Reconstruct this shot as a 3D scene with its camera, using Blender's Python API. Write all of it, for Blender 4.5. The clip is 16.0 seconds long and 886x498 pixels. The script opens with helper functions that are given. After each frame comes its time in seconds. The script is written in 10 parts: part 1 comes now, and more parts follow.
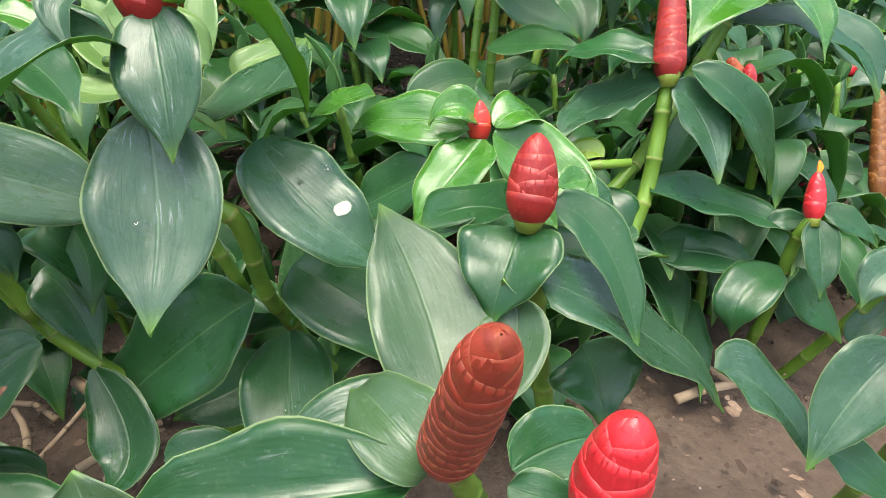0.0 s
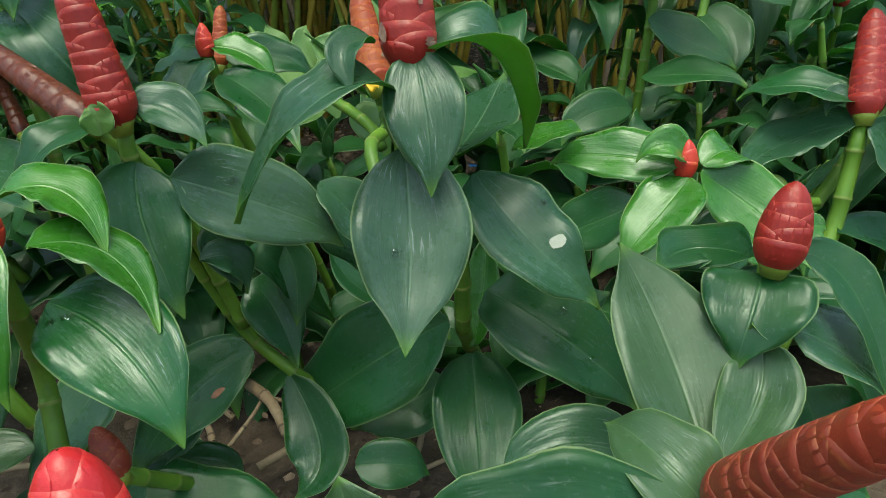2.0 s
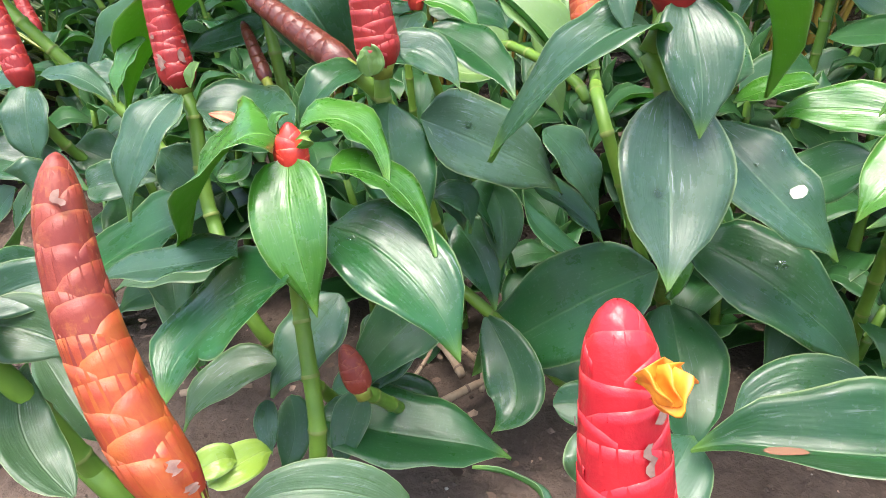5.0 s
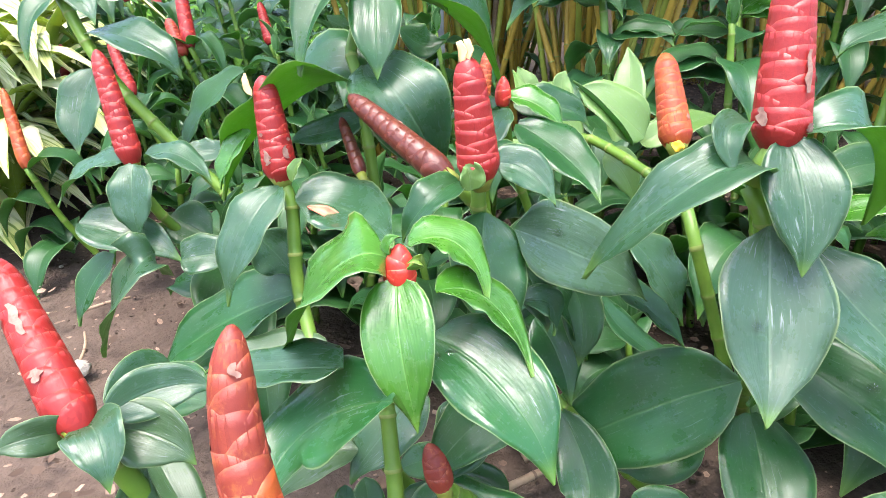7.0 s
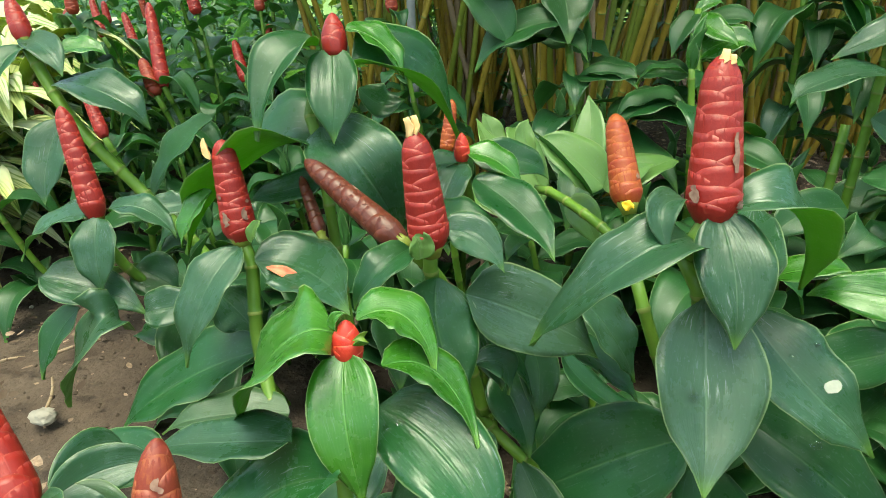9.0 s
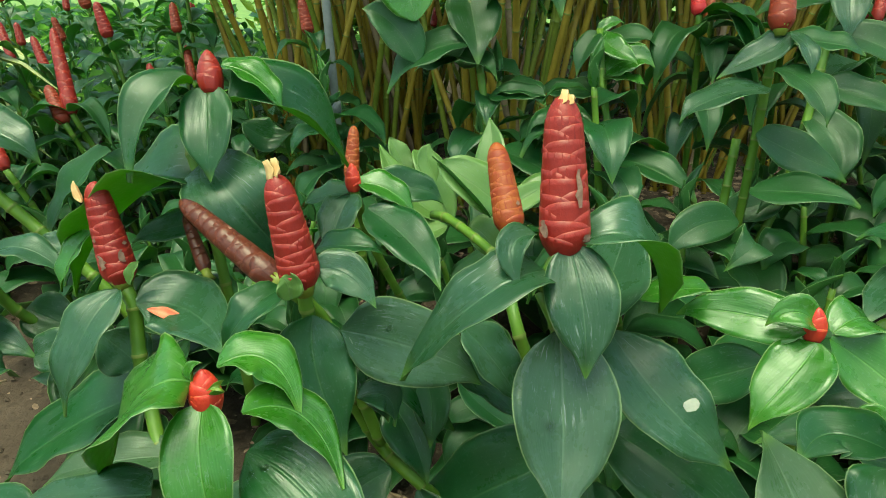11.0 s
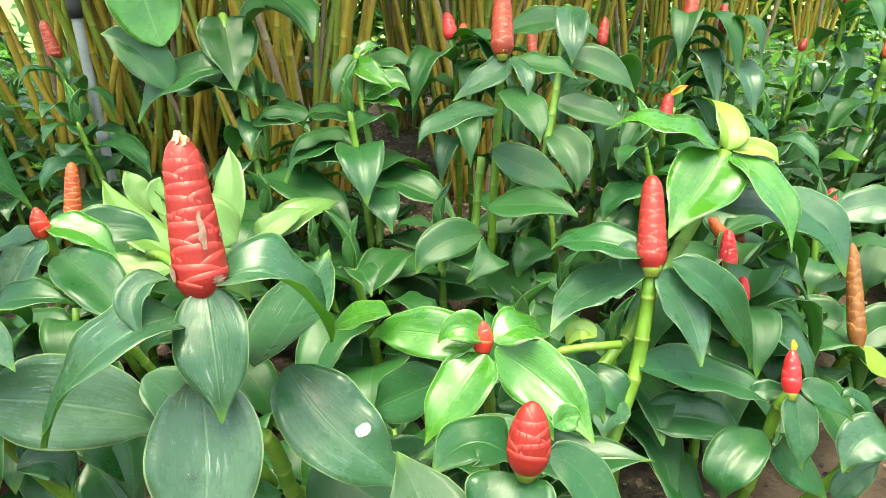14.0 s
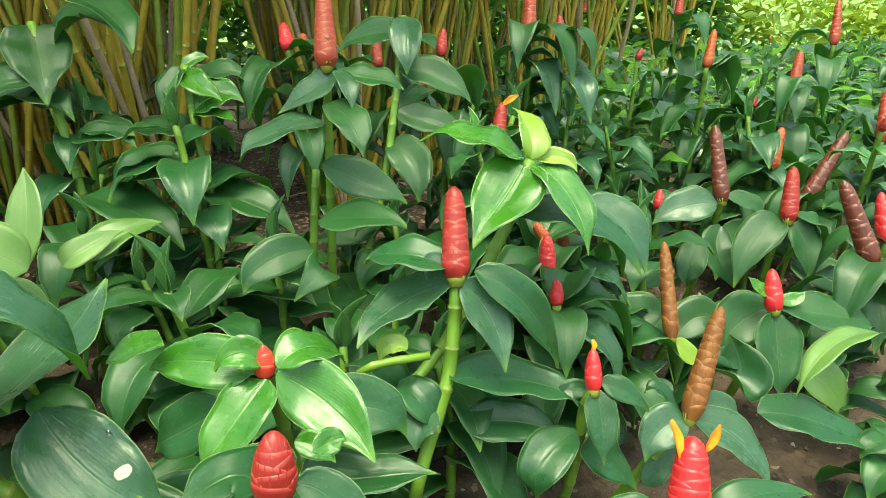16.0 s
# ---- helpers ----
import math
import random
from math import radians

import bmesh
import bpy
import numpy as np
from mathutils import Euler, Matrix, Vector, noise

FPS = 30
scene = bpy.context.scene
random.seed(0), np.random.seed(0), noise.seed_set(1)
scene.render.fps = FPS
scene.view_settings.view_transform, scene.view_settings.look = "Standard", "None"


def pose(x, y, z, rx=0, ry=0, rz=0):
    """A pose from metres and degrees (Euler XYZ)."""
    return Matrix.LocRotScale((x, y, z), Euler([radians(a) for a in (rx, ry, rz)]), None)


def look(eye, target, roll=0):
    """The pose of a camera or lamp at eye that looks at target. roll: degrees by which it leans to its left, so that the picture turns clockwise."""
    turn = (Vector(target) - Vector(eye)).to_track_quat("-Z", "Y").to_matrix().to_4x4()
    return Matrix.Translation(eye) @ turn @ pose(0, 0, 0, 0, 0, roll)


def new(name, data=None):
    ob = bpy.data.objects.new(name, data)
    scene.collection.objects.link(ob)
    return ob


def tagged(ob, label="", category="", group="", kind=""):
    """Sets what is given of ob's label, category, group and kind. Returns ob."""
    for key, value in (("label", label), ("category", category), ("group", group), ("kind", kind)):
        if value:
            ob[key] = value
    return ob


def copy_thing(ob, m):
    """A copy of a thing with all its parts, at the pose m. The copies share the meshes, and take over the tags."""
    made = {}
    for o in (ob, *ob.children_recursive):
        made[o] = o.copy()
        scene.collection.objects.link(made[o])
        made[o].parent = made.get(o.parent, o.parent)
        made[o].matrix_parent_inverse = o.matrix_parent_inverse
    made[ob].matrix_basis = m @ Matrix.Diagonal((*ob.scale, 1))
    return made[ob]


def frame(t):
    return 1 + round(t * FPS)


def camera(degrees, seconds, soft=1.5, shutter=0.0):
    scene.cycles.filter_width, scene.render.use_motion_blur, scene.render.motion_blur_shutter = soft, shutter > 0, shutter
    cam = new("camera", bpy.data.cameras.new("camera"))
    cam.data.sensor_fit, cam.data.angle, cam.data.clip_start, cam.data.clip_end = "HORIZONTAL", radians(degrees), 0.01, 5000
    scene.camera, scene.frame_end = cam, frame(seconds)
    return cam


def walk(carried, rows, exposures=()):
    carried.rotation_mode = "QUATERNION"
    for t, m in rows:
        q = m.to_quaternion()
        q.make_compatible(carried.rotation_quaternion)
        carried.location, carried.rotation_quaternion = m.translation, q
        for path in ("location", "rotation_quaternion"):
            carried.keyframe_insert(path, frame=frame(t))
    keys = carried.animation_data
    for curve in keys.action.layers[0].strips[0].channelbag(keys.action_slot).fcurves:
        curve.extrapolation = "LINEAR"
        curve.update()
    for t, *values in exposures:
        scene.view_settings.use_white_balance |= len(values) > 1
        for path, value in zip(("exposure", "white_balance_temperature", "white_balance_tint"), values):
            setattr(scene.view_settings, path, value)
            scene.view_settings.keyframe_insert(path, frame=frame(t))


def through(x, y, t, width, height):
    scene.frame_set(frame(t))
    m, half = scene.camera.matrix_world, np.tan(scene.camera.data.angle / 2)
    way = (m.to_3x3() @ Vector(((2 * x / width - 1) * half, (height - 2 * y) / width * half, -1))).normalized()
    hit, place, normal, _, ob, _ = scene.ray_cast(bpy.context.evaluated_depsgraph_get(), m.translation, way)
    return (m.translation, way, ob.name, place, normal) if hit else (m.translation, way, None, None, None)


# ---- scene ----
cam = camera(70.8, 16.0, soft=0.6)
METRES, EYE, TILT, LEAN, TURN = 0.7, 0.52, -28.0, 0.0, 0.0
ROWS = [
    (0.0, 0.0, 0.0, 0.0, 0.0, 0.0, -0.0),
    (0.5, -0.0395, -0.005, 0.0036, 1.71, 0.27, -0.68),
    (1.0, -0.0721, -0.0151, 0.0129, 3.24, 1.18, -1.36),
    (1.5, -0.1072, -0.0247, 0.0159, 5.1, 1.28, -2.19),
    (2.0, -0.1403, -0.0331, 0.0136, 6.8, 1.16, -2.82),
    (2.5, -0.1677, -0.0451, 0.0026, 8.49, 0.41, -3.35),
    (3.0, -0.1906, -0.0523, -0.0101, 9.56, -0.35, -3.71),
    (3.5, -0.2076, -0.057, -0.025, 9.92, -1.44, -3.73),
    (4.0, -0.2304, -0.0645, -0.0326, 10.65, -1.72, -3.95),
    (4.5, -0.2523, -0.0767, -0.0346, 12.15, -1.64, -4.11),
    (5.0, -0.2951, -0.0933, -0.0337, 13.98, -1.72, -5.43),
    (7.5, -0.3536, -0.1418, 0.0589, 17.88, 1.58, -8.07),
    (8.0, -0.3477, -0.1427, 0.0778, 17.76, 1.89, -7.79),
    (8.5, -0.3335, -0.1409, 0.0898, 17.13, 2.41, -7.69),
    (11.0, -0.2244, -0.124, 0.1421, 12.65, 3.82, -4.99),
    (11.5, -0.1861, -0.1206, 0.1536, 10.7, 4.55, -4.02),
    (12.0, -0.1436, -0.1148, 0.1606, 8.98, 5.03, -2.92),
    (12.5, -0.1081, -0.1105, 0.1631, 7.09, 5.06, -2.13),
    (13.0, -0.0757, -0.1083, 0.1649, 5.32, 5.38, -1.5),
    (13.5, -0.0425, -0.1063, 0.1726, 3.36, 5.65, -0.42),
    (14.0, -0.002, -0.099, 0.174, 0.51, 5.6, 0.58),
    (14.5, 0.036, -0.0964, 0.1806, -1.56, 5.97, 1.45),
    (15.0, 0.0833, -0.0958, 0.184, -3.82, 6.05, 2.27),
    (15.5, 0.116, -0.0981, 0.1862, -5.68, 6.03, 3.2),
    (16.0, 0.1549, -0.0995, 0.1838, -7.7, 5.79, 4.1),
]
EXPOSURES = [(0.0, 1.88, 6500, 5), (0.5, 2.15, 6500, 8), (1.0, 1.31, 6400, 0), (1.5, 0.88, 6300, -7), (2.0, 1.03, 6400, -15), (2.5, 1.81, 6500, -10), (3.5, 1.64, 6400, -10), (4.0, 2.16, 6300, 13), (5.0, 2.13, 6200, 11), (7.5, 2.47, 6100, 15), (8.0, 2.43, 6300, 18), (8.5, 1.89, 6700, -6), (11.0, 1.25, 7200, -28), (11.5, 1.38, 7300, -28), (12.0, 1.4, 7400, -29), (12.5, 1.9, 7500, -26), (13.0, 2.4, 7500, -21), (13.5, 2.45, 7500, -16), (14.5, 2.51, 7300, -13), (15.0, 2.11, 7300, -22), (15.5, 2.36, 7300, -12), (16.0, 1.93, 7500, -19)]
walk(cam, [(t, pose(0, 0, EYE, TILT, LEAN, TURN) @ pose(METRES * x, METRES * y, METRES * z, 90 + pitch, roll, yaw)) for t, x, y, z, yaw, pitch, roll in ROWS], EXPOSURES)

# ---- light: a bright hazy sky over a garden bed ----
world = bpy.data.worlds.new("sky")
scene.world = world
world.use_nodes = True
wn = world.node_tree
sky = wn.nodes.new("ShaderNodeTexSky")
sky.sky_type, sky.sun_disc = "NISHITA", False
sky.sun_elevation, sky.sun_rotation = radians(80), radians(190)
sky.air_density, sky.dust_density, sky.ozone_density = 1.0, 5.0, 0.6
wn.links.new(sky.outputs[0], wn.nodes["Background"].inputs[0])
wn.nodes["Background"].inputs[1].default_value = 0.15
sun_data = bpy.data.lights.new("sun", "SUN")
sun_data.energy, sun_data.angle, sun_data.color = 0.65, radians(30), (1.0, 0.95, 0.86)
sun = new("sun", sun_data)
sun.matrix_world = look((0, 0, 5), (-math.sin(radians(190)) * math.cos(radians(80)), -math.cos(radians(190)) * math.cos(radians(80)), 5 - math.sin(radians(80))))


# ---- materials ----
class Nodes:
    """A small writer of node materials."""

    def __init__(self, name):
        self.mat = bpy.data.materials.new(name)
        self.mat.use_nodes = True
        self.tree = self.mat.node_tree
        self.out = self.tree.nodes["Material Output"]
        self.bsdf = self.tree.nodes["Principled BSDF"]

    def add(self, kind, operation="", interpolation_type="", data_type="", blend_type="", uv_map=""):
        n = self.tree.nodes.new("ShaderNode" + kind)
        if operation:
            n.operation = operation
        if interpolation_type:
            n.interpolation_type = interpolation_type
        if data_type:
            n.data_type, n.blend_type = data_type, blend_type
        if uv_map:
            n.uv_map = uv_map
        return n

    def put(self, socket, value):
        if isinstance(value, bpy.types.NodeSocket):
            self.tree.links.new(value, socket)
        elif value is not None:
            socket.default_value = (*value, 1.0) if isinstance(value, tuple) and len(value) == 3 and socket.type == "RGBA" else value

    def math(self, op, a, b=0.0, c=None):
        n = self.add("Math", operation=op)
        for i, v in enumerate((a, b, c)):
            self.put(n.inputs[i], v)
        return n.outputs[0]

    def ramp(self, v, lo, hi):
        """0 at lo, 1 at hi, smooth between."""
        n = self.add("MapRange", interpolation_type="SMOOTHSTEP")
        self.put(n.inputs[0], v)
        n.inputs[1].default_value, n.inputs[2].default_value = lo, hi
        return n.outputs[0]

    def mix(self, f, a, b, blend="MIX"):
        n = self.add("Mix", data_type="RGBA", blend_type=blend)
        self.put(n.inputs[0], f), self.put(n.inputs[6], a), self.put(n.inputs[7], b)
        return n.outputs[2]

    def noise(self, vec, scale, detail=4.0, rough=0.55):
        n = self.add("TexNoise")
        self.put(n.inputs["Vector"], vec)
        n.inputs["Scale"].default_value, n.inputs["Detail"].default_value, n.inputs["Roughness"].default_value = scale, detail, rough
        return n.outputs[0]

    def place(self):
        """Object coordinates, shifted by a random amount for each object."""
        co = self.add("TexCoord").outputs["Object"]
        rnd = self.add("ObjectInfo").outputs["Random"]
        far = self.add("VectorMath", operation="SCALE")
        far.inputs[0].default_value = (17.0, 31.0, 23.0)
        self.put(far.inputs["Scale"], rnd)
        s = self.add("VectorMath", operation="ADD")
        self.put(s.inputs[0], co), self.put(s.inputs[1], far.outputs[0])
        return s.outputs[0], rnd

    def bump(self, height, strength=0.3, distance=0.001):
        n = self.add("Bump")
        n.inputs["Strength"].default_value, n.inputs["Distance"].default_value = strength, distance
        self.put(n.inputs["Height"], height)
        return n.outputs[0]

    def finish(self, color, rough=0.5, normal=None, through=None, share=0.0, spec=0.5):
        b = self.bsdf.inputs
        self.put(b["Base Color"], color), self.put(b["Roughness"], rough), self.put(b["Specular IOR Level"], spec)
        if normal is not None:
            self.put(b["Normal"], normal)
        if through is not None:
            tl = self.add("BsdfTranslucent")
            self.put(tl.inputs[0], through)
            mx = self.add("MixShader")
            mx.inputs[0].default_value = share
            self.put(mx.inputs[1], self.bsdf.outputs[0]), self.put(mx.inputs[2], tl.outputs[0])
            self.put(self.out.inputs[0], mx.outputs[0])
        return self.mat


def leaf_material(name, dark, light, rib, rough=0.34, dust_sheen=0.5, share=0.42, glow=(0.22, 0.48, 0.07)):
    """Leaf blade: fine veins along the blade, a paler rib and rim, blotches, dusty scuffs with some painted sheen."""
    n = Nodes(name)
    co, rnd = n.place()
    uv = n.add("SeparateXYZ")
    n.put(uv.inputs[0], n.add("UVMap", uv_map="blade").outputs[0])
    u, v = uv.outputs[0], uv.outputs[1]
    across = n.math("MULTIPLY", n.math("ABSOLUTE", n.math("SUBTRACT", u, 0.5)), 2.0)
    blotch = n.noise(co, 14.0, 3.0)
    col = n.mix(n.ramp(blotch, 0.3, 0.7), dark, light)
    col = n.mix(n.math("MULTIPLY", rnd, 0.45), col, n.mix(0.5, dark, light))
    col = n.mix(n.math("MULTIPLY", rnd, 0.5), col, (0.42, 0.50, 0.40), "MULTIPLY")
    fine = n.noise(co, 160.0, 3.0)
    col = n.mix(n.math("MULTIPLY", n.ramp(fine, 0.45, 0.8), 0.13), col, rib)
    # veins slant from the rib towards the tip
    run = n.math("ADD", n.math("MULTIPLY", across, 11.0), n.math("MULTIPLY", v, -7.0))
    vein = n.math("SINE", n.math("MULTIPLY", run, 6.283))
    wide = n.math("SINE", n.math("MULTIPLY", n.math("ADD", n.math("MULTIPLY", across, 3.0), n.math("MULTIPLY", v, -1.5)), 6.283))
    col = n.mix(n.math("MULTIPLY", n.ramp(vein, 0.6, 1.0), 0.07), col, rib)
    # scuffs and dusty film drawn out along the blade; the film also paints silvery sheen
    st = n.add("CombineXYZ")
    n.put(st.inputs[0], n.math("MULTIPLY", u, 3.0)), n.put(st.inputs[1], n.math("MULTIPLY", v, 1.6)), n.put(st.inputs[2], n.math("MULTIPLY", rnd, 40.0))
    scuff = n.ramp(n.noise(st.outputs[0], 2.4, 6.0, 0.68), 0.52, 0.78)
    specks = n.ramp(n.noise(co, 420.0, 2.0), 0.68, 0.76)
    film = n.math("MULTIPLY", n.math("ADD", n.math("MULTIPLY", scuff, 0.8), n.math("MULTIPLY", specks, n.math("MULTIPLY", scuff, 0.9))), dust_sheen)
    col = n.mix(n.math("MULTIPLY", film, 0.28), col, (0.28, 0.40, 0.31))
    dots = n.math("MULTIPLY", n.ramp(n.noise(co, 300.0, 3.0), 0.60, 0.68), 0.20)
    col = n.mix(dots, col, (0.30, 0.40, 0.28))
    ribs = n.math("MULTIPLY", n.math("SUBTRACT", 1.0, n.ramp(across, 0.008, 0.032)), 0.5)
    col = n.mix(ribs, col, rib)
    col = n.mix(n.math("MULTIPLY", n.ramp(across, 0.96, 0.98), 0.58), col, (0.42, 0.53, 0.24))
    brown = n.ramp(n.noise(co, 38.0, 2.0), 0.76, 0.80)
    col = n.mix(n.math("MULTIPLY", brown, n.math("MULTIPLY", dust_sheen, 0.6)), col, (0.16, 0.12, 0.06))
    height = n.math("ADD", n.math("ADD", n.math("MULTIPLY", vein, 0.03), n.math("MULTIPLY", wide, 0.05)), n.math("ADD", n.math("MULTIPLY", n.noise(co, 60.0, 3.0), 1.2), n.math("MULTIPLY", n.ramp(across, 0.0, 0.06), 0.9)))
    sk = n.add("CombineXYZ")
    n.put(sk.inputs[0], n.math("MULTIPLY", u, 26.0)), n.put(sk.inputs[1], n.math("MULTIPLY", v, 2.0)), n.put(sk.inputs[2], n.math("MULTIPLY", rnd, 60.0))
    streak = n.noise(sk.outputs[0], 1.0, 4.0, 0.6)
    film = n.math("ADD", film, n.math("MULTIPLY", n.math("SUBTRACT", streak, 0.5), 0.9 * dust_sheen + 0.2))
    # long shallow pleats between rib and rim, and larger dents
    pl = n.add("CombineXYZ")
    n.put(pl.inputs[0], n.math("MULTIPLY", u, 2.8)), n.put(pl.inputs[1], n.math("MULTIPLY", v, 2.8)), n.put(pl.inputs[2], n.math("MULTIPLY", rnd, 90.0))
    pleat = n.noise(pl.outputs[0], 1.0, 1.0, 0.4)
    height = n.math("ADD", height, n.math("ADD", n.math("MULTIPLY", pleat, 4.5), n.math("MULTIPLY", n.noise(co, 26.0, 2.0), 2.5)))
    # dry scratches
    sc = n.add("CombineXYZ")
    n.put(sc.inputs[0], n.math("ADD", n.math("MULTIPLY", u, 46.0), n.math("MULTIPLY", v, 5.0))), n.put(sc.inputs[1], n.math("MULTIPLY", v, 5.0)), n.put(sc.inputs[2], n.math("MULTIPLY", rnd, 30.0))
    scratch = n.math("MULTIPLY", n.ramp(n.noise(sc.outputs[0], 1.0, 3.0, 0.6), 0.60, 0.68), n.ramp(n.noise(co, 24.0, 2.0), 0.48, 0.62))
    col = n.mix(n.math("MULTIPLY", scratch, 0.75 * dust_sheen), col, (0.42, 0.48, 0.42))
    col = n.mix(n.math("MULTIPLY", n.ramp(v, 0.90, 1.0), 0.6), col, (0.22, 0.40, 0.06))
    height = n.math("ADD", height, n.math("MULTIPLY", streak, 0.25 + 0.5 * dust_sheen))
    r = n.math("ADD", n.math("MULTIPLY", film, 0.16), n.math("ADD", rough - 0.12, n.math("MULTIPLY", n.ramp(n.noise(co, 30.0, 4.0, 0.65), 0.32, 0.68), 0.20)))
    return n.finish(col, r, n.bump(height, 0.44, 0.0012), glow, share, 0.74)


LEAF_OLD = leaf_material("leaf_mature", (0.014, 0.078, 0.024), (0.03, 0.126, 0.04), (0.14, 0.27, 0.10), 0.37, 0.45)
LEAF_GLOSSY = leaf_material("leaf_glossy", (0.015, 0.095, 0.028), (0.034, 0.15, 0.045), (0.14, 0.27, 0.10), 0.23, 0.9)
LEAF_GREY = leaf_material("leaf_grey_green", (0.032, 0.098, 0.050), (0.060, 0.148, 0.080), (0.20, 0.31, 0.17), 0.33, 0.9)
# greyer base and strong film put the silvery sky sheen into the colour
LEAF_SCUFF_SHEEN = leaf_material("leaf_scuff_sheen", (0.046, 0.102, 0.062), (0.086, 0.152, 0.098), (0.20, 0.30, 0.18), 0.28, 1.2)
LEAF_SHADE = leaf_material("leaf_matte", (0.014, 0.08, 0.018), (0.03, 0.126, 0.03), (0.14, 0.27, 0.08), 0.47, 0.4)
LEAF_SILVER = leaf_material("leaf_silvery", (0.058, 0.120, 0.054), (0.092, 0.165, 0.078), (0.24, 0.34, 0.18), 0.38, 0.8)
LEAF_PALE = leaf_material("leaf_pale", (0.15, 0.29, 0.070), (0.23, 0.38, 0.10), (0.30, 0.42, 0.15), 0.40, 0.3)
LEAF_LIME = leaf_material("leaf_young", (0.034, 0.15, 0.012), (0.072, 0.235, 0.02), (0.22, 0.42, 0.10), 0.30, 0.25, 0.22, (0.17, 0.44, 0.03))
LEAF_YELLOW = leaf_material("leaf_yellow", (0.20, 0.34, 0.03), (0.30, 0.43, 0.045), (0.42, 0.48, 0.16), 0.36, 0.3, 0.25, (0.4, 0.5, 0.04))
UNDER = leaf_material("leaf_underside", (0.060, 0.18, 0.040), (0.095, 0.24, 0.055), (0.18, 0.30, 0.11), 0.5, 0.2, 0.2)
UNDER_LIME = leaf_material("leaf_underside_young", (0.10, 0.26, 0.018), (0.15, 0.34, 0.026), (0.28, 0.46, 0.10), 0.45, 0.1, 0.3, (0.3, 0.6, 0.03))


def mottled(name, a, b, scale=20.0, rough=0.6, bump=0.4, distance=0.002, spec=0.4, grain=120.0, third=None):
    n = Nodes(name)
    co, rnd = n.place()
    col = n.mix(n.ramp(n.noise(co, scale), 0.3, 0.7), a, b)
    if third:
        col = n.mix(n.ramp(n.noise(co, scale * 2.7, 5.0, 0.65), 0.56, 0.68), col, third)
    g = n.noise(co, grain, 5.0)
    col = n.mix(n.math("MULTIPLY", n.ramp(g, 0.35, 0.75), 0.35), col, tuple(0.55 * x for x in a))
    col = n.mix(n.math("MULTIPLY", rnd, 0.3), col, b)
    return n.finish(col, n.math("ADD", rough - 0.08, n.math("MULTIPLY", g, 0.16)), n.bump(n.math("ADD", g, n.noise(co, scale * 2, 4.0)), bump, distance), None, 0.0, spec)


STEM = mottled("stem_green", (0.085, 0.18, 0.020), (0.16, 0.28, 0.03), 30.0, 0.42, 0.25, 0.0008)
NODE_RING = mottled("stem_node", (0.24, 0.29, 0.07), (0.15, 0.21, 0.04), 60.0, 0.5, 0.3, 0.0008)
def bract_material(name, a, b, old, rim, rough=0.34, wear=0.3, spec=0.45):
    """Waxy scale of a flower cone: mottled, with a paler thin rim, worn and fading patches."""
    n = Nodes(name)
    co, rnd = n.place()
    uv = n.add("SeparateXYZ")
    n.put(uv.inputs[0], n.add("UVMap", uv_map="blade").outputs[0])
    col = n.mix(n.ramp(n.noise(co, 60.0), 0.3, 0.7), a, b)
    col = n.mix(n.math("MULTIPLY", n.ramp(n.noise(co, 130.0, 5.0, 0.65), 0.52, 0.72), wear), col, old)
    col = n.mix(n.math("MULTIPLY", rnd, 0.35), col, b)
    edge = n.math("MULTIPLY", n.ramp(uv.outputs[1], 0.93, 0.99), n.ramp(n.noise(co, 160.0, 3.0), 0.35, 0.6))
    col = n.mix(n.math("MULTIPLY", edge, 0.24), col, rim)
    g = n.noise(co, 420.0, 4.0)
    return n.finish(col, n.math("ADD", rough - 0.08, n.math("MULTIPLY", g, 0.2)), n.bump(n.math("ADD", g, n.math("ADD", n.math("MULTIPLY", n.noise(co, 150.0, 4.0), 1.5), n.math("MULTIPLY", n.noise(co, 50.0, 3.0), 3.0))), 0.35, 0.0006), None, 0.0, spec)


RED = bract_material("bract_red", (0.21, 0.010, 0.009), (0.30, 0.018, 0.013), (0.22, 0.022, 0.014), (0.42, 0.16, 0.09), 0.42, 0.5)
RED_DARK = bract_material("bract_dark_red", (0.20, 0.024, 0.011), (0.29, 0.036, 0.017), (0.25, 0.085, 0.025), (0.36, 0.15, 0.06), 0.44, 0.6)
CRIMSON = bract_material("bract_crimson", (0.40, 0.010, 0.020), (0.52, 0.022, 0.028), (0.36, 0.022, 0.02), (0.55, 0.16, 0.12), 0.30, 0.4)
RUST_RED = bract_material("bract_rust_red", (0.17, 0.020, 0.013), (0.23, 0.036, 0.017), (0.34, 0.11, 0.025), (0.40, 0.18, 0.08), 0.48, 0.8)
RUST = bract_material("bract_rust_orange", (0.26, 0.026, 0.010), (0.34, 0.080, 0.012), (0.30, 0.022, 0.014), (0.44, 0.22, 0.06), 0.48, 0.8)
BROWN = bract_material("bract_brown", (0.078, 0.016, 0.009), (0.122, 0.025, 0.013), (0.15, 0.055, 0.024), (0.18, 0.07, 0.035), 0.36, 0.6, 0.5)
RUST_BROWN = bract_material("bract_rust_brown", (0.120, 0.038, 0.010), (0.190, 0.072, 0.014), (0.085, 0.024, 0.012), (0.34, 0.18, 0.07), 0.5, 0.7, 0.35)
BUD = bract_material("bract_young_bud", (0.46, 0.020, 0.020), (0.56, 0.045, 0.024), (0.60, 0.15, 0.03), (0.75, 0.40, 0.12), 0.34, 0.5)
CALYX = mottled("cone_foot", (0.15, 0.20, 0.025), (0.24, 0.27, 0.04), 60.0, 0.45, 0.3, 0.0006)
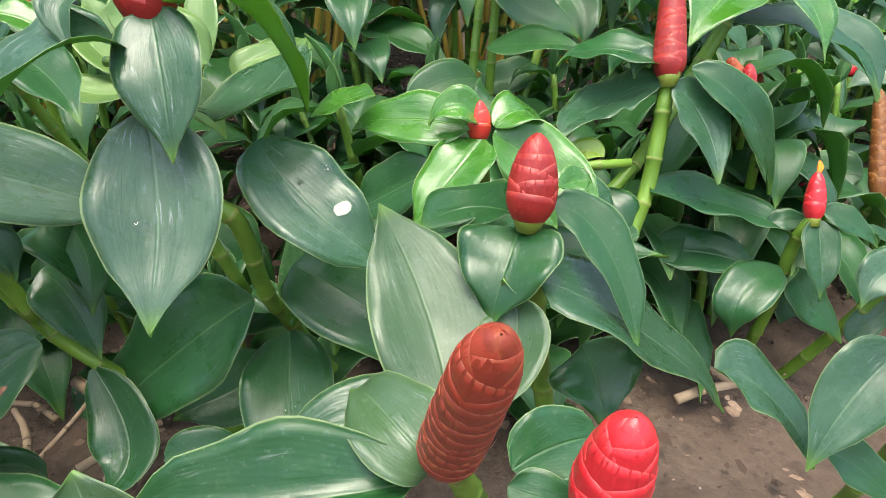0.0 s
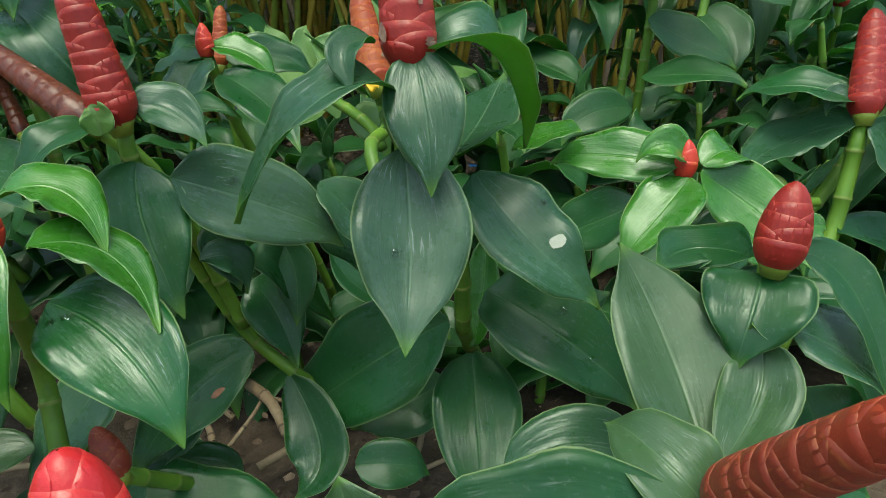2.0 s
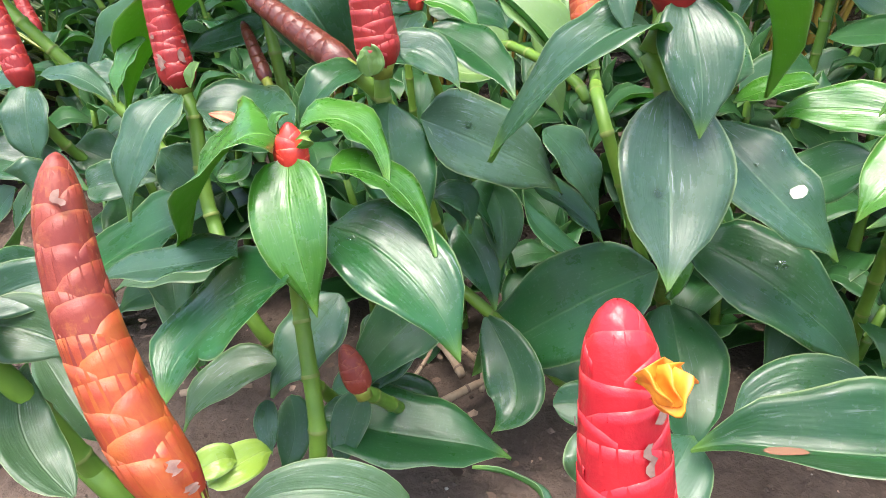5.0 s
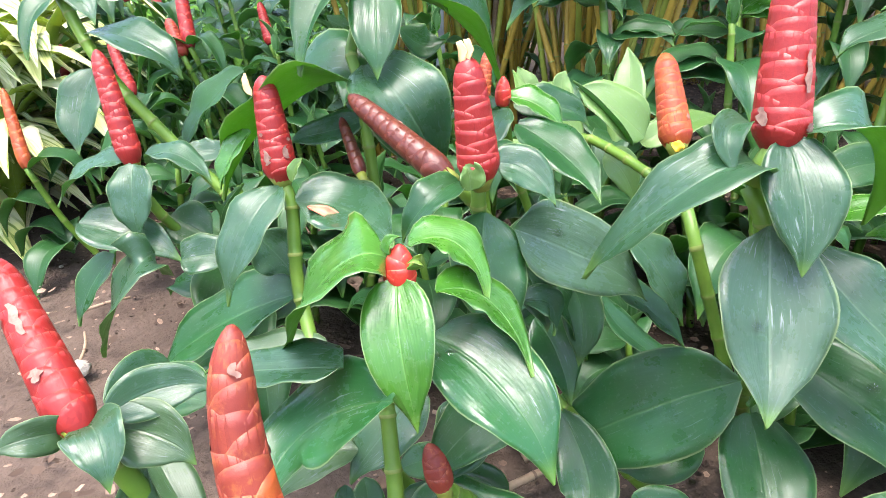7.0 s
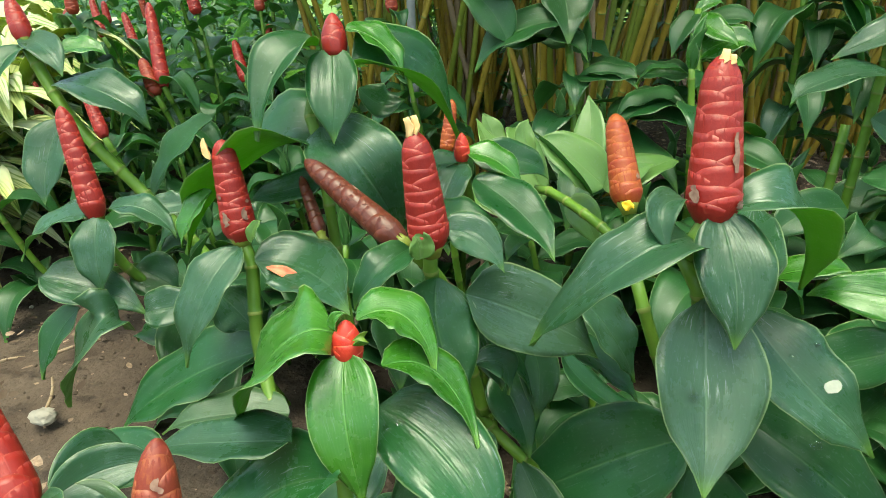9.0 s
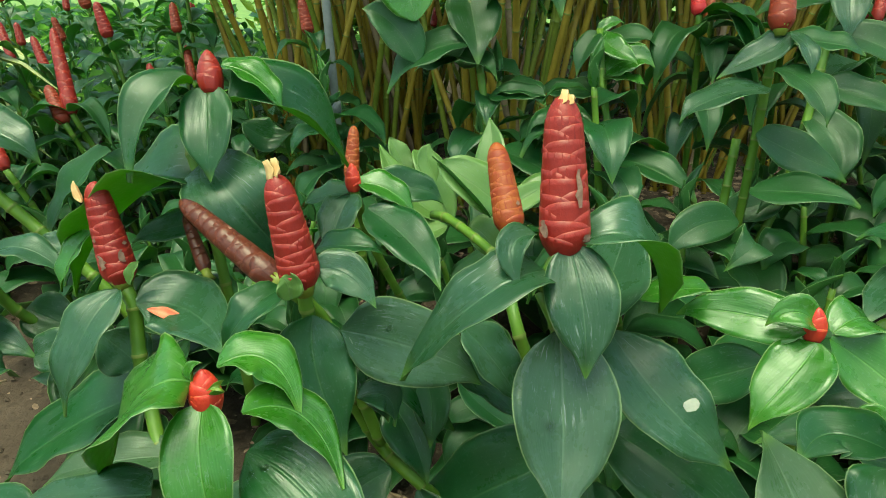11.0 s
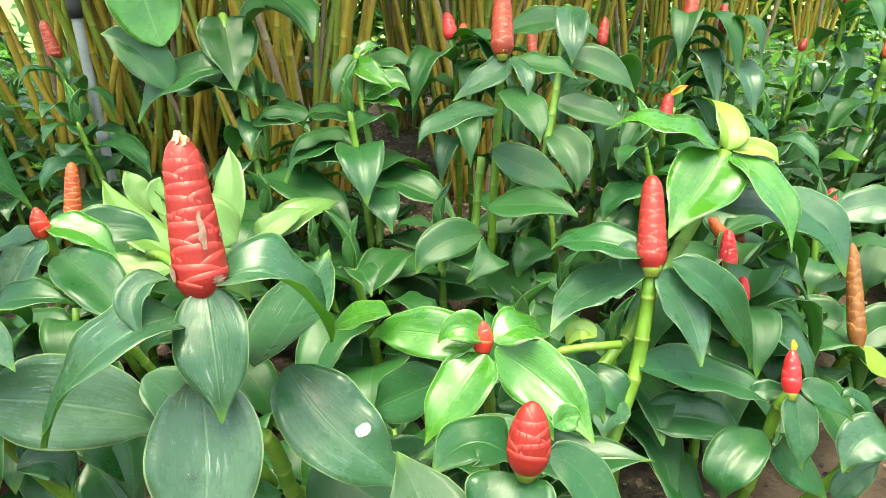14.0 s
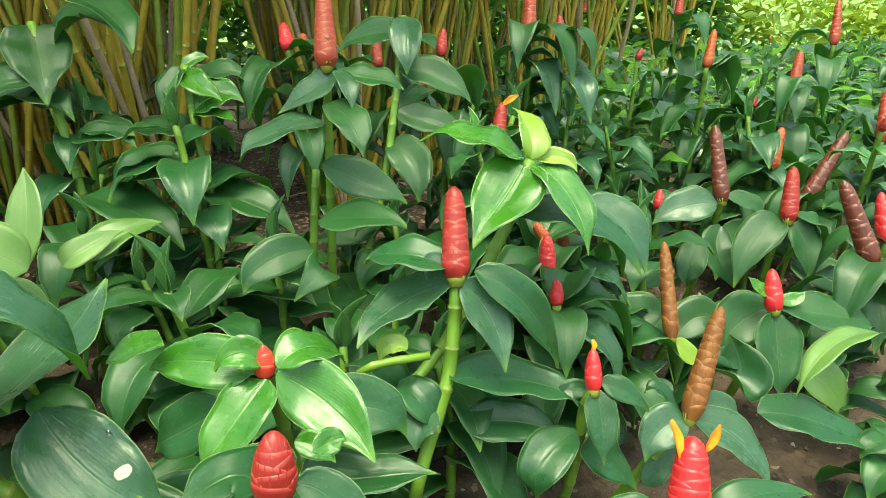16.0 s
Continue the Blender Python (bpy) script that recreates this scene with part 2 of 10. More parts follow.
SCAR = mottled("dry_scar", (0.36, 0.23, 0.17), (0.20, 0.10, 0.075), 200.0, 0.7, 0.3, 0.0006)
PETAL_CREAM = mottled("petal_cream", (0.78, 0.62, 0.30), (0.80, 0.45, 0.20), 90.0, 0.4, 0.2, 0.0005)
PETAL_ORANGE = mottled("petal_orange", (0.85, 0.15, 0.012), (0.92, 0.36, 0.03), 90.0, 0.4, 0.2, 0.0005)
PETAL_YELLOW = mottled("petal_yellow", (0.85, 0.42, 0.02), (0.90, 0.58, 0.04), 90.0, 0.4, 0.2, 0.0005)
PETAL_RED = mottled("petal_fallen", (0.70, 0.060, 0.020), (0.80, 0.28, 0.15), 90.0, 0.45, 0.2, 0.0005)
SOIL = mottled("soil", (0.072, 0.050, 0.037), (0.115, 0.084, 0.063), 9.0, 0.92, 0.9, 0.006, 0.2, 90.0, (0.055, 0.038, 0.028))
def litter_material():
    """Dry flakes, each of its own brown."""
    n = Nodes("dry_leaf")
    co, rnd = n.place()
    own = n.add("NewGeometry").outputs["Random Per Island"]
    col = n.mix(n.ramp(own, 0.25, 1.0), (0.060, 0.040, 0.028), (0.34, 0.235, 0.165))
    col = n.mix(n.math("MULTIPLY", n.ramp(n.noise(co, 160.0, 4.0), 0.35, 0.7), 0.5), col, (0.07, 0.045, 0.03))
    return n.finish(col, 0.85, n.bump(n.noise(co, 120.0, 4.0), 0.5, 0.001), None, 0.0, 0.2)


LITTER = litter_material()
TWIG = mottled("dry_twig", (0.26, 0.18, 0.11), (0.36, 0.27, 0.18), 25.0, 0.8, 0.5, 0.001, 0.25, 160.0)
CANE = mottled("cane_ochre", (0.25, 0.17, 0.020), (0.37, 0.27, 0.036), 5.0, 0.5, 0.3, 0.001, 0.4, 60.0, (0.24, 0.15, 0.05))
CANE_GREEN = mottled("cane_green", (0.15, 0.20, 0.024), (0.24, 0.28, 0.038), 5.0, 0.5, 0.3, 0.001, 0.4, 60.0)
CONCRETE = mottled("old_concrete", (0.08, 0.072, 0.055), (0.13, 0.115, 0.09), 7.0, 0.9, 0.6, 0.003, 0.2, 80.0, (0.15, 0.15, 0.11))
PIPE = mottled("grey_plastic", (0.20, 0.21, 0.21), (0.28, 0.29, 0.29), 15.0, 0.5, 0.1, 0.0005)
BLACK = mottled("black_plastic", (0.02, 0.02, 0.02), (0.035, 0.035, 0.035), 15.0, 0.45, 0.1, 0.0005)
def water_material():
    n = Nodes("water")
    n.bsdf.inputs["Transmission Weight"].default_value, n.bsdf.inputs["IOR"].default_value = 1.0, 1.33
    return n.finish((0.98, 1.0, 0.98), 0.0)


WATER = water_material()
STONE = mottled("pale_stone", (0.25, 0.22, 0.18), (0.36, 0.33, 0.28), 60.0, 0.85, 0.6, 0.001)
BLEACH = mottled("bleached_patch", (0.34, 0.37, 0.30), (0.46, 0.46, 0.38), 150.0, 0.6, 0.2, 0.0004)
BLIGHT = mottled("brown_patch", (0.20, 0.09, 0.05), (0.28, 0.15, 0.085), 120.0, 0.7, 0.3, 0.0005)
GRASS = mottled("far_green", (0.15, 0.25, 0.06), (0.22, 0.33, 0.09), 4.0, 0.8, 0.3, 0.002, 0.3, 50.0)
def variegated_material():
    """Cream and yellow leaf with green stripes that slant from the rib to the rim, whitened to stand in for full sun.
    """
    n = Nodes("leaf_variegated")
    co, rnd = n.place()
    uv = n.add("SeparateXYZ")
    n.put(uv.inputs[0], n.add("UVMap", uv_map="blade").outputs[0])
    u, v = uv.outputs[0], uv.outputs[1]
    across = n.math("MULTIPLY", n.math("ABSOLUTE", n.math("SUBTRACT", u, 0.5)), 2.0)
    run = n.math("ADD", n.math("SUBTRACT", n.math("MULTIPLY", v, 7.0), n.math("MULTIPLY", across, 2.2)), n.math("MULTIPLY", n.noise(co, 9.0, 3.0), 1.6))
    stripe = n.ramp(n.math("SINE", n.math("MULTIPLY", run, 6.283)), 0.25, 0.75)
    # cream and yellow lifted towards white in place of strong sunlight
    col = n.mix(n.ramp(n.noise(co, 12.0), 0.35, 0.65), (0.90, 0.90, 0.60), (0.84, 0.86, 0.30))
    col = n.mix(n.math("MULTIPLY", stripe, n.ramp(n.noise(co, 7.0, 2.0), 0.38, 0.6)), col, (0.20, 0.36, 0.05))
    col = n.mix(n.math("MULTIPLY", n.math("SUBTRACT", 1.0, n.ramp(across, 0.02, 0.07)), 0.6), col, (0.5, 0.58, 0.12))
    return n.finish(col, 0.38, n.bump(n.noise(co, 40.0, 3.0), 0.3, 0.001), (0.72, 0.74, 0.2), 0.3, 0.6)


VARIEGATED = variegated_material()


# ---- mesh makers ----
def part(name, mesh, material, parent, label=""):
    """Links a mesh as one object under a thing or part; the mesh is given in its parent's space."""
    ob = new(name, mesh)
    for m in material if isinstance(material, tuple) else (material,):
        if m.name not in mesh.materials:
            mesh.materials.append(m)
    ob.parent = parent
    return tagged(ob, label)


def mesh_of(name, verts, faces, uvs=None, slots=None, smooth=True):
    me = bpy.data.meshes.new(name)
    me.from_pydata(verts, [], faces)
    if smooth:
        me.polygons.foreach_set("use_smooth", [True] * len(faces))
    if slots is not None:
        me.polygons.foreach_set("material_index", slots)
    if uvs is not None:
        layer = me.uv_layers.new(name="blade")
        ids = np.zeros(len(me.loops), dtype=np.int32)
        me.loops.foreach_get("vertex_index", ids)
        layer.data.foreach_set("uv", np.asarray(uvs, dtype=np.float32)[ids].ravel())
    me.update()
    return me


def unit(v):
    return v / max(np.linalg.norm(v), 1e-9)


def blade(base, mid, tip, side, fold=0.3, curl=0.0, wave=0.09, peak=0.41, twist=0.0, seed=0, nu=8, nv=14, thick=0.0006):
    """A leaf blade as a closed thin body: its rib runs base - mid - tip, side is half its width at the widest place."""
    b, m, t, s = (np.asarray(p, float) for p in (base, mid, tip, side))
    half = np.linalg.norm(s)
    c = 2 * m - (b + t) / 2
    rng = random.Random(seed)
    ph, ph2, k1 = rng.uniform(0, 6.3), rng.uniform(0, 6.3), rng.uniform(1.2, 2.2)
    p2 = 0.80
    p1 = p2 * peak / (1 - peak)
    top = peak**p1 * (1 - peak) ** p2
    verts, uvs = [], []
    rows = []
    for j in range(nv + 1):
        v = j / nv
        v = v if 0 < j < nv else (0.004 if j == 0 else 1.0)
        pt = (1 - v) ** 2 * b + 2 * v * (1 - v) * c + v * v * t
        tan = unit(2 * (1 - v) * (c - b) + 2 * v * (t - c))
        sd = unit(s - tan * (s @ tan))
        nm = np.cross(sd, tan)
        if twist:
            a = twist * (v - 0.5)
            sd, nm = sd * math.cos(a) + nm * math.sin(a), nm * math.cos(a) - sd * math.sin(a)
        w = half * (v**p1 * (1 - v) ** p2 / top) if v < 1 else 0.0
        w = w * (1 - 0.45 * max(0.0, (v - 0.80) / 0.20))
        w = max(w, half * 0.015)
        pt = pt - np.array((0, 0, 0.30 * half * max(0.0, (v - 0.80) / 0.20) ** 2 * min(1.0, max(0.0, 1 - 2 * tan[2]))))
        rows.append((v, pt, sd, nm, w))
    for sgn in (0, 1):
        for v, pt, sd, nm, w in rows:
            for i in range(nu + 1):
                u = 2 * i / nu - 1
                a = abs(u)
                rise = w * (fold * a - curl * a * a) + half * wave * a * a * (math.sin(6.283 * k1 * v * 1.3 + (ph if u < 0 else ph2)) + 0.12 * math.sin(6.283 * 2.3 * v + ph * 2 + u))
                q = pt + sd * (u * w * (1 - 0.25 * fold * fold * a)) + nm * (rise - sgn * thick * (1.5 - a) * (2.2 if a < 0.1 else 1))
                verts.append(q)
                uvs.append((i / nu, v))
    n = (nv + 1) * (nu + 1)
    faces, slots = [], []
    for j in range(nv):
        for i in range(nu):
            a = j * (nu + 1) + i
            faces.append((a, a + 1, a + nu + 2, a + nu + 1)), slots.append(0)
            a += n
            faces.append((a, a + nu + 1, a + nu + 2, a + 1)), slots.append(1)
        for i in (0, nu):
            a, e = j * (nu + 1) + i, (j + 1) * (nu + 1) + i
            faces.append((a, e, e + n, a + n) if i == 0 else (e, a, a + n, e + n)), slots.append(0)
    return mesh_of("leaf", verts, faces, uvs, slots)


def smooth_line(points, steps=6):
    """Catmull-Rom through the points."""
    p = [np.asarray(q, float) for q in points]
    p = [2 * p[0] - p[1], *p, 2 * p[-1] - p[-2]]
    out = []
    for i in range(1, len(p) - 2):
        for k in range(steps):
            t = k / steps
            out.append(0.5 * (2 * p[i] + (p[i + 1] - p[i - 1]) * t + (2 * p[i - 1] - 5 * p[i] + 4 * p[i + 1] - p[i + 2]) * t * t + (3 * p[i] - p[i - 1] - 3 * p[i + 1] + p[i + 2]) * t**3))
    out.append(p[-2])
    return out


def tube(name, points, radii, sides=10, nodes=0.0, slots_at=None, steps=6):
    """A round shoot along the points. nodes: distance between swollen joints (0: none), which take the second material."""
    line = smooth_line(points, steps) if len(points) > 2 else [np.asarray(q, float) for q in points]
    lens = np.r_[0, np.cumsum([np.linalg.norm(b - a) for a, b in zip(line, line[1:])])]
    total = lens[-1]
    at = list(np.linspace(0, total, max(3, int(total / 0.02))))
    ring = []
    if nodes:
        k = nodes * 0.6
        while k < total - 0.01:
            ring.append(k)
            k += nodes
        at = sorted(at + [k + d for k in ring for d in (-0.004, -0.0015, 0.0, 0.0018, 0.003)])
        at = [a for a in at if 0 <= a <= total]
    arr = np.array(line)
    pts = np.stack([np.interp(at, lens, arr[:, k]) for k in range(3)], 1)
    rad = np.interp(np.array(at) / total, np.linspace(0, 1, len(radii)), radii)
    verts, faces, slots = [], [], []
    ref = np.array((0.31, 0.95, 0.05))
    for j, (p, r) in enumerate(zip(pts, rad)):
        tan = unit(pts[min(j + 1, len(pts) - 1)] - pts[max(j - 1, 0)])
        x = unit(np.cross(tan, ref))
        y = np.cross(tan, x)
        near = min([abs(at[j] - k) for k in ring], default=1)
        r = r * (1.14 if near < 0.0005 else 1.08 if near < 0.0025 else 1.0)
        for i in range(sides):
            a = 6.28319 * i / sides
            verts.append(p + r * (x * math.cos(a) + y * math.sin(a)))
        if j:
            mark = 1 if ring and min(abs((at[j] + at[j - 1]) / 2 - k) for k in ring) < 0.0019 else 0
            for i in range(sides):
                a, b2 = (j - 1) * sides + i, (j - 1) * sides + (i + 1) % sides
                faces.append((a, b2, b2 + sides, a + sides)), slots.append(mark)
    faces.append(tuple(range(sides - 1, -1, -1))), slots.append(0)
    faces.append(tuple(range(len(verts) - sides, len(verts)))), slots.append(0)
    return mesh_of(name, verts, faces, None, slots)


def cone_profile(h, shape):
    """Radius along a flower cone: 0 base, 1 tip. shape: 0 long and tapering, 1 egg-like bud."""
    long = (0.58 + 0.42 * math.sin(1.5708 * min(1, h / 0.16))) * (1 - 0.40 * h**1.4) * (1 - min(1.0, max(0, (h - 0.80) / 0.20)) ** 2.2) ** 0.5
    egg = max(0.0, math.sin(math.pi * min(1.0, 0.16 + 0.84 * h) ** 0.85)) ** 0.6
    return max(0.02, long * (1 - shape) + egg * shape)


def bract_part(length, radius, shape, turn, h0, h1, wide, rng):
    """One overlapping scale: it hugs the cone's outline and stands a little proud at its rounded rim. Verts, faces, uvs."""
    nx, nz = 8, 4
    verts, uvs, faces = [], [], []
    open_ = rng.uniform(0.001, 0.007) * (1 - 0.4 * shape)
    for inner in (0, 1):
        for j in range(nz + 1):
            for i in range(nx + 1):
                x, z = 2 * i / nx - 1, j / nz
                a = turn + x * wide
                h = h0 + (h1 - h0) * z * (1 - 0.08 * x * x - 0.22 * x * x * x * x)
                r = radius * cone_profile(min(h, 0.998), shape) * (0.972 + (0.018 + open_) * z * z - 0.004 * x * x - (0.018 if inner else 0))
                verts.append((r * math.sin(a), -r * math.cos(a), h * length))
                uvs.append((i / nx, z))
    n = (nz + 1) * (nx + 1)
    for j in range(nz):
        for i in range(nx):
            a = j * (nx + 1) + i
            faces.append((a, a + 1, a + nx + 2, a + nx + 1))
    for i in range(nx):
        a = nz * (nx + 1) + i
        faces.append((a, a + 1, a + 1 + n, a + n))
    return verts, faces, uvs


def bracts_of(count, shape, seed):
    """The scales from base to tip: turn, foot, rim and half angle."""
    rng = random.Random(seed)
    out = []
    tall = 0.165 if shape < 0.4 else 0.36
    for k in range(count):
        h = (k / count) ** 0.95 * 0.93
        rim = min(1.0, h + tall * rng.uniform(0.9, 1.08) * (1 - 0.25 * h))
        out.append((k * 2.39996 + rng.uniform(-0.1, 0.1), max(0.0, h - 0.02), rim, rng.uniform(1.35, 1.7)))
    return out


def axis_pose(base, tip, spin=0.0):
    d = Vector(tip) - Vector(base)
    return Matrix.Translation(base) @ d.to_track_quat("Z", "Y").to_matrix().to_4x4() @ Matrix.Rotation(spin, 4, "Z")


CONE_FORM = {}


def cone(plant, base, tip, radius, look_of, shape=0.0, count=26, seed=1, split=True, scars=0, label="", two=None):
    """A flower cone: a core with overlapping scales, each a part of the cone where it stands near."""
    base, tip = Vector(base), Vector(tip)
    length = (tip - base).length
    rng = random.Random(seed)
    verts, faces, uvs, sides = [], [], [], 14
    levels = [k / 12 for k in range(11)] + [0.94, 0.965, 0.985, 0.995, 1.0]
    for j, h in enumerate(levels):
        r = radius * 0.955 * cone_profile(h, shape)
        for i in range(sides):
            a = 6.28319 * i / sides
            verts.append((r * math.cos(a), r * math.sin(a), h * length))
            uvs.append((0.5, 0.5))
        if j:
            for i in range(sides):
                a, b2 = (j - 1) * sides + i, (j - 1) * sides + (i + 1) % sides
                faces.append((a, b2, b2 + sides, a + sides))
    faces.append(tuple(range(sides - 1, -1, -1)))
    scales = bracts_of(count, shape, seed)
    made = [bract_part(length, radius, shape, *q, rng) for q in scales]
    if not split:
        for v, f, q in made:
            k = len(verts)
            verts += v
            uvs += q
            faces += [tuple(k + i for i in g) for g in f]
    core = part("flower_cone", mesh_of("flower_cone", verts, faces, uvs), look_of, plant, label)
    core.matrix_basis = axis_pose(base, tip, rng.uniform(0, 6.28))
    CONE_FORM[core.name] = (length, radius, shape)
    if split:
        for k, (v, f, q) in enumerate(made):
            part("bract", mesh_of("bract", v, f, q), two[0] if two and (k / count > abs(two[1])) == (two[1] > 0) else look_of, core)
        if length > 0.04:
            foot, wide = [(0, 0, -0.008), (0, 0, -0.003), (0, 0, 0.05 * length)], radius * cone_profile(0.05, shape)
            part("cone_foot", tube("cone_foot", foot, (0.0066, 0.0070, min(0.009, wide * 0.7), wide * 0.82, wide * 0.93), 16), CALYX, core, "yellow-green foot of the cone")
    for k in range(scars):
        turn, h0, h1, wide = scales[rng.randrange(2, max(3, count - 5))]
        turn, mid, tall = turn + rng.uniform(-0.5, 0.5), h0 + 0.10, rng.uniform(0.02, 0.05)
        vs = []
        for y, w in ((0.0, 0.04), (0.3, 0.17), (0.65, 0.13), (1.0, 0.03)):
            for x in (-1, 0, 1):
                h, a = mid + tall * y, turn + x * w * rng.uniform(0.7, 1.3)
                r = radius * cone_profile(h, shape) * 1.03 + 0.0003
                vs.append((r * math.sin(a), -r * math.cos(a), h * length))
        part("dry_scar", mesh_of("dry_scar", vs, [(j * 3 + i, j * 3 + i + 1, j * 3 + i + 4, j * 3 + i + 3) for j in range(3) for i in range(2)]), SCAR, core)
    return core


def scar_at(core, plant, point, tall, wide, seed=1):
    """A dry torn flake on a cone, at the place nearest to the point; tall and wide in metres."""
    length, radius, shape = CONE_FORM[core.name]
    p = core.matrix_basis.inverted() @ Vector(local(plant, point))
    h0, turn, rng = p.z / length, math.atan2(p.x, -p.y), random.Random(seed)
    vs, rows = [], 7
    for j in range(rows):
        y = j / (rows - 1)
        w = wide * (0.25 + 0.75 * math.sin(3.14 * (0.08 + 0.84 * y))) * rng.uniform(0.6, 1.1)
        off = rng.uniform(-0.25, 0.25) * wide
        for x in (-0.5, 0.0, 0.5):
            h = min(0.97, max(0.02, h0 + tall / length * (y - 0.5)))
            r = radius * cone_profile(h, shape) * 1.045 + 0.0004 * rng.random()
            a = turn + (x * w + off) / r
            vs.append((r * math.sin(a), -r * math.cos(a), h * length))
    return part("dry_scar", mesh_of("dry_scar", vs, [(j * 3 + i, j * 3 + i + 1, j * 3 + i + 4, j * 3 + i + 3) for j in range(rows - 1) for i in range(2)]), SCAR, core)


def bow(core, by):
    """Bends a cone: its middle goes by that much to the side, its ends stay."""
    length, side = CONE_FORM[core.name][0], core.matrix_basis.to_3x3().inverted() @ Vector(by)
    for ob in (core, *core.children):
        for v in ob.data.vertices:
            h = v.co.z / length
            v.co += side * (4 * h * (1 - h))


def petal(parent, base, tip, width, material=PETAL_CREAM, name="flower_petal", cup=0.6, seed=3):
    b, t = np.asarray(base, float), np.asarray(tip, float)
    d = unit(t - b)
    s = unit(np.cross(d, (0.3, 1.0, 0.2))) * width
    me = blade(b, (b + t) / 2 + np.cross(s, d) * 0.3, t, s, cup, 0.0, 0.16, 0.45, 0.0, seed, 8, 12, 0.0012)
    return part(name, me, (material,), parent)


def plant_at(x, y, z=0.0, label="", group="", name="costus_plant"):
    return tagged(place_empty(name, (x, y, z)), label or "red-coned spiral ginger plant with glossy green leaves on soil", "plant", group)


def place_empty(name, at):
    e = new(name)
    e.empty_display_size = 0.05
    e.location = at
    return e


def local(plant, p):
    return np.asarray(p, float) - np.asarray(plant.location)


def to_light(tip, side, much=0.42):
    """Rolls the half width along the camera's line of sight to brighten the blade, where that lifts the face; its
    outline from there stays.
    """
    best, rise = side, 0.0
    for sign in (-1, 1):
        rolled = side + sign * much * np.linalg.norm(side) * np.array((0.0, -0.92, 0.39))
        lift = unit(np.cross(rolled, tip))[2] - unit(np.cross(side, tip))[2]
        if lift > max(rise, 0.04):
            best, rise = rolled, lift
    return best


def leaf(plant, base, mid, tip, side, material=LEAF_OLD, under=None, label="", **kw):
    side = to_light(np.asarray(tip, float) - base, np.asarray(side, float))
    under = under or (UNDER_LIME if material in (LEAF_LIME, LEAF_YELLOW) else UNDER)
    me = blade(local(plant, base), local(plant, mid), local(plant, tip), side, **kw)
    return part("leaf", me, (material, under), plant, label)


def mark(blade_ob, point, long, wide, material, name, turn=0.0, lift=0.0005, dome=0.0):
    """A patch or drop that lies on the upper face of a leaf, at the place nearest to the point."""
    p = Vector(local(blade_ob.parent, point))
    faces = [f for f in blade_ob.data.polygons if f.material_index == 0 and f.area > 1e-7]
    f = min(faces, key=lambda q: (q.center - p).length)
    p = f.center + (p - f.center) - f.normal * ((p - f.center) @ f.normal)
    q = f.normal.to_track_quat("Z", "Y").to_matrix().to_4x4()
    vs, fs = [(0, 0, lift + dome)], []
    rng = random.Random(name + str(turn))
    for ring, (k, h) in enumerate(((0.6, 0.8), (1.0, 0.0))):
        for i in range(12):
            a = 6.28319 * i / 12
            w = k * rng.uniform(0.9, 1.1)
            vs.append((long * w * math.cos(a), wide * w * math.sin(a), lift + dome * h))
    for i in range(12):
        fs.append((0, 1 + i, 1 + (i + 1) % 12))
        fs.append((1 + i, 13 + i, 13 + (i + 1) % 12, 1 + (i + 1) % 12))
    ob = part(name, mesh_of(name, vs, fs), material, blade_ob)
    ob.matrix_basis = Matrix.Translation(p) @ q @ Matrix.Rotation(turn, 4, "Z")
    return ob


def stem(plant, points, r0=0.008, r1=0.006, nodes=0.045, material=STEM):
    me = tube("stem", [local(plant, p) for p in points], (0.9 * r0, 0.9 * r0, 0.9 * r1), 10, nodes)
    return part("stem", me, (material, NODE_RING), plant)


def top_cone(plant, base, tip, radius, *a, **kw):
    return cone(plant, local(plant, base), local(plant, tip), radius, *a, **kw)


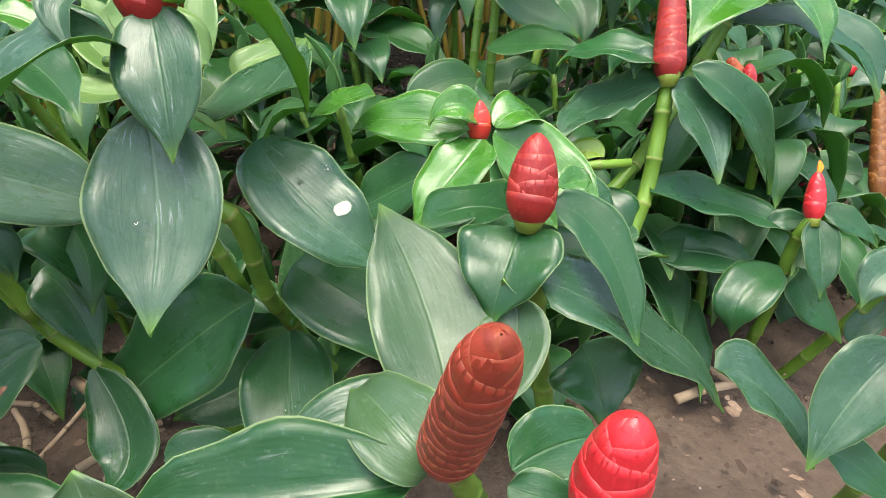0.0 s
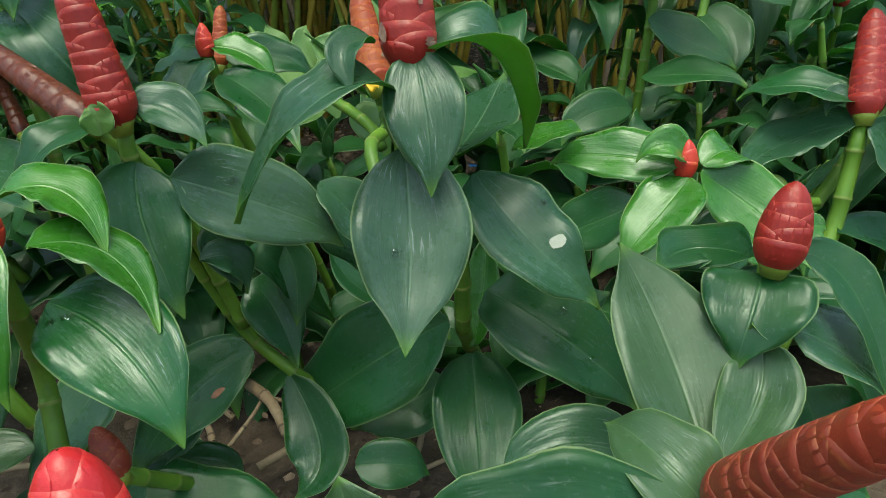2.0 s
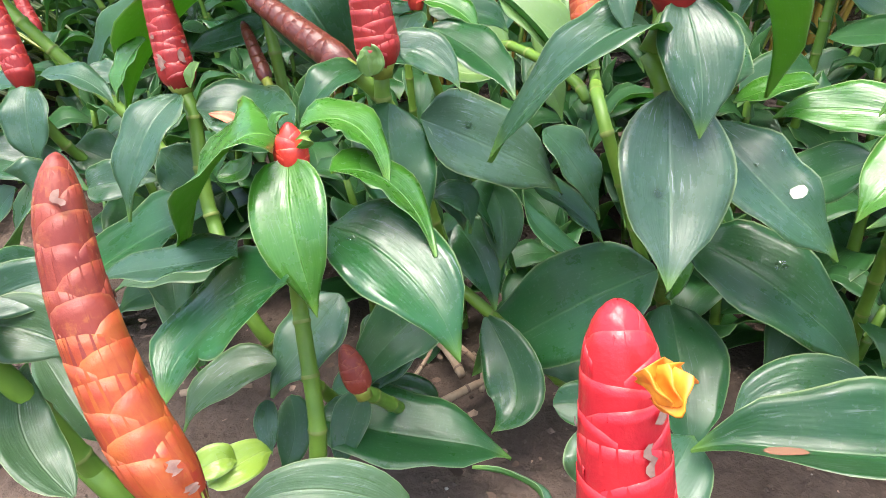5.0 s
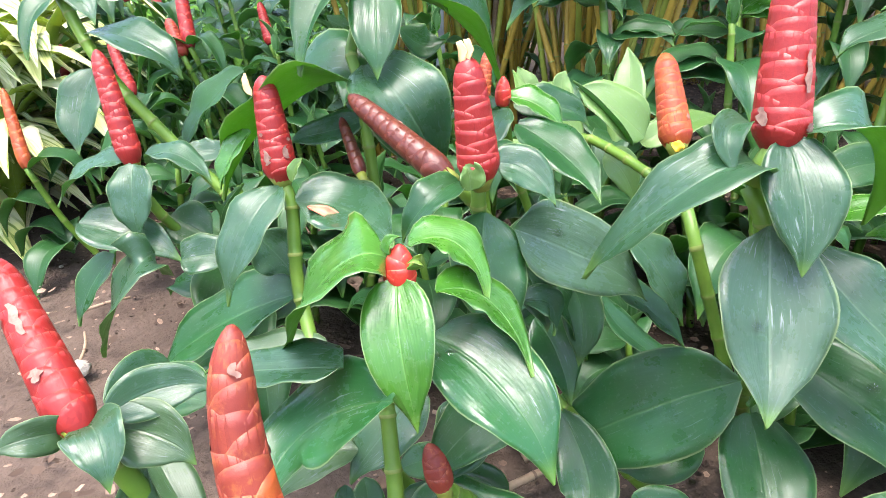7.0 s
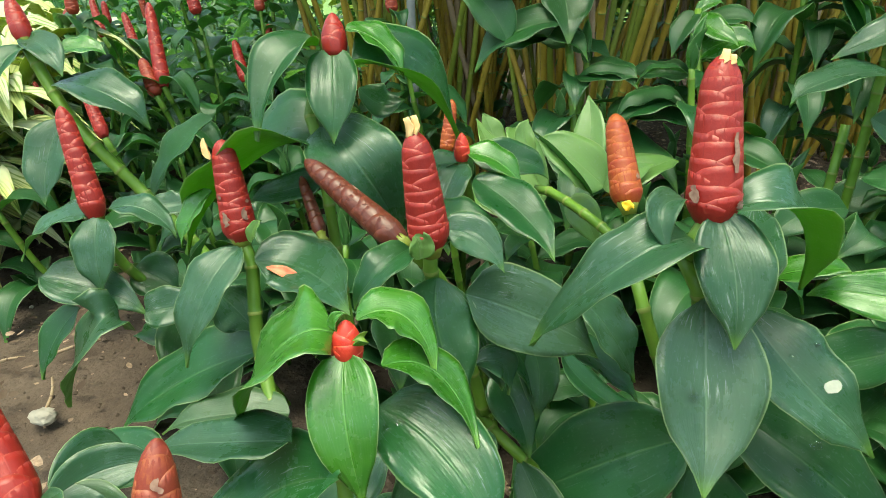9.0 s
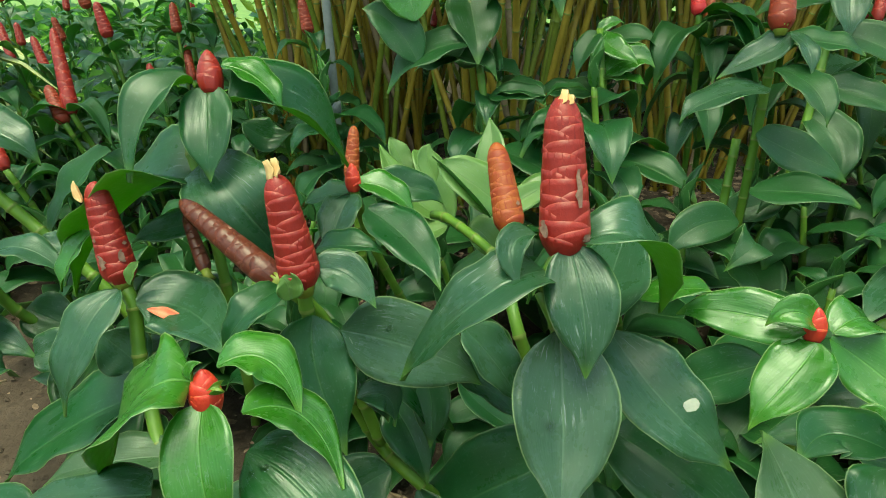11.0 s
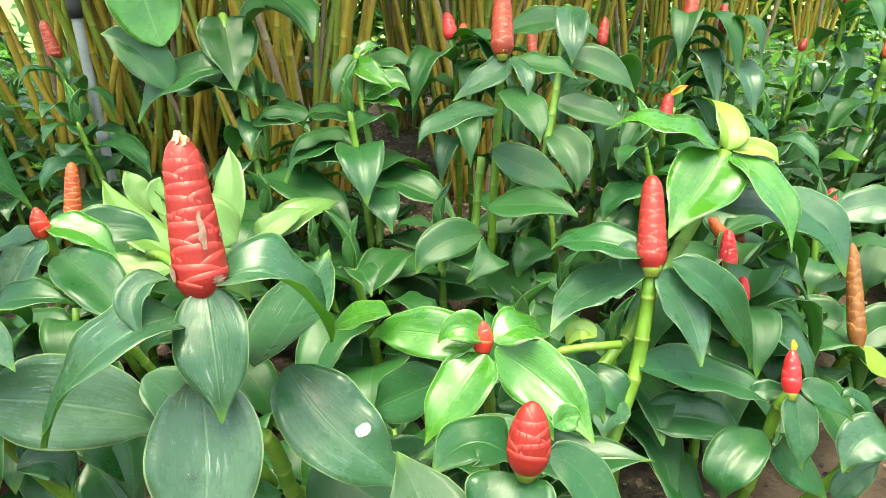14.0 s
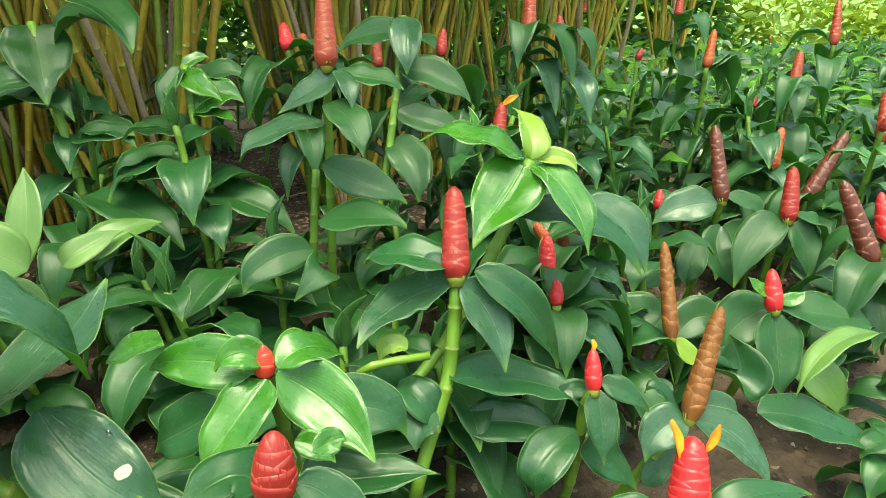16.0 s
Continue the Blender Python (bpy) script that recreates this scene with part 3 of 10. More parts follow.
def grown_plant(name, height, seed, leaves=10, lean=(0.0, 0.0), first=0.35, size=0.15, look_of=LEAF_OLD, cone_len=0.09, cone_look=RED, shape=0.0, label="", young=False):
    """A whole shoot grown by rule, standing at the origin."""
    rng = random.Random(seed)
    plant = tagged(place_empty(name, (0, 0, 0)), label, "plant", "ginger plants in the bed")
    bend = np.array((lean[0], lean[1], 0.0))
    at = lambda h: np.array((0, 0, h * height)) + bend * h * h
    me = tube("stem", [at(h) for h in (-0.05, 0.3, 0.6, 1.0)], (0.0075, 0.007, 0.005), 8, 0.05, None, 3)
    part("stem", me, (STEM, NODE_RING), plant)
    turn = rng.uniform(0, 6.28)
    for k in range(leaves):
        f = k / max(1, leaves - 1)
        h = first + (0.985 - first) * f**0.8
        turn += rng.uniform(1.5, 2.4)
        ln = size * rng.uniform(0.8, 1.1) * (1 - 0.45 * f**3)
        d = np.array((math.cos(turn), math.sin(turn), 0.0))
        rise = rng.uniform(-0.05, 0.55)
        b = at(h) + d * 0.005
        m = b + d * ln * 0.5 + np.array((0, 0, ln * 0.5 * rise))
        t = b + d * ln * rng.uniform(0.78, 0.95) + np.array((0, 0, ln * (rise - rng.uniform(0.25, 0.65))))
        s = np.cross((0, 0, 1), d) * ln * rng.uniform(0.25, 0.30) + np.array((0, 0, rng.uniform(-0.3, 0.3) * ln * 0.24))
        mat = LEAF_LIME if young and f > 0.6 else look_of if rng.random() < 0.85 else LEAF_OLD
        part("leaf", blade(b, m, t, -s, rng.uniform(0.1, 0.4), 0.0, 0.09, rng.uniform(0.38, 0.45), 0.0, seed * 31 + k, 6, 10), (mat, UNDER_LIME if mat is LEAF_LIME else UNDER), plant)
    if not cone_len:
        for k in range(3):
            a = turn + 2.1 * k
            d = np.array((math.cos(a), math.sin(a), 0.0))
            b, ln = at(0.99), 0.055 + 0.012 * k
            part("leaf", blade(b, b + np.array((0, 0, ln * 0.5)) + d * 0.006, b + np.array((0, 0, ln)) + d * (0.008 + 0.010 * k), np.cross(d, (0, 0, 1)) * 0.012, 0.9, 0.0, 0.03, 0.42, 0.0, seed + k, 6, 8), (LEAF_LIME if height > 0.35 else LEAF_SHADE, UNDER), plant)
    if cone_len:
        cone(plant, at(1.0), at(1.0) + np.array((bend[0] * 0.3, bend[1] * 0.3, cone_len)), cone_len * 0.13 + 0.006 if shape < 0.5 else cone_len * 0.33, cone_look, shape, 22, seed, False)
    return plant


# ---- the bed ----
def ground_mesh():
    verts, faces = [], []
    xs = [-400, -60, -12] + list(np.linspace(-4, 5, 75)) + [12, 60, 400]
    ys = [-400, -60, -12] + list(np.linspace(-3, 5, 70)) + [12, 60, 400]
    for y in ys:
        for x in xs:
            near = abs(x) < 6 and abs(y) < 6
            z = 0.02 + (0.018 * noise.noise((x * 3, y * 3, 0.0)) + 0.012 * noise.noise((x * 11, y * 11, 3.0)) if near else 0.0)
            verts.append((x, y, z))
    w = len(xs)
    for j in range(len(ys) - 1):
        for i in range(w - 1):
            a = j * w + i
            faces.append((a, a + 1, a + w + 1, a + w))
    return mesh_of("ground", verts, faces)


ground = new("ground", ground_mesh())
ground.data.materials.append(SOIL)
tagged(ground, "brown garden soil with fine gravel and leaf litter", "soil", "", "structure")

# ---- the nearer plants, one by one ----
def flower_points(of, plant, *points):
    """Places in the plant's bed, turned into the space of its flower cone."""
    back = of.matrix_basis.inverted()
    return [tuple(back @ Vector(local(plant, p))) for p in points]


def fallen_petal(a, b):
    a, b = np.asarray(a, float), np.asarray(b, float)
    s = unit(np.cross(b - a, (0, -0.6, 0.8))) * 0.0058
    me = blade(a, (a + b) / 2 + np.array((0, 0, 0.002)), b, s, 0.5, 0.0, 0.1, 0.55, 0.0, 3, 6, 8, 0.002)
    me.materials.append(PETAL_RED)
    return tagged(new("fallen_petal", me), "fallen orange and white petal lying on a leaf", "petal")


# tall red-coned ginger with broad drooping grey-green leaves
tall_plant = plant_at(0.030, 0.620, 0.02, "tall red-coned ginger with broad drooping grey-green leaves", "ginger plants in the bed")
tall_plant_cone = top_cone(tall_plant, (-0.172, 0.387, 0.464), (-0.180, 0.408, 0.574), 0.0193, RED, 0.0, 30, 1, True, 3, "long red flower cone with dry scars")
stem(tall_plant, [(-0.186, 0.376, 0.440), (-0.173, 0.368, 0.416), (-0.166, 0.385, 0.360), (-0.142, 0.392, 0.331), (-0.141, 0.422, 0.257), (-0.140, 0.480, 0.186), (-0.085, 0.540, 0.020)], 0.0075, 0.0085, 0.045)
stem(tall_plant, [(-0.172, 0.387, 0.470), (-0.186, 0.376, 0.440)], 0.0085, 0.0085, 0)
leaf(tall_plant, (-0.169, 0.382, 0.473), (-0.157, 0.352, 0.443), (-0.152, 0.334, 0.405), (-0.025, -0.004, -0.003), LEAF_GREY, seed=4, fold=0.2)
leaf(tall_plant, (-0.185, 0.376, 0.456), (-0.224, 0.336, 0.450), (-0.287, 0.347, 0.376), (-0.012, 0.017, 0.009), LEAF_GREY, seed=5, fold=0.3)
leaf(tall_plant, (-0.192, 0.380, 0.482), (-0.207, 0.361, 0.479), (-0.199, 0.345, 0.458), (-0.012, 0.001, 0.002), LEAF_GREY, seed=6, fold=0.5)
leaf(tall_plant, (-0.160, 0.393, 0.474), (-0.119, 0.396, 0.474), (-0.095, 0.437, 0.407), (0.011, -0.027, -0.007), LEAF_GREY, seed=7, fold=0.5, under=UNDER_LIME)
leaf(tall_plant, (-0.146, 0.388, 0.407), (-0.135, 0.482, 0.403), (-0.118, 0.559, 0.429), (0.035, -0.007, 0.005), LEAF_GREY, seed=8, fold=0.22)
marked = leaf(tall_plant, (-0.172, 0.355, 0.422), (-0.165, 0.328, 0.367), (-0.162, 0.282, 0.326), (-0.037, -0.009, 0.003), LEAF_SCUFF_SHEEN, label="broad grey-green leaf with scuffs and silvery sheen in its colour", seed=9, fold=0.28, peak=0.42)
mark(marked, (-0.175, 0.323, 0.362), 0.0042, 0.0032, WATER, "water_drop", 0, 0.0006, 0.0008)
marked = leaf(tall_plant, (-0.133, 0.429, 0.380), (-0.090, 0.394, 0.342), (-0.038, 0.383, 0.304), (-0.021, -0.013, -0.018), LEAF_GREY, label="grey-green leaf with a bleached round patch", seed=11, fold=0.24)
mark(marked, (-0.070, 0.397, 0.341), 0.0068, 0.0048, BLEACH, "bleached_patch", 0.6, 0.0006, 0.0)
mark(marked, (-0.079, 0.409, 0.367), 0.003, 0.002, WATER, "water_drop", 0, 0.0006, 0.0008)
mark(marked, (-0.099, 0.402, 0.360), 0.002, 0.0015, WATER, "water_drop", 0, 0.0006, 0.0008)
leaf(tall_plant, (-0.154, 0.429, 0.246), (-0.232, 0.436, 0.185), (-0.322, 0.436, 0.105), (-0.028, 0.015, 0.035), LEAF_OLD, seed=15, fold=0.22)
marked = leaf(tall_plant, (-0.136, 0.455, 0.195), (-0.125, 0.387, 0.170), (-0.117, 0.335, 0.133), (-0.038, -0.006, -0.001), LEAF_OLD, seed=16, fold=0.24)
mark(marked, (-0.128, 0.384, 0.166), 0.0019, 0.0013, WATER, "water_drop", 1.7, 0.0006, 0.0007)
mark(marked, (-0.119, 0.387, 0.168), 0.002, 0.0016, WATER, "water_drop", 1.2, 0.0006, 0.0007)
mark(marked, (-0.140, 0.378, 0.158), 0.0022, 0.0014, WATER, "water_drop", 0.5, 0.0006, 0.0007)
marked = leaf(tall_plant, (-0.124, 0.446, 0.268), (-0.064, 0.414, 0.250), (0.010, 0.399, 0.196), (-0.020, -0.017, -0.025), LEAF_OLD, seed=20, fold=0.27)
mark(marked, (-0.060, 0.423, 0.266), 0.0055, 0.004, WATER, "water_drop", 0, 0.0006, 0.0008)
mark(marked, (-0.035, 0.408, 0.229), 0.005, 0.003, WATER, "water_drop", 0, 0.0006, 0.0008)
leaf(tall_plant, (-0.166, 0.498, 0.128), (-0.211, 0.479, 0.105), (-0.256, 0.446, 0.106), (-0.014, 0.011, 0.030), LEAF_OLD, seed=23, fold=0.22)
leaf(tall_plant, (-0.136, 0.463, 0.195), (-0.129, 0.500, 0.242), (-0.130, 0.524, 0.288), (0.018, -0.013, 0.007), LEAF_LIME, seed=24, fold=0.4)
leaf(tall_plant, (-0.103, 0.472, 0.245), (-0.058, 0.484, 0.232), (-0.010, 0.508, 0.240), (0.003, -0.011, -0.021), LEAF_OLD, seed=25)
leaf(tall_plant, (-0.170, 0.507, 0.182), (-0.259, 0.515, 0.225), (-0.287, 0.533, 0.269), (0.004, 0.023, -0.002), LEAF_OLD, seed=26, fold=0.22)
petal(tall_plant_cone, *flower_points(tall_plant_cone, tall_plant, (-0.182, 0.401, 0.567), (-0.177, 0.404, 0.578)), 0.0035, PETAL_CREAM)
petal(tall_plant_cone, *flower_points(tall_plant_cone, tall_plant, (-0.177, 0.402, 0.568), (-0.173, 0.403, 0.575)), 0.0035, PETAL_CREAM)

# pale yellow-green ginger with an old orange cone
pale_plant = plant_at(-0.120, 0.620, 0.02, "pale yellow-green ginger with an old orange cone", "ginger plants in the bed")
pale_plant_cone = top_cone(pale_plant, (-0.231, 0.542, 0.416), (-0.254, 0.583, 0.496), 0.0163, RUST, 0.0, 28, 30, True, 2, "old orange cone")
petal(pale_plant_cone, *flower_points(pale_plant_cone, pale_plant, (-0.233, 0.523, 0.418), (-0.226, 0.525, 0.425)), 0.006, PETAL_YELLOW)
stem(pale_plant, [(-0.231, 0.542, 0.416), (-0.224, 0.539, 0.382), (-0.214, 0.437, 0.381), (-0.164, 0.443, 0.242)], 0.006, 0.006, 0.045)
stem(pale_plant, [(-0.338, 0.641, 0.392), (-0.311, 0.626, 0.392), (-0.249, 0.567, 0.377), (-0.230, 0.542, 0.361)], 0.006, 0.006, 0.03)
leaf(pale_plant, (-0.344, 0.735, 0.353), (-0.394, 0.736, 0.383), (-0.446, 0.771, 0.442), (0.011, 0.030, 0.001), LEAF_PALE, seed=33, fold=0.25, wave=0.02)
leaf(pale_plant, (-0.305, 0.778, 0.352), (-0.295, 0.807, 0.410), (-0.305, 0.851, 0.465), (0.024, -0.013, 0.008), LEAF_PALE, seed=34, fold=0.25, wave=0.02)
leaf(pale_plant, (-0.276, 0.694, 0.373), (-0.313, 0.701, 0.410), (-0.358, 0.726, 0.441), (0.000, 0.013, -0.006), LEAF_PALE, seed=35, fold=0.25, wave=0.02)
leaf(pale_plant, (-0.271, 0.816, 0.341), (-0.248, 0.828, 0.356), (-0.207, 0.867, 0.371), (0.011, -0.004, -0.016), LEAF_PALE, seed=36, fold=0.25, wave=0.02)
leaf(pale_plant, (-0.355, 0.816, 0.314), (-0.394, 0.839, 0.388), (-0.416, 0.867, 0.413), (0.018, 0.022, -0.000), LEAF_PALE, seed=37, fold=0.25, wave=0.02)
leaf(pale_plant, (-0.336, 0.704, 0.354), (-0.386, 0.689, 0.348), (-0.445, 0.706, 0.370), (0.002, 0.020, 0.013), LEAF_PALE, seed=38, fold=0.25, wave=0.02)
leaf(pale_plant, (-0.314, 0.738, 0.342), (-0.290, 0.737, 0.328), (-0.268, 0.746, 0.284), (-0.015, -0.010, -0.013), LEAF_PALE, seed=39, fold=0.25, wave=0.02)
leaf(pale_plant, (-0.266, 0.725, 0.375), (-0.306, 0.716, 0.410), (-0.352, 0.723, 0.434), (0.014, 0.016, 0.021), LEAF_PALE, seed=40)
leaf(pale_plant, (-0.268, 0.843, 0.330), (-0.221, 0.872, 0.355), (-0.171, 0.919, 0.367), (0.017, -0.015, -0.014), LEAF_PALE, seed=41)
leaf(pale_plant, (-0.108, 0.497, 0.377), (-0.078, 0.494, 0.391), (-0.052, 0.478, 0.402), (-0.001, -0.011, -0.007), LEAF_LIME, seed=42, fold=0.2)
leaf(pale_plant, (-0.365, 0.768, 0.393), (-0.380, 0.776, 0.421), (-0.377, 0.787, 0.441), (0.013, 0.005, 0.001), LEAF_PALE, seed=43)
leaf(pale_plant, (-0.424, 0.830, 0.373), (-0.440, 0.841, 0.407), (-0.457, 0.848, 0.433), (0.013, 0.007, 0.005), LEAF_PALE, seed=44)

# red-coned ginger with dark leaves beside an old cone
middle_plant = plant_at(-0.170, 0.550, 0.02, "red-coned ginger with dark leaves beside an old cone", "ginger plants in the bed")
middle_plant_cone = top_cone(middle_plant, (-0.375, 0.375, 0.426), (-0.386, 0.374, 0.519), 0.0174, RED, 0.0, 26, 46, True, 2, "red flower cone with cream petals at its tip")
stem(middle_plant, [(-0.379, 0.384, 0.428), (-0.379, 0.385, 0.395), (-0.378, 0.410, 0.340), (-0.372, 0.427, 0.289), (-0.351, 0.450, 0.206), (-0.309, 0.440, 0.175), (-0.250, 0.470, 0.090), (-0.200, 0.510, 0.010)], 0.0068, 0.0085, 0.045)
leaf(middle_plant, (-0.372, 0.379, 0.398), (-0.365, 0.360, 0.356), (-0.336, 0.339, 0.303), (-0.026, -0.010, -0.006), LEAF_OLD, seed=48, fold=0.28)
marked = leaf(middle_plant, (-0.348, 0.378, 0.387), (-0.302, 0.412, 0.356), (-0.240, 0.432, 0.321), (-0.007, -0.019, -0.026), LEAF_SCUFF_SHEEN, label="dusty green leaf with a water drop", seed=49, fold=0.24)
mark(marked, (-0.326, 0.416, 0.370), 0.0045, 0.0035, WATER, "water_drop", 0, 0.0006, 0.0008)
leaf(middle_plant, (-0.367, 0.384, 0.438), (-0.344, 0.389, 0.433), (-0.316, 0.379, 0.415), (-0.006, -0.008, -0.013), LEAF_GREY, seed=51, fold=0.3)
marked = leaf(middle_plant, (-0.391, 0.369, 0.426), (-0.402, 0.334, 0.422), (-0.422, 0.325, 0.393), (-0.013, 0.003, 0.008), LEAF_OLD, seed=52, fold=0.3)
mark(marked, (-0.406, 0.333, 0.424), 0.0014, 0.001, WATER, "water_drop", 0.4, 0.0006, 0.0007)
leaf(middle_plant, (-0.340, 0.379, 0.320), (-0.318, 0.392, 0.315), (-0.312, 0.391, 0.289), (-0.004, -0.009, -0.007), LEAF_GREY, seed=54)
leaf(middle_plant, (-0.309, 0.465, 0.296), (-0.295, 0.453, 0.269), (-0.293, 0.434, 0.232), (-0.020, -0.005, -0.003), LEAF_OLD, seed=55)
leaf(middle_plant, (-0.343, 0.461, 0.255), (-0.320, 0.452, 0.231), (-0.297, 0.433, 0.188), (-0.020, -0.009, -0.010), LEAF_OLD, seed=56)
marked = leaf(middle_plant, (-0.268, 0.445, 0.311), (-0.240, 0.452, 0.293), (-0.200, 0.452, 0.259), (-0.001, -0.020, -0.005), LEAF_OLD, seed=57)
mark(marked, (-0.244, 0.453, 0.297), 0.002, 0.002, WATER, "water_drop", 0.4, 0.0006, 0.0007)
mark(marked, (-0.242, 0.452, 0.294), 0.0015, 0.0009, WATER, "water_drop", 2.1, 0.0006, 0.0007)
mark(marked, (-0.240, 0.451, 0.292), 0.0015, 0.0012, WATER, "water_drop", 1.2, 0.0006, 0.0007)
marked = leaf(middle_plant, (-0.260, 0.441, 0.363), (-0.232, 0.441, 0.332), (-0.208, 0.445, 0.290), (-0.010, -0.016, -0.008), LEAF_GREY, seed=61)
mark(marked, (-0.224, 0.436, 0.321), 0.0016, 0.0011, WATER, "water_drop", 0.0, 0.0006, 0.0007)
leaf(middle_plant, (-0.327, 0.453, 0.300), (-0.307, 0.457, 0.269), (-0.295, 0.542, 0.167), (0.002, -0.023, -0.015), LEAF_OLD, seed=63)
leaf(middle_plant, (-0.343, 0.408, 0.338), (-0.331, 0.402, 0.317), (-0.318, 0.394, 0.291), (-0.013, -0.007, -0.005), LEAF_GREY, seed=64)
leaf(middle_plant, (-0.307, 0.435, 0.171), (-0.268, 0.391, 0.118), (-0.286, 0.356, 0.102), (-0.029, -0.004, -0.004), LEAF_OLD, seed=65)
leaf(middle_plant, (-0.232, 0.377, 0.123), (-0.197, 0.382, 0.123), (-0.168, 0.392, 0.110), (-0.001, -0.010, -0.017), LEAF_OLD, seed=66)
marked = leaf(middle_plant, (-0.326, 0.411, 0.214), (-0.373, 0.382, 0.185), (-0.414, 0.334, 0.139), (-0.024, 0.009, 0.022), LEAF_OLD, label="dark green leaf with a dry brown spot", seed=755, fold=0.2)
mark(marked, (-0.349, 0.380, 0.190), 0.007, 0.0035, BLIGHT, "blight_spot", 1.0, 0.0006, 0.0)
leaf(middle_plant, (-0.481, 0.419, 0.050), (-0.437, 0.429, 0.064), (-0.387, 0.421, 0.041), (-0.001, -0.009, -0.017), LEAF_OLD, seed=756)
petal(middle_plant_cone, *flower_points(middle_plant_cone, middle_plant, (-0.387, 0.370, 0.515), (-0.390, 0.373, 0.530)), 0.0035, PETAL_CREAM)
petal(middle_plant_cone, *flower_points(middle_plant_cone, middle_plant, (-0.384, 0.371, 0.516), (-0.385, 0.376, 0.531)), 0.0035, PETAL_CREAM)

# old brown cone leaning over the red-coned ginger
leaning_plant = plant_at(-0.360, 0.600, 0.02, "old brown cone leaning over the red-coned ginger", "ginger plants in the bed")
leaning_plant_cone = top_cone(leaning_plant, (-0.406, 0.391, 0.419), (-0.509, 0.422, 0.475), 0.0131, BROWN, 0.0, 34, 70, True, 3, "long brown-red spent cone")
stem(leaning_plant, [(-0.406, 0.391, 0.419), (-0.376, 0.411, 0.369), (-0.346, 0.441, 0.219)], 0.007, 0.007, 0.045)
leaning_plant_cone = top_cone(leaning_plant, (-0.515, 0.447, 0.392), (-0.548, 0.475, 0.441), 0.0075, BROWN, 0.0, 16, 72, True, 0, "")

# young ginger with a small red bud above green leaves
bud_plant = plant_at(-0.420, 0.660, 0.02, "young ginger with a small red bud above green leaves", "ginger plants in the bed")
bud_plant_cone = top_cone(bud_plant, (-0.511, 0.500, 0.554), (-0.518, 0.514, 0.593), 0.0125, RED, 1.0, 10, 74, True, 0, "")
stem(bud_plant, [(-0.518, 0.508, 0.562), (-0.542, 0.498, 0.507), (-0.530, 0.485, 0.472), (-0.519, 0.477, 0.399), (-0.492, 0.450, 0.251)], 0.0065, 0.0065, 0.045)
leaf(bud_plant, (-0.514, 0.500, 0.562), (-0.500, 0.467, 0.530), (-0.491, 0.445, 0.492), (-0.023, -0.009, -0.001), LEAF_OLD, seed=76, fold=0.22)
marked = leaf(bud_plant, (-0.527, 0.497, 0.566), (-0.546, 0.461, 0.554), (-0.554, 0.419, 0.498), (-0.026, 0.007, 0.003), LEAF_OLD, seed=77, fold=0.5, under=UNDER_LIME)
mark(marked, (-0.552, 0.454, 0.544), 0.0018, 0.0012, WATER, "water_drop", 2.0, 0.0006, 0.0007)
leaf(bud_plant, (-0.493, 0.501, 0.548), (-0.453, 0.532, 0.535), (-0.416, 0.591, 0.471), (0.012, -0.027, -0.021), LEAF_OLD, seed=79, fold=0.6, under=UNDER_LIME)
leaf(bud_plant, (-0.504, 0.512, 0.579), (-0.475, 0.517, 0.568), (-0.447, 0.514, 0.541), (-0.003, -0.015, -0.006), LEAF_LIME, seed=80, fold=0.3)
leaf(bud_plant, (-0.519, 0.476, 0.469), (-0.587, 0.472, 0.463), (-0.701, 0.463, 0.362), (-0.012, 0.045, 0.015), LEAF_OLD, seed=81, fold=0.5, under=UNDER_LIME)
leaf(bud_plant, (-0.522, 0.486, 0.491), (-0.467, 0.451, 0.460), (-0.455, 0.498, 0.390), (-0.028, -0.014, -0.020), LEAF_GREY, seed=82, fold=0.27)
leaf(bud_plant, (-0.525, 0.482, 0.438), (-0.561, 0.475, 0.426), (-0.601, 0.457, 0.419), (-0.006, 0.006, 0.015), LEAF_GREY, seed=83)
leaf(bud_plant, (-0.508, 0.540, 0.519), (-0.488, 0.550, 0.501), (-0.466, 0.560, 0.505), (-0.000, -0.009, -0.016), LEAF_OLD, seed=84)

# young ginger with a tiny red bud and wet leaves
small_bud_plant = plant_at(-0.330, 0.720, 0.02, "young ginger with a tiny red bud and wet leaves", "ginger plants in the bed")
small_bud_plant_cone = top_cone(small_bud_plant, (-0.411, 0.583, 0.437), (-0.411, 0.583, 0.468), 0.009, BUD, 1.0, 8, 86, True, 0, "")
stem(small_bud_plant, [(-0.411, 0.583, 0.443), (-0.401, 0.603, 0.363), (-0.360, 0.660, 0.200), (-0.330, 0.720, 0.000)], 0.006, 0.007, 0.045)
leaf(small_bud_plant, (-0.408, 0.585, 0.445), (-0.375, 0.590, 0.438), (-0.343, 0.587, 0.413), (-0.004, -0.013, -0.009), LEAF_LIME, seed=88, fold=0.3)
leaf(small_bud_plant, (-0.413, 0.578, 0.434), (-0.416, 0.548, 0.418), (-0.421, 0.523, 0.389), (-0.023, -0.003, 0.007), LEAF_GREY, seed=89, fold=0.25)
leaf(small_bud_plant, (-0.391, 0.568, 0.422), (-0.341, 0.538, 0.405), (-0.291, 0.489, 0.381), (-0.019, -0.020, -0.007), LEAF_OLD, seed=90, fold=0.27)
leaf(small_bud_plant, (-0.414, 0.579, 0.436), (-0.442, 0.581, 0.431), (-0.473, 0.579, 0.419), (-0.003, 0.011, 0.009), LEAF_OLD, seed=91)
leaf(small_bud_plant, (-0.406, 0.612, 0.430), (-0.365, 0.633, 0.428), (-0.325, 0.647, 0.412), (-0.000, -0.009, -0.020), LEAF_OLD, seed=92)
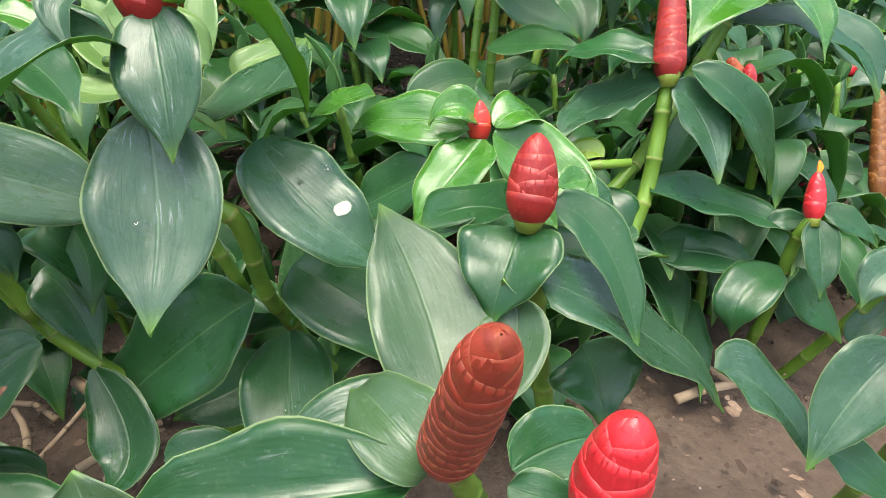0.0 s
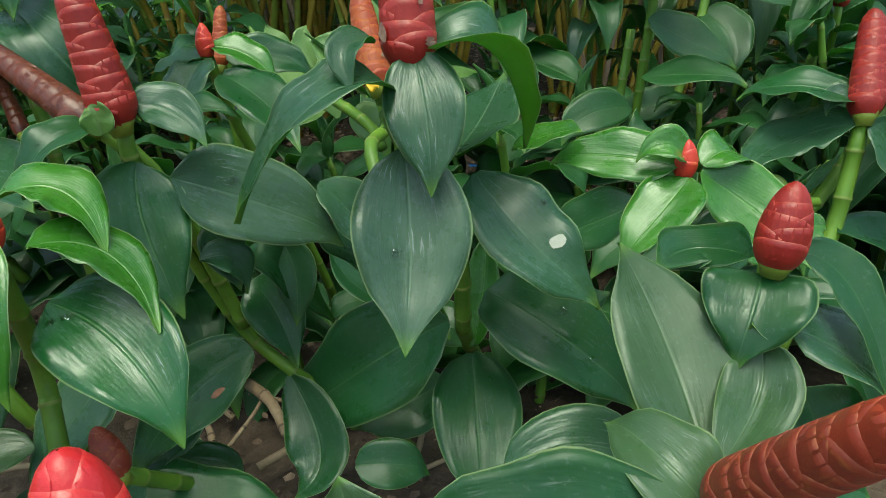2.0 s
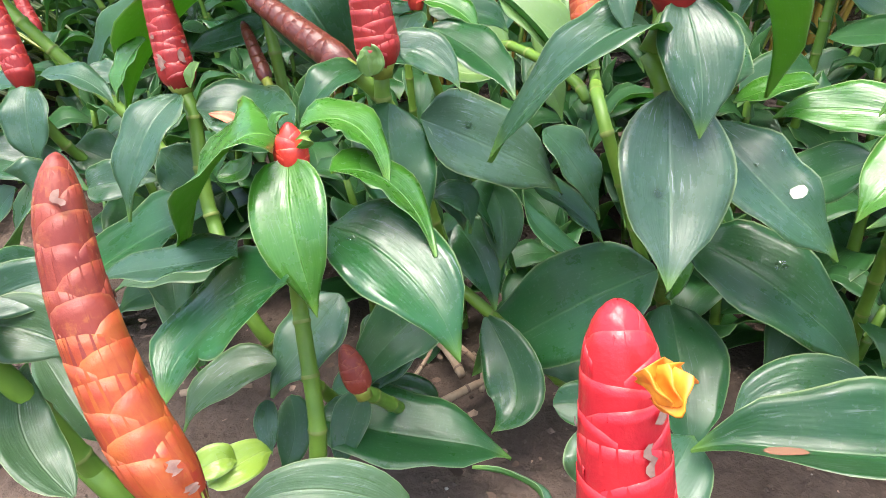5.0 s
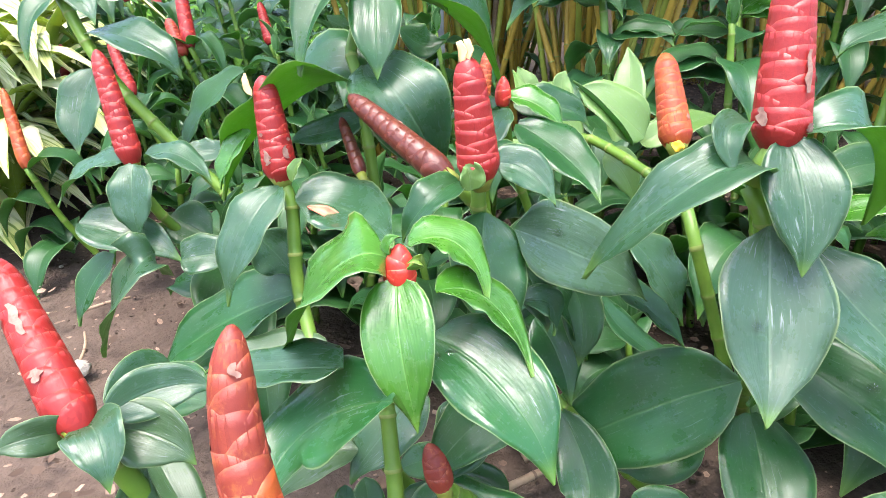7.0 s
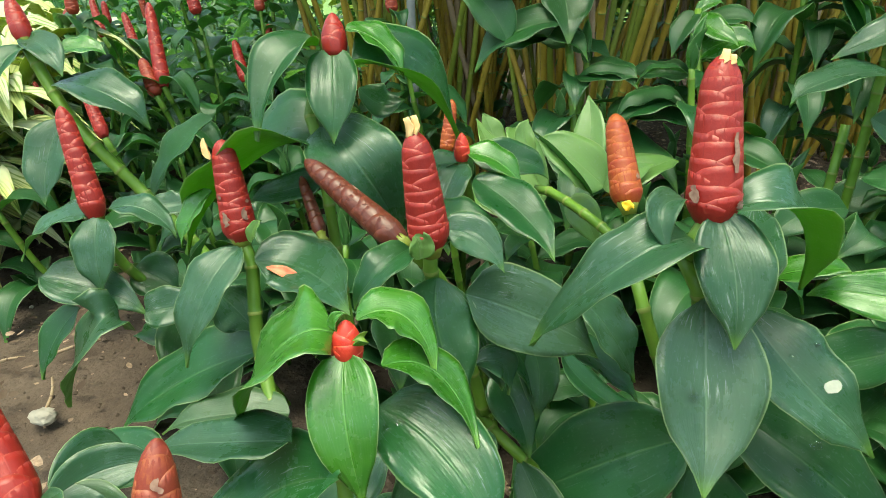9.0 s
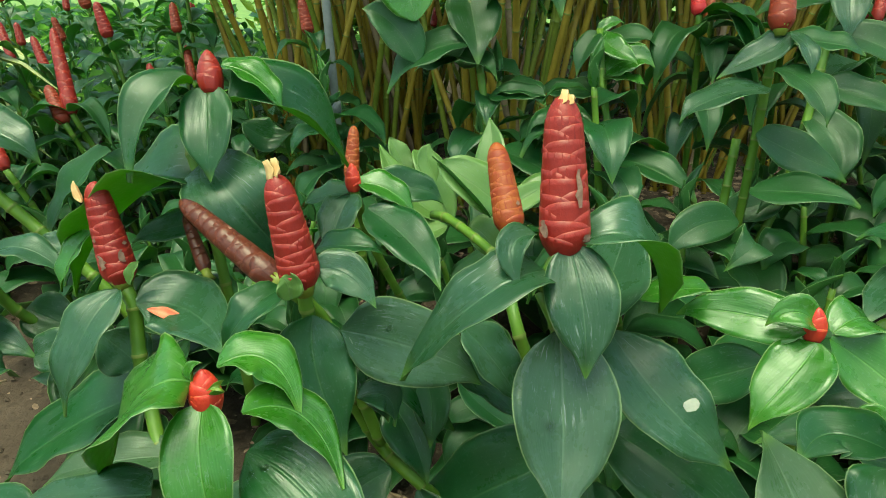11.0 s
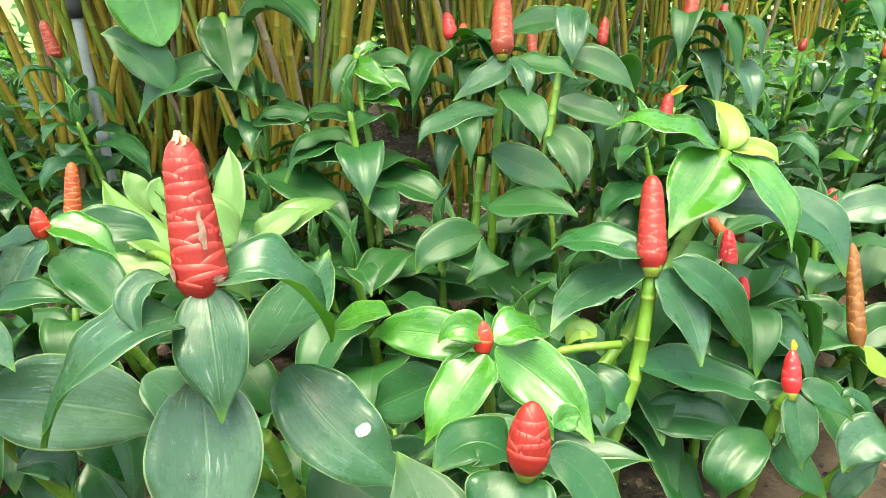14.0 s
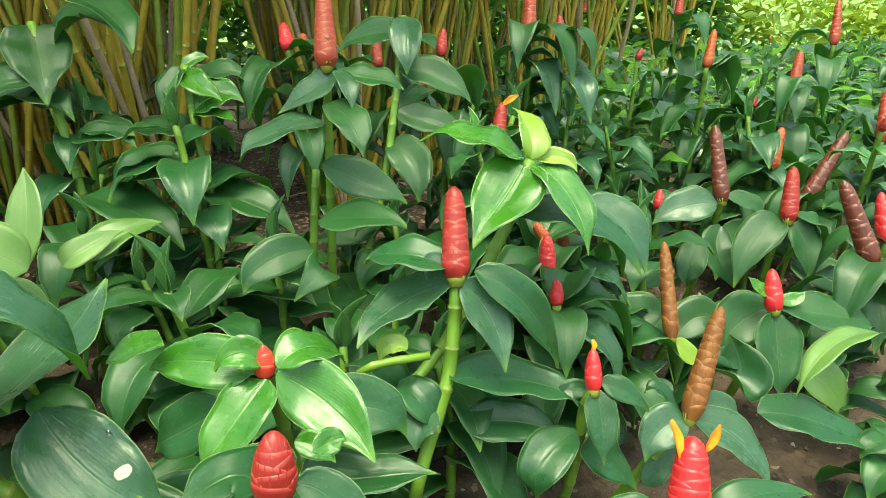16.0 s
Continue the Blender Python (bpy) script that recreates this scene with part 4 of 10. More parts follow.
leaf(small_bud_plant, (-0.433, 0.521, 0.392), (-0.397, 0.512, 0.402), (-0.355, 0.521, 0.398), (0.001, -0.016, -0.008), LEAF_OLD, seed=93)

# ginger with an old rust-orange cone behind
rust_plant = plant_at(-0.450, 0.850, 0.02, "ginger with an old rust-orange cone behind", "ginger plants in the bed")
rust_plant_cone = top_cone(rust_plant, (-0.483, 0.751, 0.395), (-0.481, 0.773, 0.466), 0.0114, RUST, 0.0, 24, 95, True, 0, "")
stem(rust_plant, [(-0.483, 0.751, 0.395), (-0.473, 0.771, 0.195), (-0.450, 0.850, 0.000)], 0.006, 0.007, 0.045)

# red-coned ginger with a fallen petal on a leaf
petal_plant = plant_at(-0.520, 0.450, 0.02, "red-coned ginger with a fallen petal on a leaf", "ginger plants in the bed")
petal_plant_cone = top_cone(petal_plant, (-0.581, 0.411, 0.393), (-0.594, 0.420, 0.489), 0.0171, RED, 0.0, 26, 98, True, 3, "red flower cone with dry torn scales")
stem(petal_plant, [(-0.581, 0.411, 0.393), (-0.572, 0.408, 0.371), (-0.565, 0.392, 0.324), (-0.556, 0.380, 0.281), (-0.498, 0.335, 0.194), (-0.440, 0.420, 0.000)], 0.0075, 0.008, 0.045)
leaf(petal_plant, (-0.578, 0.402, 0.390), (-0.590, 0.358, 0.362), (-0.600, 0.327, 0.306), (-0.025, -0.003, 0.010), LEAF_GREY, seed=100, fold=0.2)
leaf(petal_plant, (-0.563, 0.401, 0.378), (-0.516, 0.409, 0.372), (-0.438, 0.349, 0.377), (-0.009, -0.021, -0.018), LEAF_GREY, label="grey-green leaf with a fallen orange petal", seed=101, fold=0.24)
fallen_petal((-0.548, 0.396, 0.376), (-0.512, 0.401, 0.363))
leaf(petal_plant, (-0.565, 0.387, 0.285), (-0.639, 0.367, 0.251), (-0.704, 0.322, 0.207), (-0.022, 0.025, 0.018), LEAF_OLD, seed=103, fold=0.24)
leaf(petal_plant, (-0.618, 0.407, 0.334), (-0.599, 0.413, 0.308), (-0.586, 0.411, 0.295), (-0.014, -0.014, -0.012), LEAF_GREY, seed=104)
leaf(petal_plant, (-0.629, 0.438, 0.431), (-0.645, 0.422, 0.409), (-0.652, 0.407, 0.383), (-0.014, 0.007, 0.002), LEAF_LIME, seed=105)
leaf(petal_plant, (-0.561, 0.405, 0.312), (-0.540, 0.415, 0.316), (-0.531, 0.425, 0.332), (0.008, -0.002, -0.009), LEAF_LIME, seed=106)
petal(petal_plant_cone, *flower_points(petal_plant_cone, petal_plant, (-0.598, 0.406, 0.473), (-0.606, 0.410, 0.492)), 0.004, PETAL_CREAM)

# ginger with a slim red cone over grey-green leaves
slim_cone_plant = plant_at(-0.780, 0.600, 0.02, "ginger with a slim red cone over grey-green leaves", "ginger plants in the bed")
slim_cone_plant_cone = top_cone(slim_cone_plant, (-0.823, 0.469, 0.370), (-0.855, 0.486, 0.495), 0.0152, RED, 0.0, 32, 109, True, 2, "slim red cone")
stem(slim_cone_plant, [(-0.823, 0.469, 0.370), (-0.807, 0.478, 0.304), (-0.740, 0.580, 0.120), (-0.700, 0.620, 0.000)], 0.007, 0.008, 0.045)
leaf(slim_cone_plant, (-0.815, 0.462, 0.373), (-0.804, 0.439, 0.342), (-0.796, 0.427, 0.299), (-0.024, -0.010, -0.002), LEAF_GREY, seed=111, fold=0.2)
leaf(slim_cone_plant, (-0.830, 0.469, 0.374), (-0.870, 0.450, 0.366), (-0.903, 0.422, 0.334), (-0.015, 0.017, 0.008), LEAF_GREY, seed=112, fold=0.2)
leaf(slim_cone_plant, (-0.812, 0.476, 0.377), (-0.778, 0.490, 0.379), (-0.735, 0.492, 0.352), (0.002, -0.017, -0.006), LEAF_GREY, seed=113, fold=0.2)
leaf(slim_cone_plant, (-0.780, 0.514, 0.382), (-0.754, 0.520, 0.375), (-0.729, 0.533, 0.384), (0.003, -0.006, -0.014), LEAF_GREY, seed=114)
leaf(slim_cone_plant, (-0.875, 0.420, 0.309), (-0.823, 0.433, 0.296), (-0.757, 0.445, 0.273), (-0.002, -0.018, -0.018), LEAF_GREY, seed=115)
leaf(slim_cone_plant, (-0.764, 0.415, 0.288), (-0.777, 0.375, 0.264), (-0.916, 0.434, 0.114), (-0.021, 0.022, 0.021), LEAF_GREY, seed=116, fold=0.2)
leaf(slim_cone_plant, (-0.846, 0.433, 0.265), (-0.867, 0.410, 0.235), (-0.878, 0.386, 0.193), (-0.020, -0.002, 0.010), LEAF_OLD, seed=117)
leaf(slim_cone_plant, (-0.812, 0.495, 0.295), (-0.783, 0.499, 0.282), (-0.758, 0.501, 0.268), (-0.009, -0.014, -0.021), LEAF_OLD, seed=118)
leaf(slim_cone_plant, (-0.757, 0.443, 0.267), (-0.732, 0.454, 0.272), (-0.683, 0.475, 0.277), (0.007, -0.008, -0.022), LEAF_GREY, seed=119)

# leaning ginger stem with a red bud on top
leaning_bud_plant = plant_at(-0.600, 0.900, 0.02, "leaning ginger stem with a red bud on top", "ginger plants in the bed")
stem(leaning_bud_plant, [(-1.037, 0.616, 0.541), (-0.988, 0.600, 0.474), (-0.937, 0.592, 0.420), (-0.881, 0.603, 0.352), (-0.795, 0.604, 0.267), (-0.716, 0.601, 0.153)], 0.009, 0.008, 0.045)
leaning_bud_plant_cone = top_cone(leaning_bud_plant, (-1.042, 0.619, 0.551), (-1.071, 0.635, 0.605), 0.014, RED, 0.6, 14, 122, True, 0, "")
leaf(leaning_bud_plant, (-1.042, 0.619, 0.552), (-0.997, 0.607, 0.543), (-0.963, 0.594, 0.514), (-0.009, -0.012, -0.011), LEAF_GREY, seed=123, fold=0.3)
leaf(leaning_bud_plant, (-1.037, 0.616, 0.541), (-1.048, 0.580, 0.523), (-1.042, 0.546, 0.474), (-0.021, -0.006, 0.008), LEAF_OLD, seed=124, fold=0.3)
leaf(leaning_bud_plant, (-1.000, 0.627, 0.537), (-0.967, 0.640, 0.540), (-0.938, 0.649, 0.536), (0.003, -0.010, -0.012), LEAF_LIME, seed=125)
leaf(leaning_bud_plant, (-0.988, 0.613, 0.500), (-0.907, 0.601, 0.487), (-0.855, 0.614, 0.452), (-0.005, -0.028, -0.013), LEAF_GREY, seed=126, fold=0.27)
leaf(leaning_bud_plant, (-0.981, 0.592, 0.452), (-0.984, 0.557, 0.406), (-0.973, 0.526, 0.357), (-0.030, -0.009, 0.003), LEAF_GREY, seed=127, fold=0.27)
leaf(leaning_bud_plant, (-0.823, 0.701, 0.438), (-0.864, 0.665, 0.394), (-0.891, 0.628, 0.339), (-0.030, 0.012, 0.012), LEAF_SHADE, seed=128)

# slender red-coned ginger further back
far_cone_plant_0 = plant_at(-1.283, 0.787, 0.02, "slender red-coned ginger further back", "ginger plants in the bed")
far_cone_plant_0_cone = top_cone(far_cone_plant_0, (-1.333, 0.707, 0.243), (-1.391, 0.751, 0.376), 0.0125, RUST, 0.0, 24, 130, False, 0, "")
stem(far_cone_plant_0, [(-1.333, 0.707, 0.243), (-1.313, 0.737, 0.123), (-1.283, 0.787, 0.000)], 0.0065, 0.007, 0.045)
leaf(far_cone_plant_0, (-1.318, 0.729, 0.100), (-1.373, 0.712, 0.120), (-1.416, 0.698, 0.050), (-0.009, 0.027, 0.000), LEAF_SHADE, seed=0)
leaf(far_cone_plant_0, (-1.324, 0.720, 0.158), (-1.380, 0.704, 0.178), (-1.424, 0.691, 0.108), (-0.008, 0.028, 0.000), LEAF_SHADE, seed=1)
leaf(far_cone_plant_0, (-1.315, 0.734, 0.065), (-1.374, 0.759, 0.085), (-1.422, 0.778, 0.015), (0.012, 0.030, -0.000), LEAF_SHADE, seed=2)
leaf(far_cone_plant_0, (-1.317, 0.731, 0.085), (-1.358, 0.768, 0.105), (-1.391, 0.798, 0.035), (0.019, 0.021, -0.000), LEAF_SHADE, seed=3)
leaf(far_cone_plant_0, (-1.314, 0.735, 0.058), (-1.357, 0.716, 0.078), (-1.390, 0.701, 0.008), (-0.010, 0.021, 0.000), LEAF_SHADE, seed=4)
leaf(far_cone_plant_0, (-1.332, 0.708, 0.239), (-1.280, 0.740, 0.259), (-1.238, 0.766, 0.189), (0.016, -0.026, 0.000), LEAF_SHADE, seed=5)
leaf(far_cone_plant_0, (-1.315, 0.733, 0.069), (-1.304, 0.670, 0.089), (-1.295, 0.619, 0.019), (-0.032, -0.006, 0.000), LEAF_SHADE, seed=6)

# slender red-coned ginger further back
far_cone_plant_1 = plant_at(-1.115, 0.905, 0.02, "slender red-coned ginger further back", "ginger plants in the bed")
far_cone_plant_1_cone = top_cone(far_cone_plant_1, (-1.165, 0.825, 0.359), (-1.218, 0.851, 0.453), 0.013, RED, 0.0, 24, 140, False, 0, "")
stem(far_cone_plant_1, [(-1.165, 0.825, 0.359), (-1.145, 0.855, 0.239), (-1.115, 0.905, 0.000)], 0.0065, 0.007, 0.045)
leaf(far_cone_plant_1, (-1.150, 0.846, 0.215), (-1.189, 0.869, 0.235), (-1.220, 0.887, 0.165), (0.011, 0.019, -0.000), LEAF_SHADE, seed=10)
leaf(far_cone_plant_1, (-1.162, 0.829, 0.330), (-1.177, 0.874, 0.350), (-1.189, 0.909, 0.280), (0.022, 0.008, -0.000), LEAF_SHADE, seed=11)
leaf(far_cone_plant_1, (-1.158, 0.835, 0.290), (-1.137, 0.884, 0.310), (-1.120, 0.923, 0.240), (0.024, -0.010, 0.000), LEAF_SHADE, seed=12)
leaf(far_cone_plant_1, (-1.156, 0.837, 0.275), (-1.213, 0.823, 0.295), (-1.259, 0.812, 0.225), (-0.007, 0.028, 0.000), LEAF_SHADE, seed=13)
leaf(far_cone_plant_1, (-1.147, 0.851, 0.183), (-1.134, 0.895, 0.203), (-1.124, 0.930, 0.133), (0.022, -0.006, 0.000), LEAF_SHADE, seed=14)
leaf(far_cone_plant_1, (-1.156, 0.837, 0.275), (-1.183, 0.788, 0.295), (-1.205, 0.749, 0.225), (-0.025, 0.014, 0.000), LEAF_SHADE, seed=15)
leaf(far_cone_plant_1, (-1.161, 0.831, 0.319), (-1.122, 0.878, 0.339), (-1.091, 0.916, 0.269), (0.024, -0.019, 0.000), LEAF_SHADE, seed=16)

# slender red-coned ginger further back
far_cone_plant_2 = plant_at(-1.547, 1.138, 0.02, "slender red-coned ginger further back", "ginger plants in the bed")
far_cone_plant_2_cone = top_cone(far_cone_plant_2, (-1.597, 1.058, 0.319), (-1.623, 1.090, 0.403), 0.012, RED, 0.0, 24, 150, False, 0, "")
stem(far_cone_plant_2, [(-1.597, 1.058, 0.319), (-1.577, 1.088, 0.199), (-1.547, 1.138, 0.000)], 0.0065, 0.007, 0.045)
leaf(far_cone_plant_2, (-1.596, 1.059, 0.314), (-1.648, 1.081, 0.334), (-1.689, 1.099, 0.264), (0.011, 0.026, -0.000), LEAF_SHADE, seed=20)
leaf(far_cone_plant_2, (-1.589, 1.071, 0.235), (-1.636, 1.092, 0.255), (-1.674, 1.108, 0.185), (0.010, 0.024, -0.000), LEAF_SHADE, seed=21)
leaf(far_cone_plant_2, (-1.585, 1.077, 0.195), (-1.570, 1.126, 0.215), (-1.559, 1.165, 0.145), (0.024, -0.007, 0.000), LEAF_SHADE, seed=22)
leaf(far_cone_plant_2, (-1.585, 1.077, 0.195), (-1.590, 1.132, 0.215), (-1.595, 1.177, 0.145), (0.028, 0.003, -0.000), LEAF_SHADE, seed=23)
leaf(far_cone_plant_2, (-1.587, 1.074, 0.216), (-1.554, 1.110, 0.236), (-1.529, 1.139, 0.166), (0.018, -0.016, 0.000), LEAF_SHADE, seed=24)
leaf(far_cone_plant_2, (-1.580, 1.084, 0.148), (-1.568, 1.031, 0.168), (-1.558, 0.988, 0.098), (-0.027, -0.006, 0.000), LEAF_SHADE, seed=25)
leaf(far_cone_plant_2, (-1.595, 1.061, 0.303), (-1.564, 1.016, 0.323), (-1.539, 0.979, 0.253), (-0.023, -0.016, 0.000), LEAF_SHADE, seed=26)

# slender red-coned ginger further back
far_cone_plant_3 = plant_at(-1.147, 1.089, 0.02, "slender red-coned ginger further back", "ginger plants in the bed")
far_cone_plant_3_cone = top_cone(far_cone_plant_3, (-1.197, 1.009, 0.401), (-1.236, 1.029, 0.472), 0.0165, RED_DARK, 0.0, 24, 160, False, 0, "")
stem(far_cone_plant_3, [(-1.197, 1.009, 0.401), (-1.177, 1.039, 0.281), (-1.147, 1.089, 0.000)], 0.0065, 0.007, 0.045)
leaf(far_cone_plant_3, (-1.183, 1.031, 0.260), (-1.231, 1.015, 0.280), (-1.270, 1.002, 0.210), (-0.008, 0.024, 0.000), LEAF_SHADE, seed=30)
leaf(far_cone_plant_3, (-1.179, 1.036, 0.223), (-1.242, 1.032, 0.243), (-1.292, 1.029, 0.173), (-0.002, 0.031, 0.000), LEAF_SHADE, seed=31)
leaf(far_cone_plant_3, (-1.193, 1.016, 0.360), (-1.161, 1.048, 0.380), (-1.135, 1.074, 0.310), (0.016, -0.016, 0.000), LEAF_SHADE, seed=32)
leaf(far_cone_plant_3, (-1.196, 1.010, 0.395), (-1.247, 1.030, 0.415), (-1.287, 1.046, 0.345), (0.010, 0.025, -0.000), LEAF_SHADE, seed=33)
leaf(far_cone_plant_3, (-1.192, 1.018, 0.346), (-1.226, 0.971, 0.366), (-1.254, 0.933, 0.296), (-0.024, 0.017, 0.000), LEAF_SHADE, seed=34)
leaf(far_cone_plant_3, (-1.197, 1.010, 0.397), (-1.244, 0.980, 0.417), (-1.282, 0.956, 0.347), (-0.015, 0.024, 0.000), LEAF_SHADE, seed=35)
leaf(far_cone_plant_3, (-1.189, 1.022, 0.318), (-1.192, 1.072, 0.338), (-1.194, 1.113, 0.268), (0.025, 0.001, -0.000), LEAF_SHADE, seed=36)

# slender red-coned ginger further back
far_cone_plant_4 = plant_at(-1.135, 1.101, 0.02, "slender red-coned ginger further back", "ginger plants in the bed")
far_cone_plant_4_cone = top_cone(far_cone_plant_4, (-1.185, 1.021, 0.417), (-1.237, 1.081, 0.578), 0.016, RED, 0.0, 24, 170, False, 0, "")
stem(far_cone_plant_4, [(-1.185, 1.021, 0.417), (-1.165, 1.051, 0.297), (-1.135, 1.101, 0.000)], 0.0065, 0.007, 0.045)
leaf(far_cone_plant_4, (-1.174, 1.038, 0.308), (-1.111, 1.024, 0.328), (-1.060, 1.014, 0.258), (-0.007, -0.032, 0.000), LEAF_SHADE, seed=40)
leaf(far_cone_plant_4, (-1.171, 1.042, 0.277), (-1.182, 0.994, 0.297), (-1.190, 0.956, 0.227), (-0.024, 0.005, 0.000), LEAF_SHADE, seed=41)
leaf(far_cone_plant_4, (-1.185, 1.022, 0.416), (-1.135, 1.014, 0.436), (-1.096, 1.008, 0.366), (-0.004, -0.025, 0.000), LEAF_SHADE, seed=42)
leaf(far_cone_plant_4, (-1.169, 1.045, 0.261), (-1.214, 1.064, 0.281), (-1.250, 1.080, 0.211), (0.010, 0.022, -0.000), LEAF_SHADE, seed=43)
leaf(far_cone_plant_4, (-1.165, 1.051, 0.220), (-1.134, 1.014, 0.240), (-1.109, 0.985, 0.170), (-0.018, -0.016, 0.000), LEAF_SHADE, seed=44)
leaf(far_cone_plant_4, (-1.185, 1.022, 0.415), (-1.228, 0.992, 0.435), (-1.262, 0.967, 0.365), (-0.015, 0.022, 0.000), LEAF_SHADE, seed=45)
leaf(far_cone_plant_4, (-1.166, 1.050, 0.226), (-1.114, 1.065, 0.246), (-1.073, 1.077, 0.176), (0.007, -0.026, 0.000), LEAF_SHADE, seed=46)

# slender red-coned ginger further back
far_cone_plant_5 = plant_at(-1.071, 1.292, 0.02, "slender red-coned ginger further back", "ginger plants in the bed")
far_cone_plant_5_cone = top_cone(far_cone_plant_5, (-1.121, 1.212, 0.400), (-1.157, 1.242, 0.489), 0.014, RED, 0.0, 24, 180, False, 0, "")
stem(far_cone_plant_5, [(-1.121, 1.212, 0.400), (-1.101, 1.242, 0.280), (-1.071, 1.292, 0.000)], 0.0065, 0.007, 0.045)
leaf(far_cone_plant_5, (-1.104, 1.238, 0.225), (-1.095, 1.286, 0.245), (-1.088, 1.325, 0.175), (0.024, -0.004, 0.000), LEAF_SHADE, seed=50)
leaf(far_cone_plant_5, (-1.111, 1.226, 0.302), (-1.061, 1.198, 0.322), (-1.022, 1.176, 0.252), (-0.014, -0.025, 0.000), LEAF_SHADE, seed=51)
leaf(far_cone_plant_5, (-1.111, 1.227, 0.296), (-1.106, 1.176, 0.316), (-1.102, 1.136, 0.246), (-0.025, -0.002, 0.000), LEAF_SHADE, seed=52)
leaf(far_cone_plant_5, (-1.119, 1.214, 0.383), (-1.097, 1.269, 0.403), (-1.078, 1.313, 0.333), (0.028, -0.011, 0.000), LEAF_SHADE, seed=53)
leaf(far_cone_plant_5, (-1.118, 1.216, 0.368), (-1.176, 1.239, 0.388), (-1.223, 1.257, 0.318), (0.011, 0.029, -0.000), LEAF_SHADE, seed=54)
leaf(far_cone_plant_5, (-1.113, 1.224, 0.317), (-1.120, 1.274, 0.337), (-1.126, 1.315, 0.267), (0.025, 0.004, -0.000), LEAF_SHADE, seed=55)
leaf(far_cone_plant_5, (-1.109, 1.229, 0.284), (-1.149, 1.188, 0.304), (-1.180, 1.155, 0.234), (-0.021, 0.020, 0.000), LEAF_SHADE, seed=56)

# slender red-coned ginger further back
far_cone_plant_6 = plant_at(-1.104, 1.469, 0.02, "slender red-coned ginger further back", "ginger plants in the bed")
far_cone_plant_6_cone = top_cone(far_cone_plant_6, (-1.154, 1.389, 0.429), (-1.177, 1.421, 0.511), 0.013, RED_DARK, 0.0, 24, 190, False, 0, "")
stem(far_cone_plant_6, [(-1.154, 1.389, 0.429), (-1.134, 1.419, 0.309), (-1.104, 1.469, 0.000)], 0.0065, 0.007, 0.045)
leaf(far_cone_plant_6, (-1.148, 1.399, 0.362), (-1.100, 1.361, 0.382), (-1.061, 1.330, 0.312), (-0.019, -0.024, 0.000), LEAF_SHADE, seed=60)
leaf(far_cone_plant_6, (-1.152, 1.392, 0.407), (-1.097, 1.407, 0.427), (-1.053, 1.419, 0.357), (0.007, -0.027, 0.000), LEAF_SHADE, seed=61)
leaf(far_cone_plant_6, (-1.146, 1.402, 0.345), (-1.197, 1.392, 0.365), (-1.237, 1.385, 0.295), (-0.005, 0.025, 0.000), LEAF_SHADE, seed=62)
leaf(far_cone_plant_6, (-1.146, 1.402, 0.341), (-1.189, 1.361, 0.361), (-1.223, 1.328, 0.291), (-0.021, 0.021, 0.000), LEAF_SHADE, seed=63)
leaf(far_cone_plant_6, (-1.143, 1.406, 0.313), (-1.200, 1.400, 0.333), (-1.246, 1.395, 0.263), (-0.003, 0.029, 0.000), LEAF_SHADE, seed=64)
leaf(far_cone_plant_6, (-1.138, 1.414, 0.265), (-1.085, 1.410, 0.285), (-1.042, 1.408, 0.215), (-0.002, -0.027, 0.000), LEAF_SHADE, seed=65)
leaf(far_cone_plant_6, (-1.138, 1.414, 0.264), (-1.105, 1.381, 0.284), (-1.079, 1.355, 0.214), (-0.016, -0.016, 0.000), LEAF_SHADE, seed=66)

# slender red-coned ginger further back
far_cone_plant_7 = plant_at(-1.436, 1.366, 0.02, "slender red-coned ginger further back", "ginger plants in the bed")
far_cone_plant_7_cone = top_cone(far_cone_plant_7, (-1.486, 1.286, 0.463), (-1.528, 1.311, 0.545), 0.013, RED, 0.0, 24, 200, False, 0, "")
stem(far_cone_plant_7, [(-1.486, 1.286, 0.463), (-1.466, 1.316, 0.343), (-1.436, 1.366, 0.000)], 0.0065, 0.007, 0.045)
leaf(far_cone_plant_7, (-1.471, 1.309, 0.307), (-1.423, 1.334, 0.327), (-1.385, 1.354, 0.257), (0.012, -0.024, 0.000), LEAF_SHADE, seed=70)
leaf(far_cone_plant_7, (-1.467, 1.315, 0.267), (-1.476, 1.260, 0.287), (-1.484, 1.216, 0.217), (-0.027, 0.005, 0.000), LEAF_SHADE, seed=71)
leaf(far_cone_plant_7, (-1.485, 1.288, 0.448), (-1.535, 1.288, 0.468), (-1.575, 1.287, 0.398), (-0.000, 0.025, 0.000), LEAF_SHADE, seed=72)
leaf(far_cone_plant_7, (-1.473, 1.306, 0.327), (-1.534, 1.306, 0.347), (-1.583, 1.306, 0.277), (0.000, 0.031, -0.000), LEAF_SHADE, seed=73)
leaf(far_cone_plant_7, (-1.485, 1.288, 0.449), (-1.522, 1.322, 0.469), (-1.552, 1.350, 0.399), (0.017, 0.019, -0.000), LEAF_SHADE, seed=74)
leaf(far_cone_plant_7, (-1.482, 1.292, 0.420), (-1.436, 1.263, 0.440), (-1.400, 1.240, 0.370), (-0.015, -0.023, 0.000), LEAF_SHADE, seed=75)
leaf(far_cone_plant_7, (-1.486, 1.286, 0.458), (-1.434, 1.262, 0.478), (-1.393, 1.243, 0.408), (-0.012, -0.026, 0.000), LEAF_SHADE, seed=76)

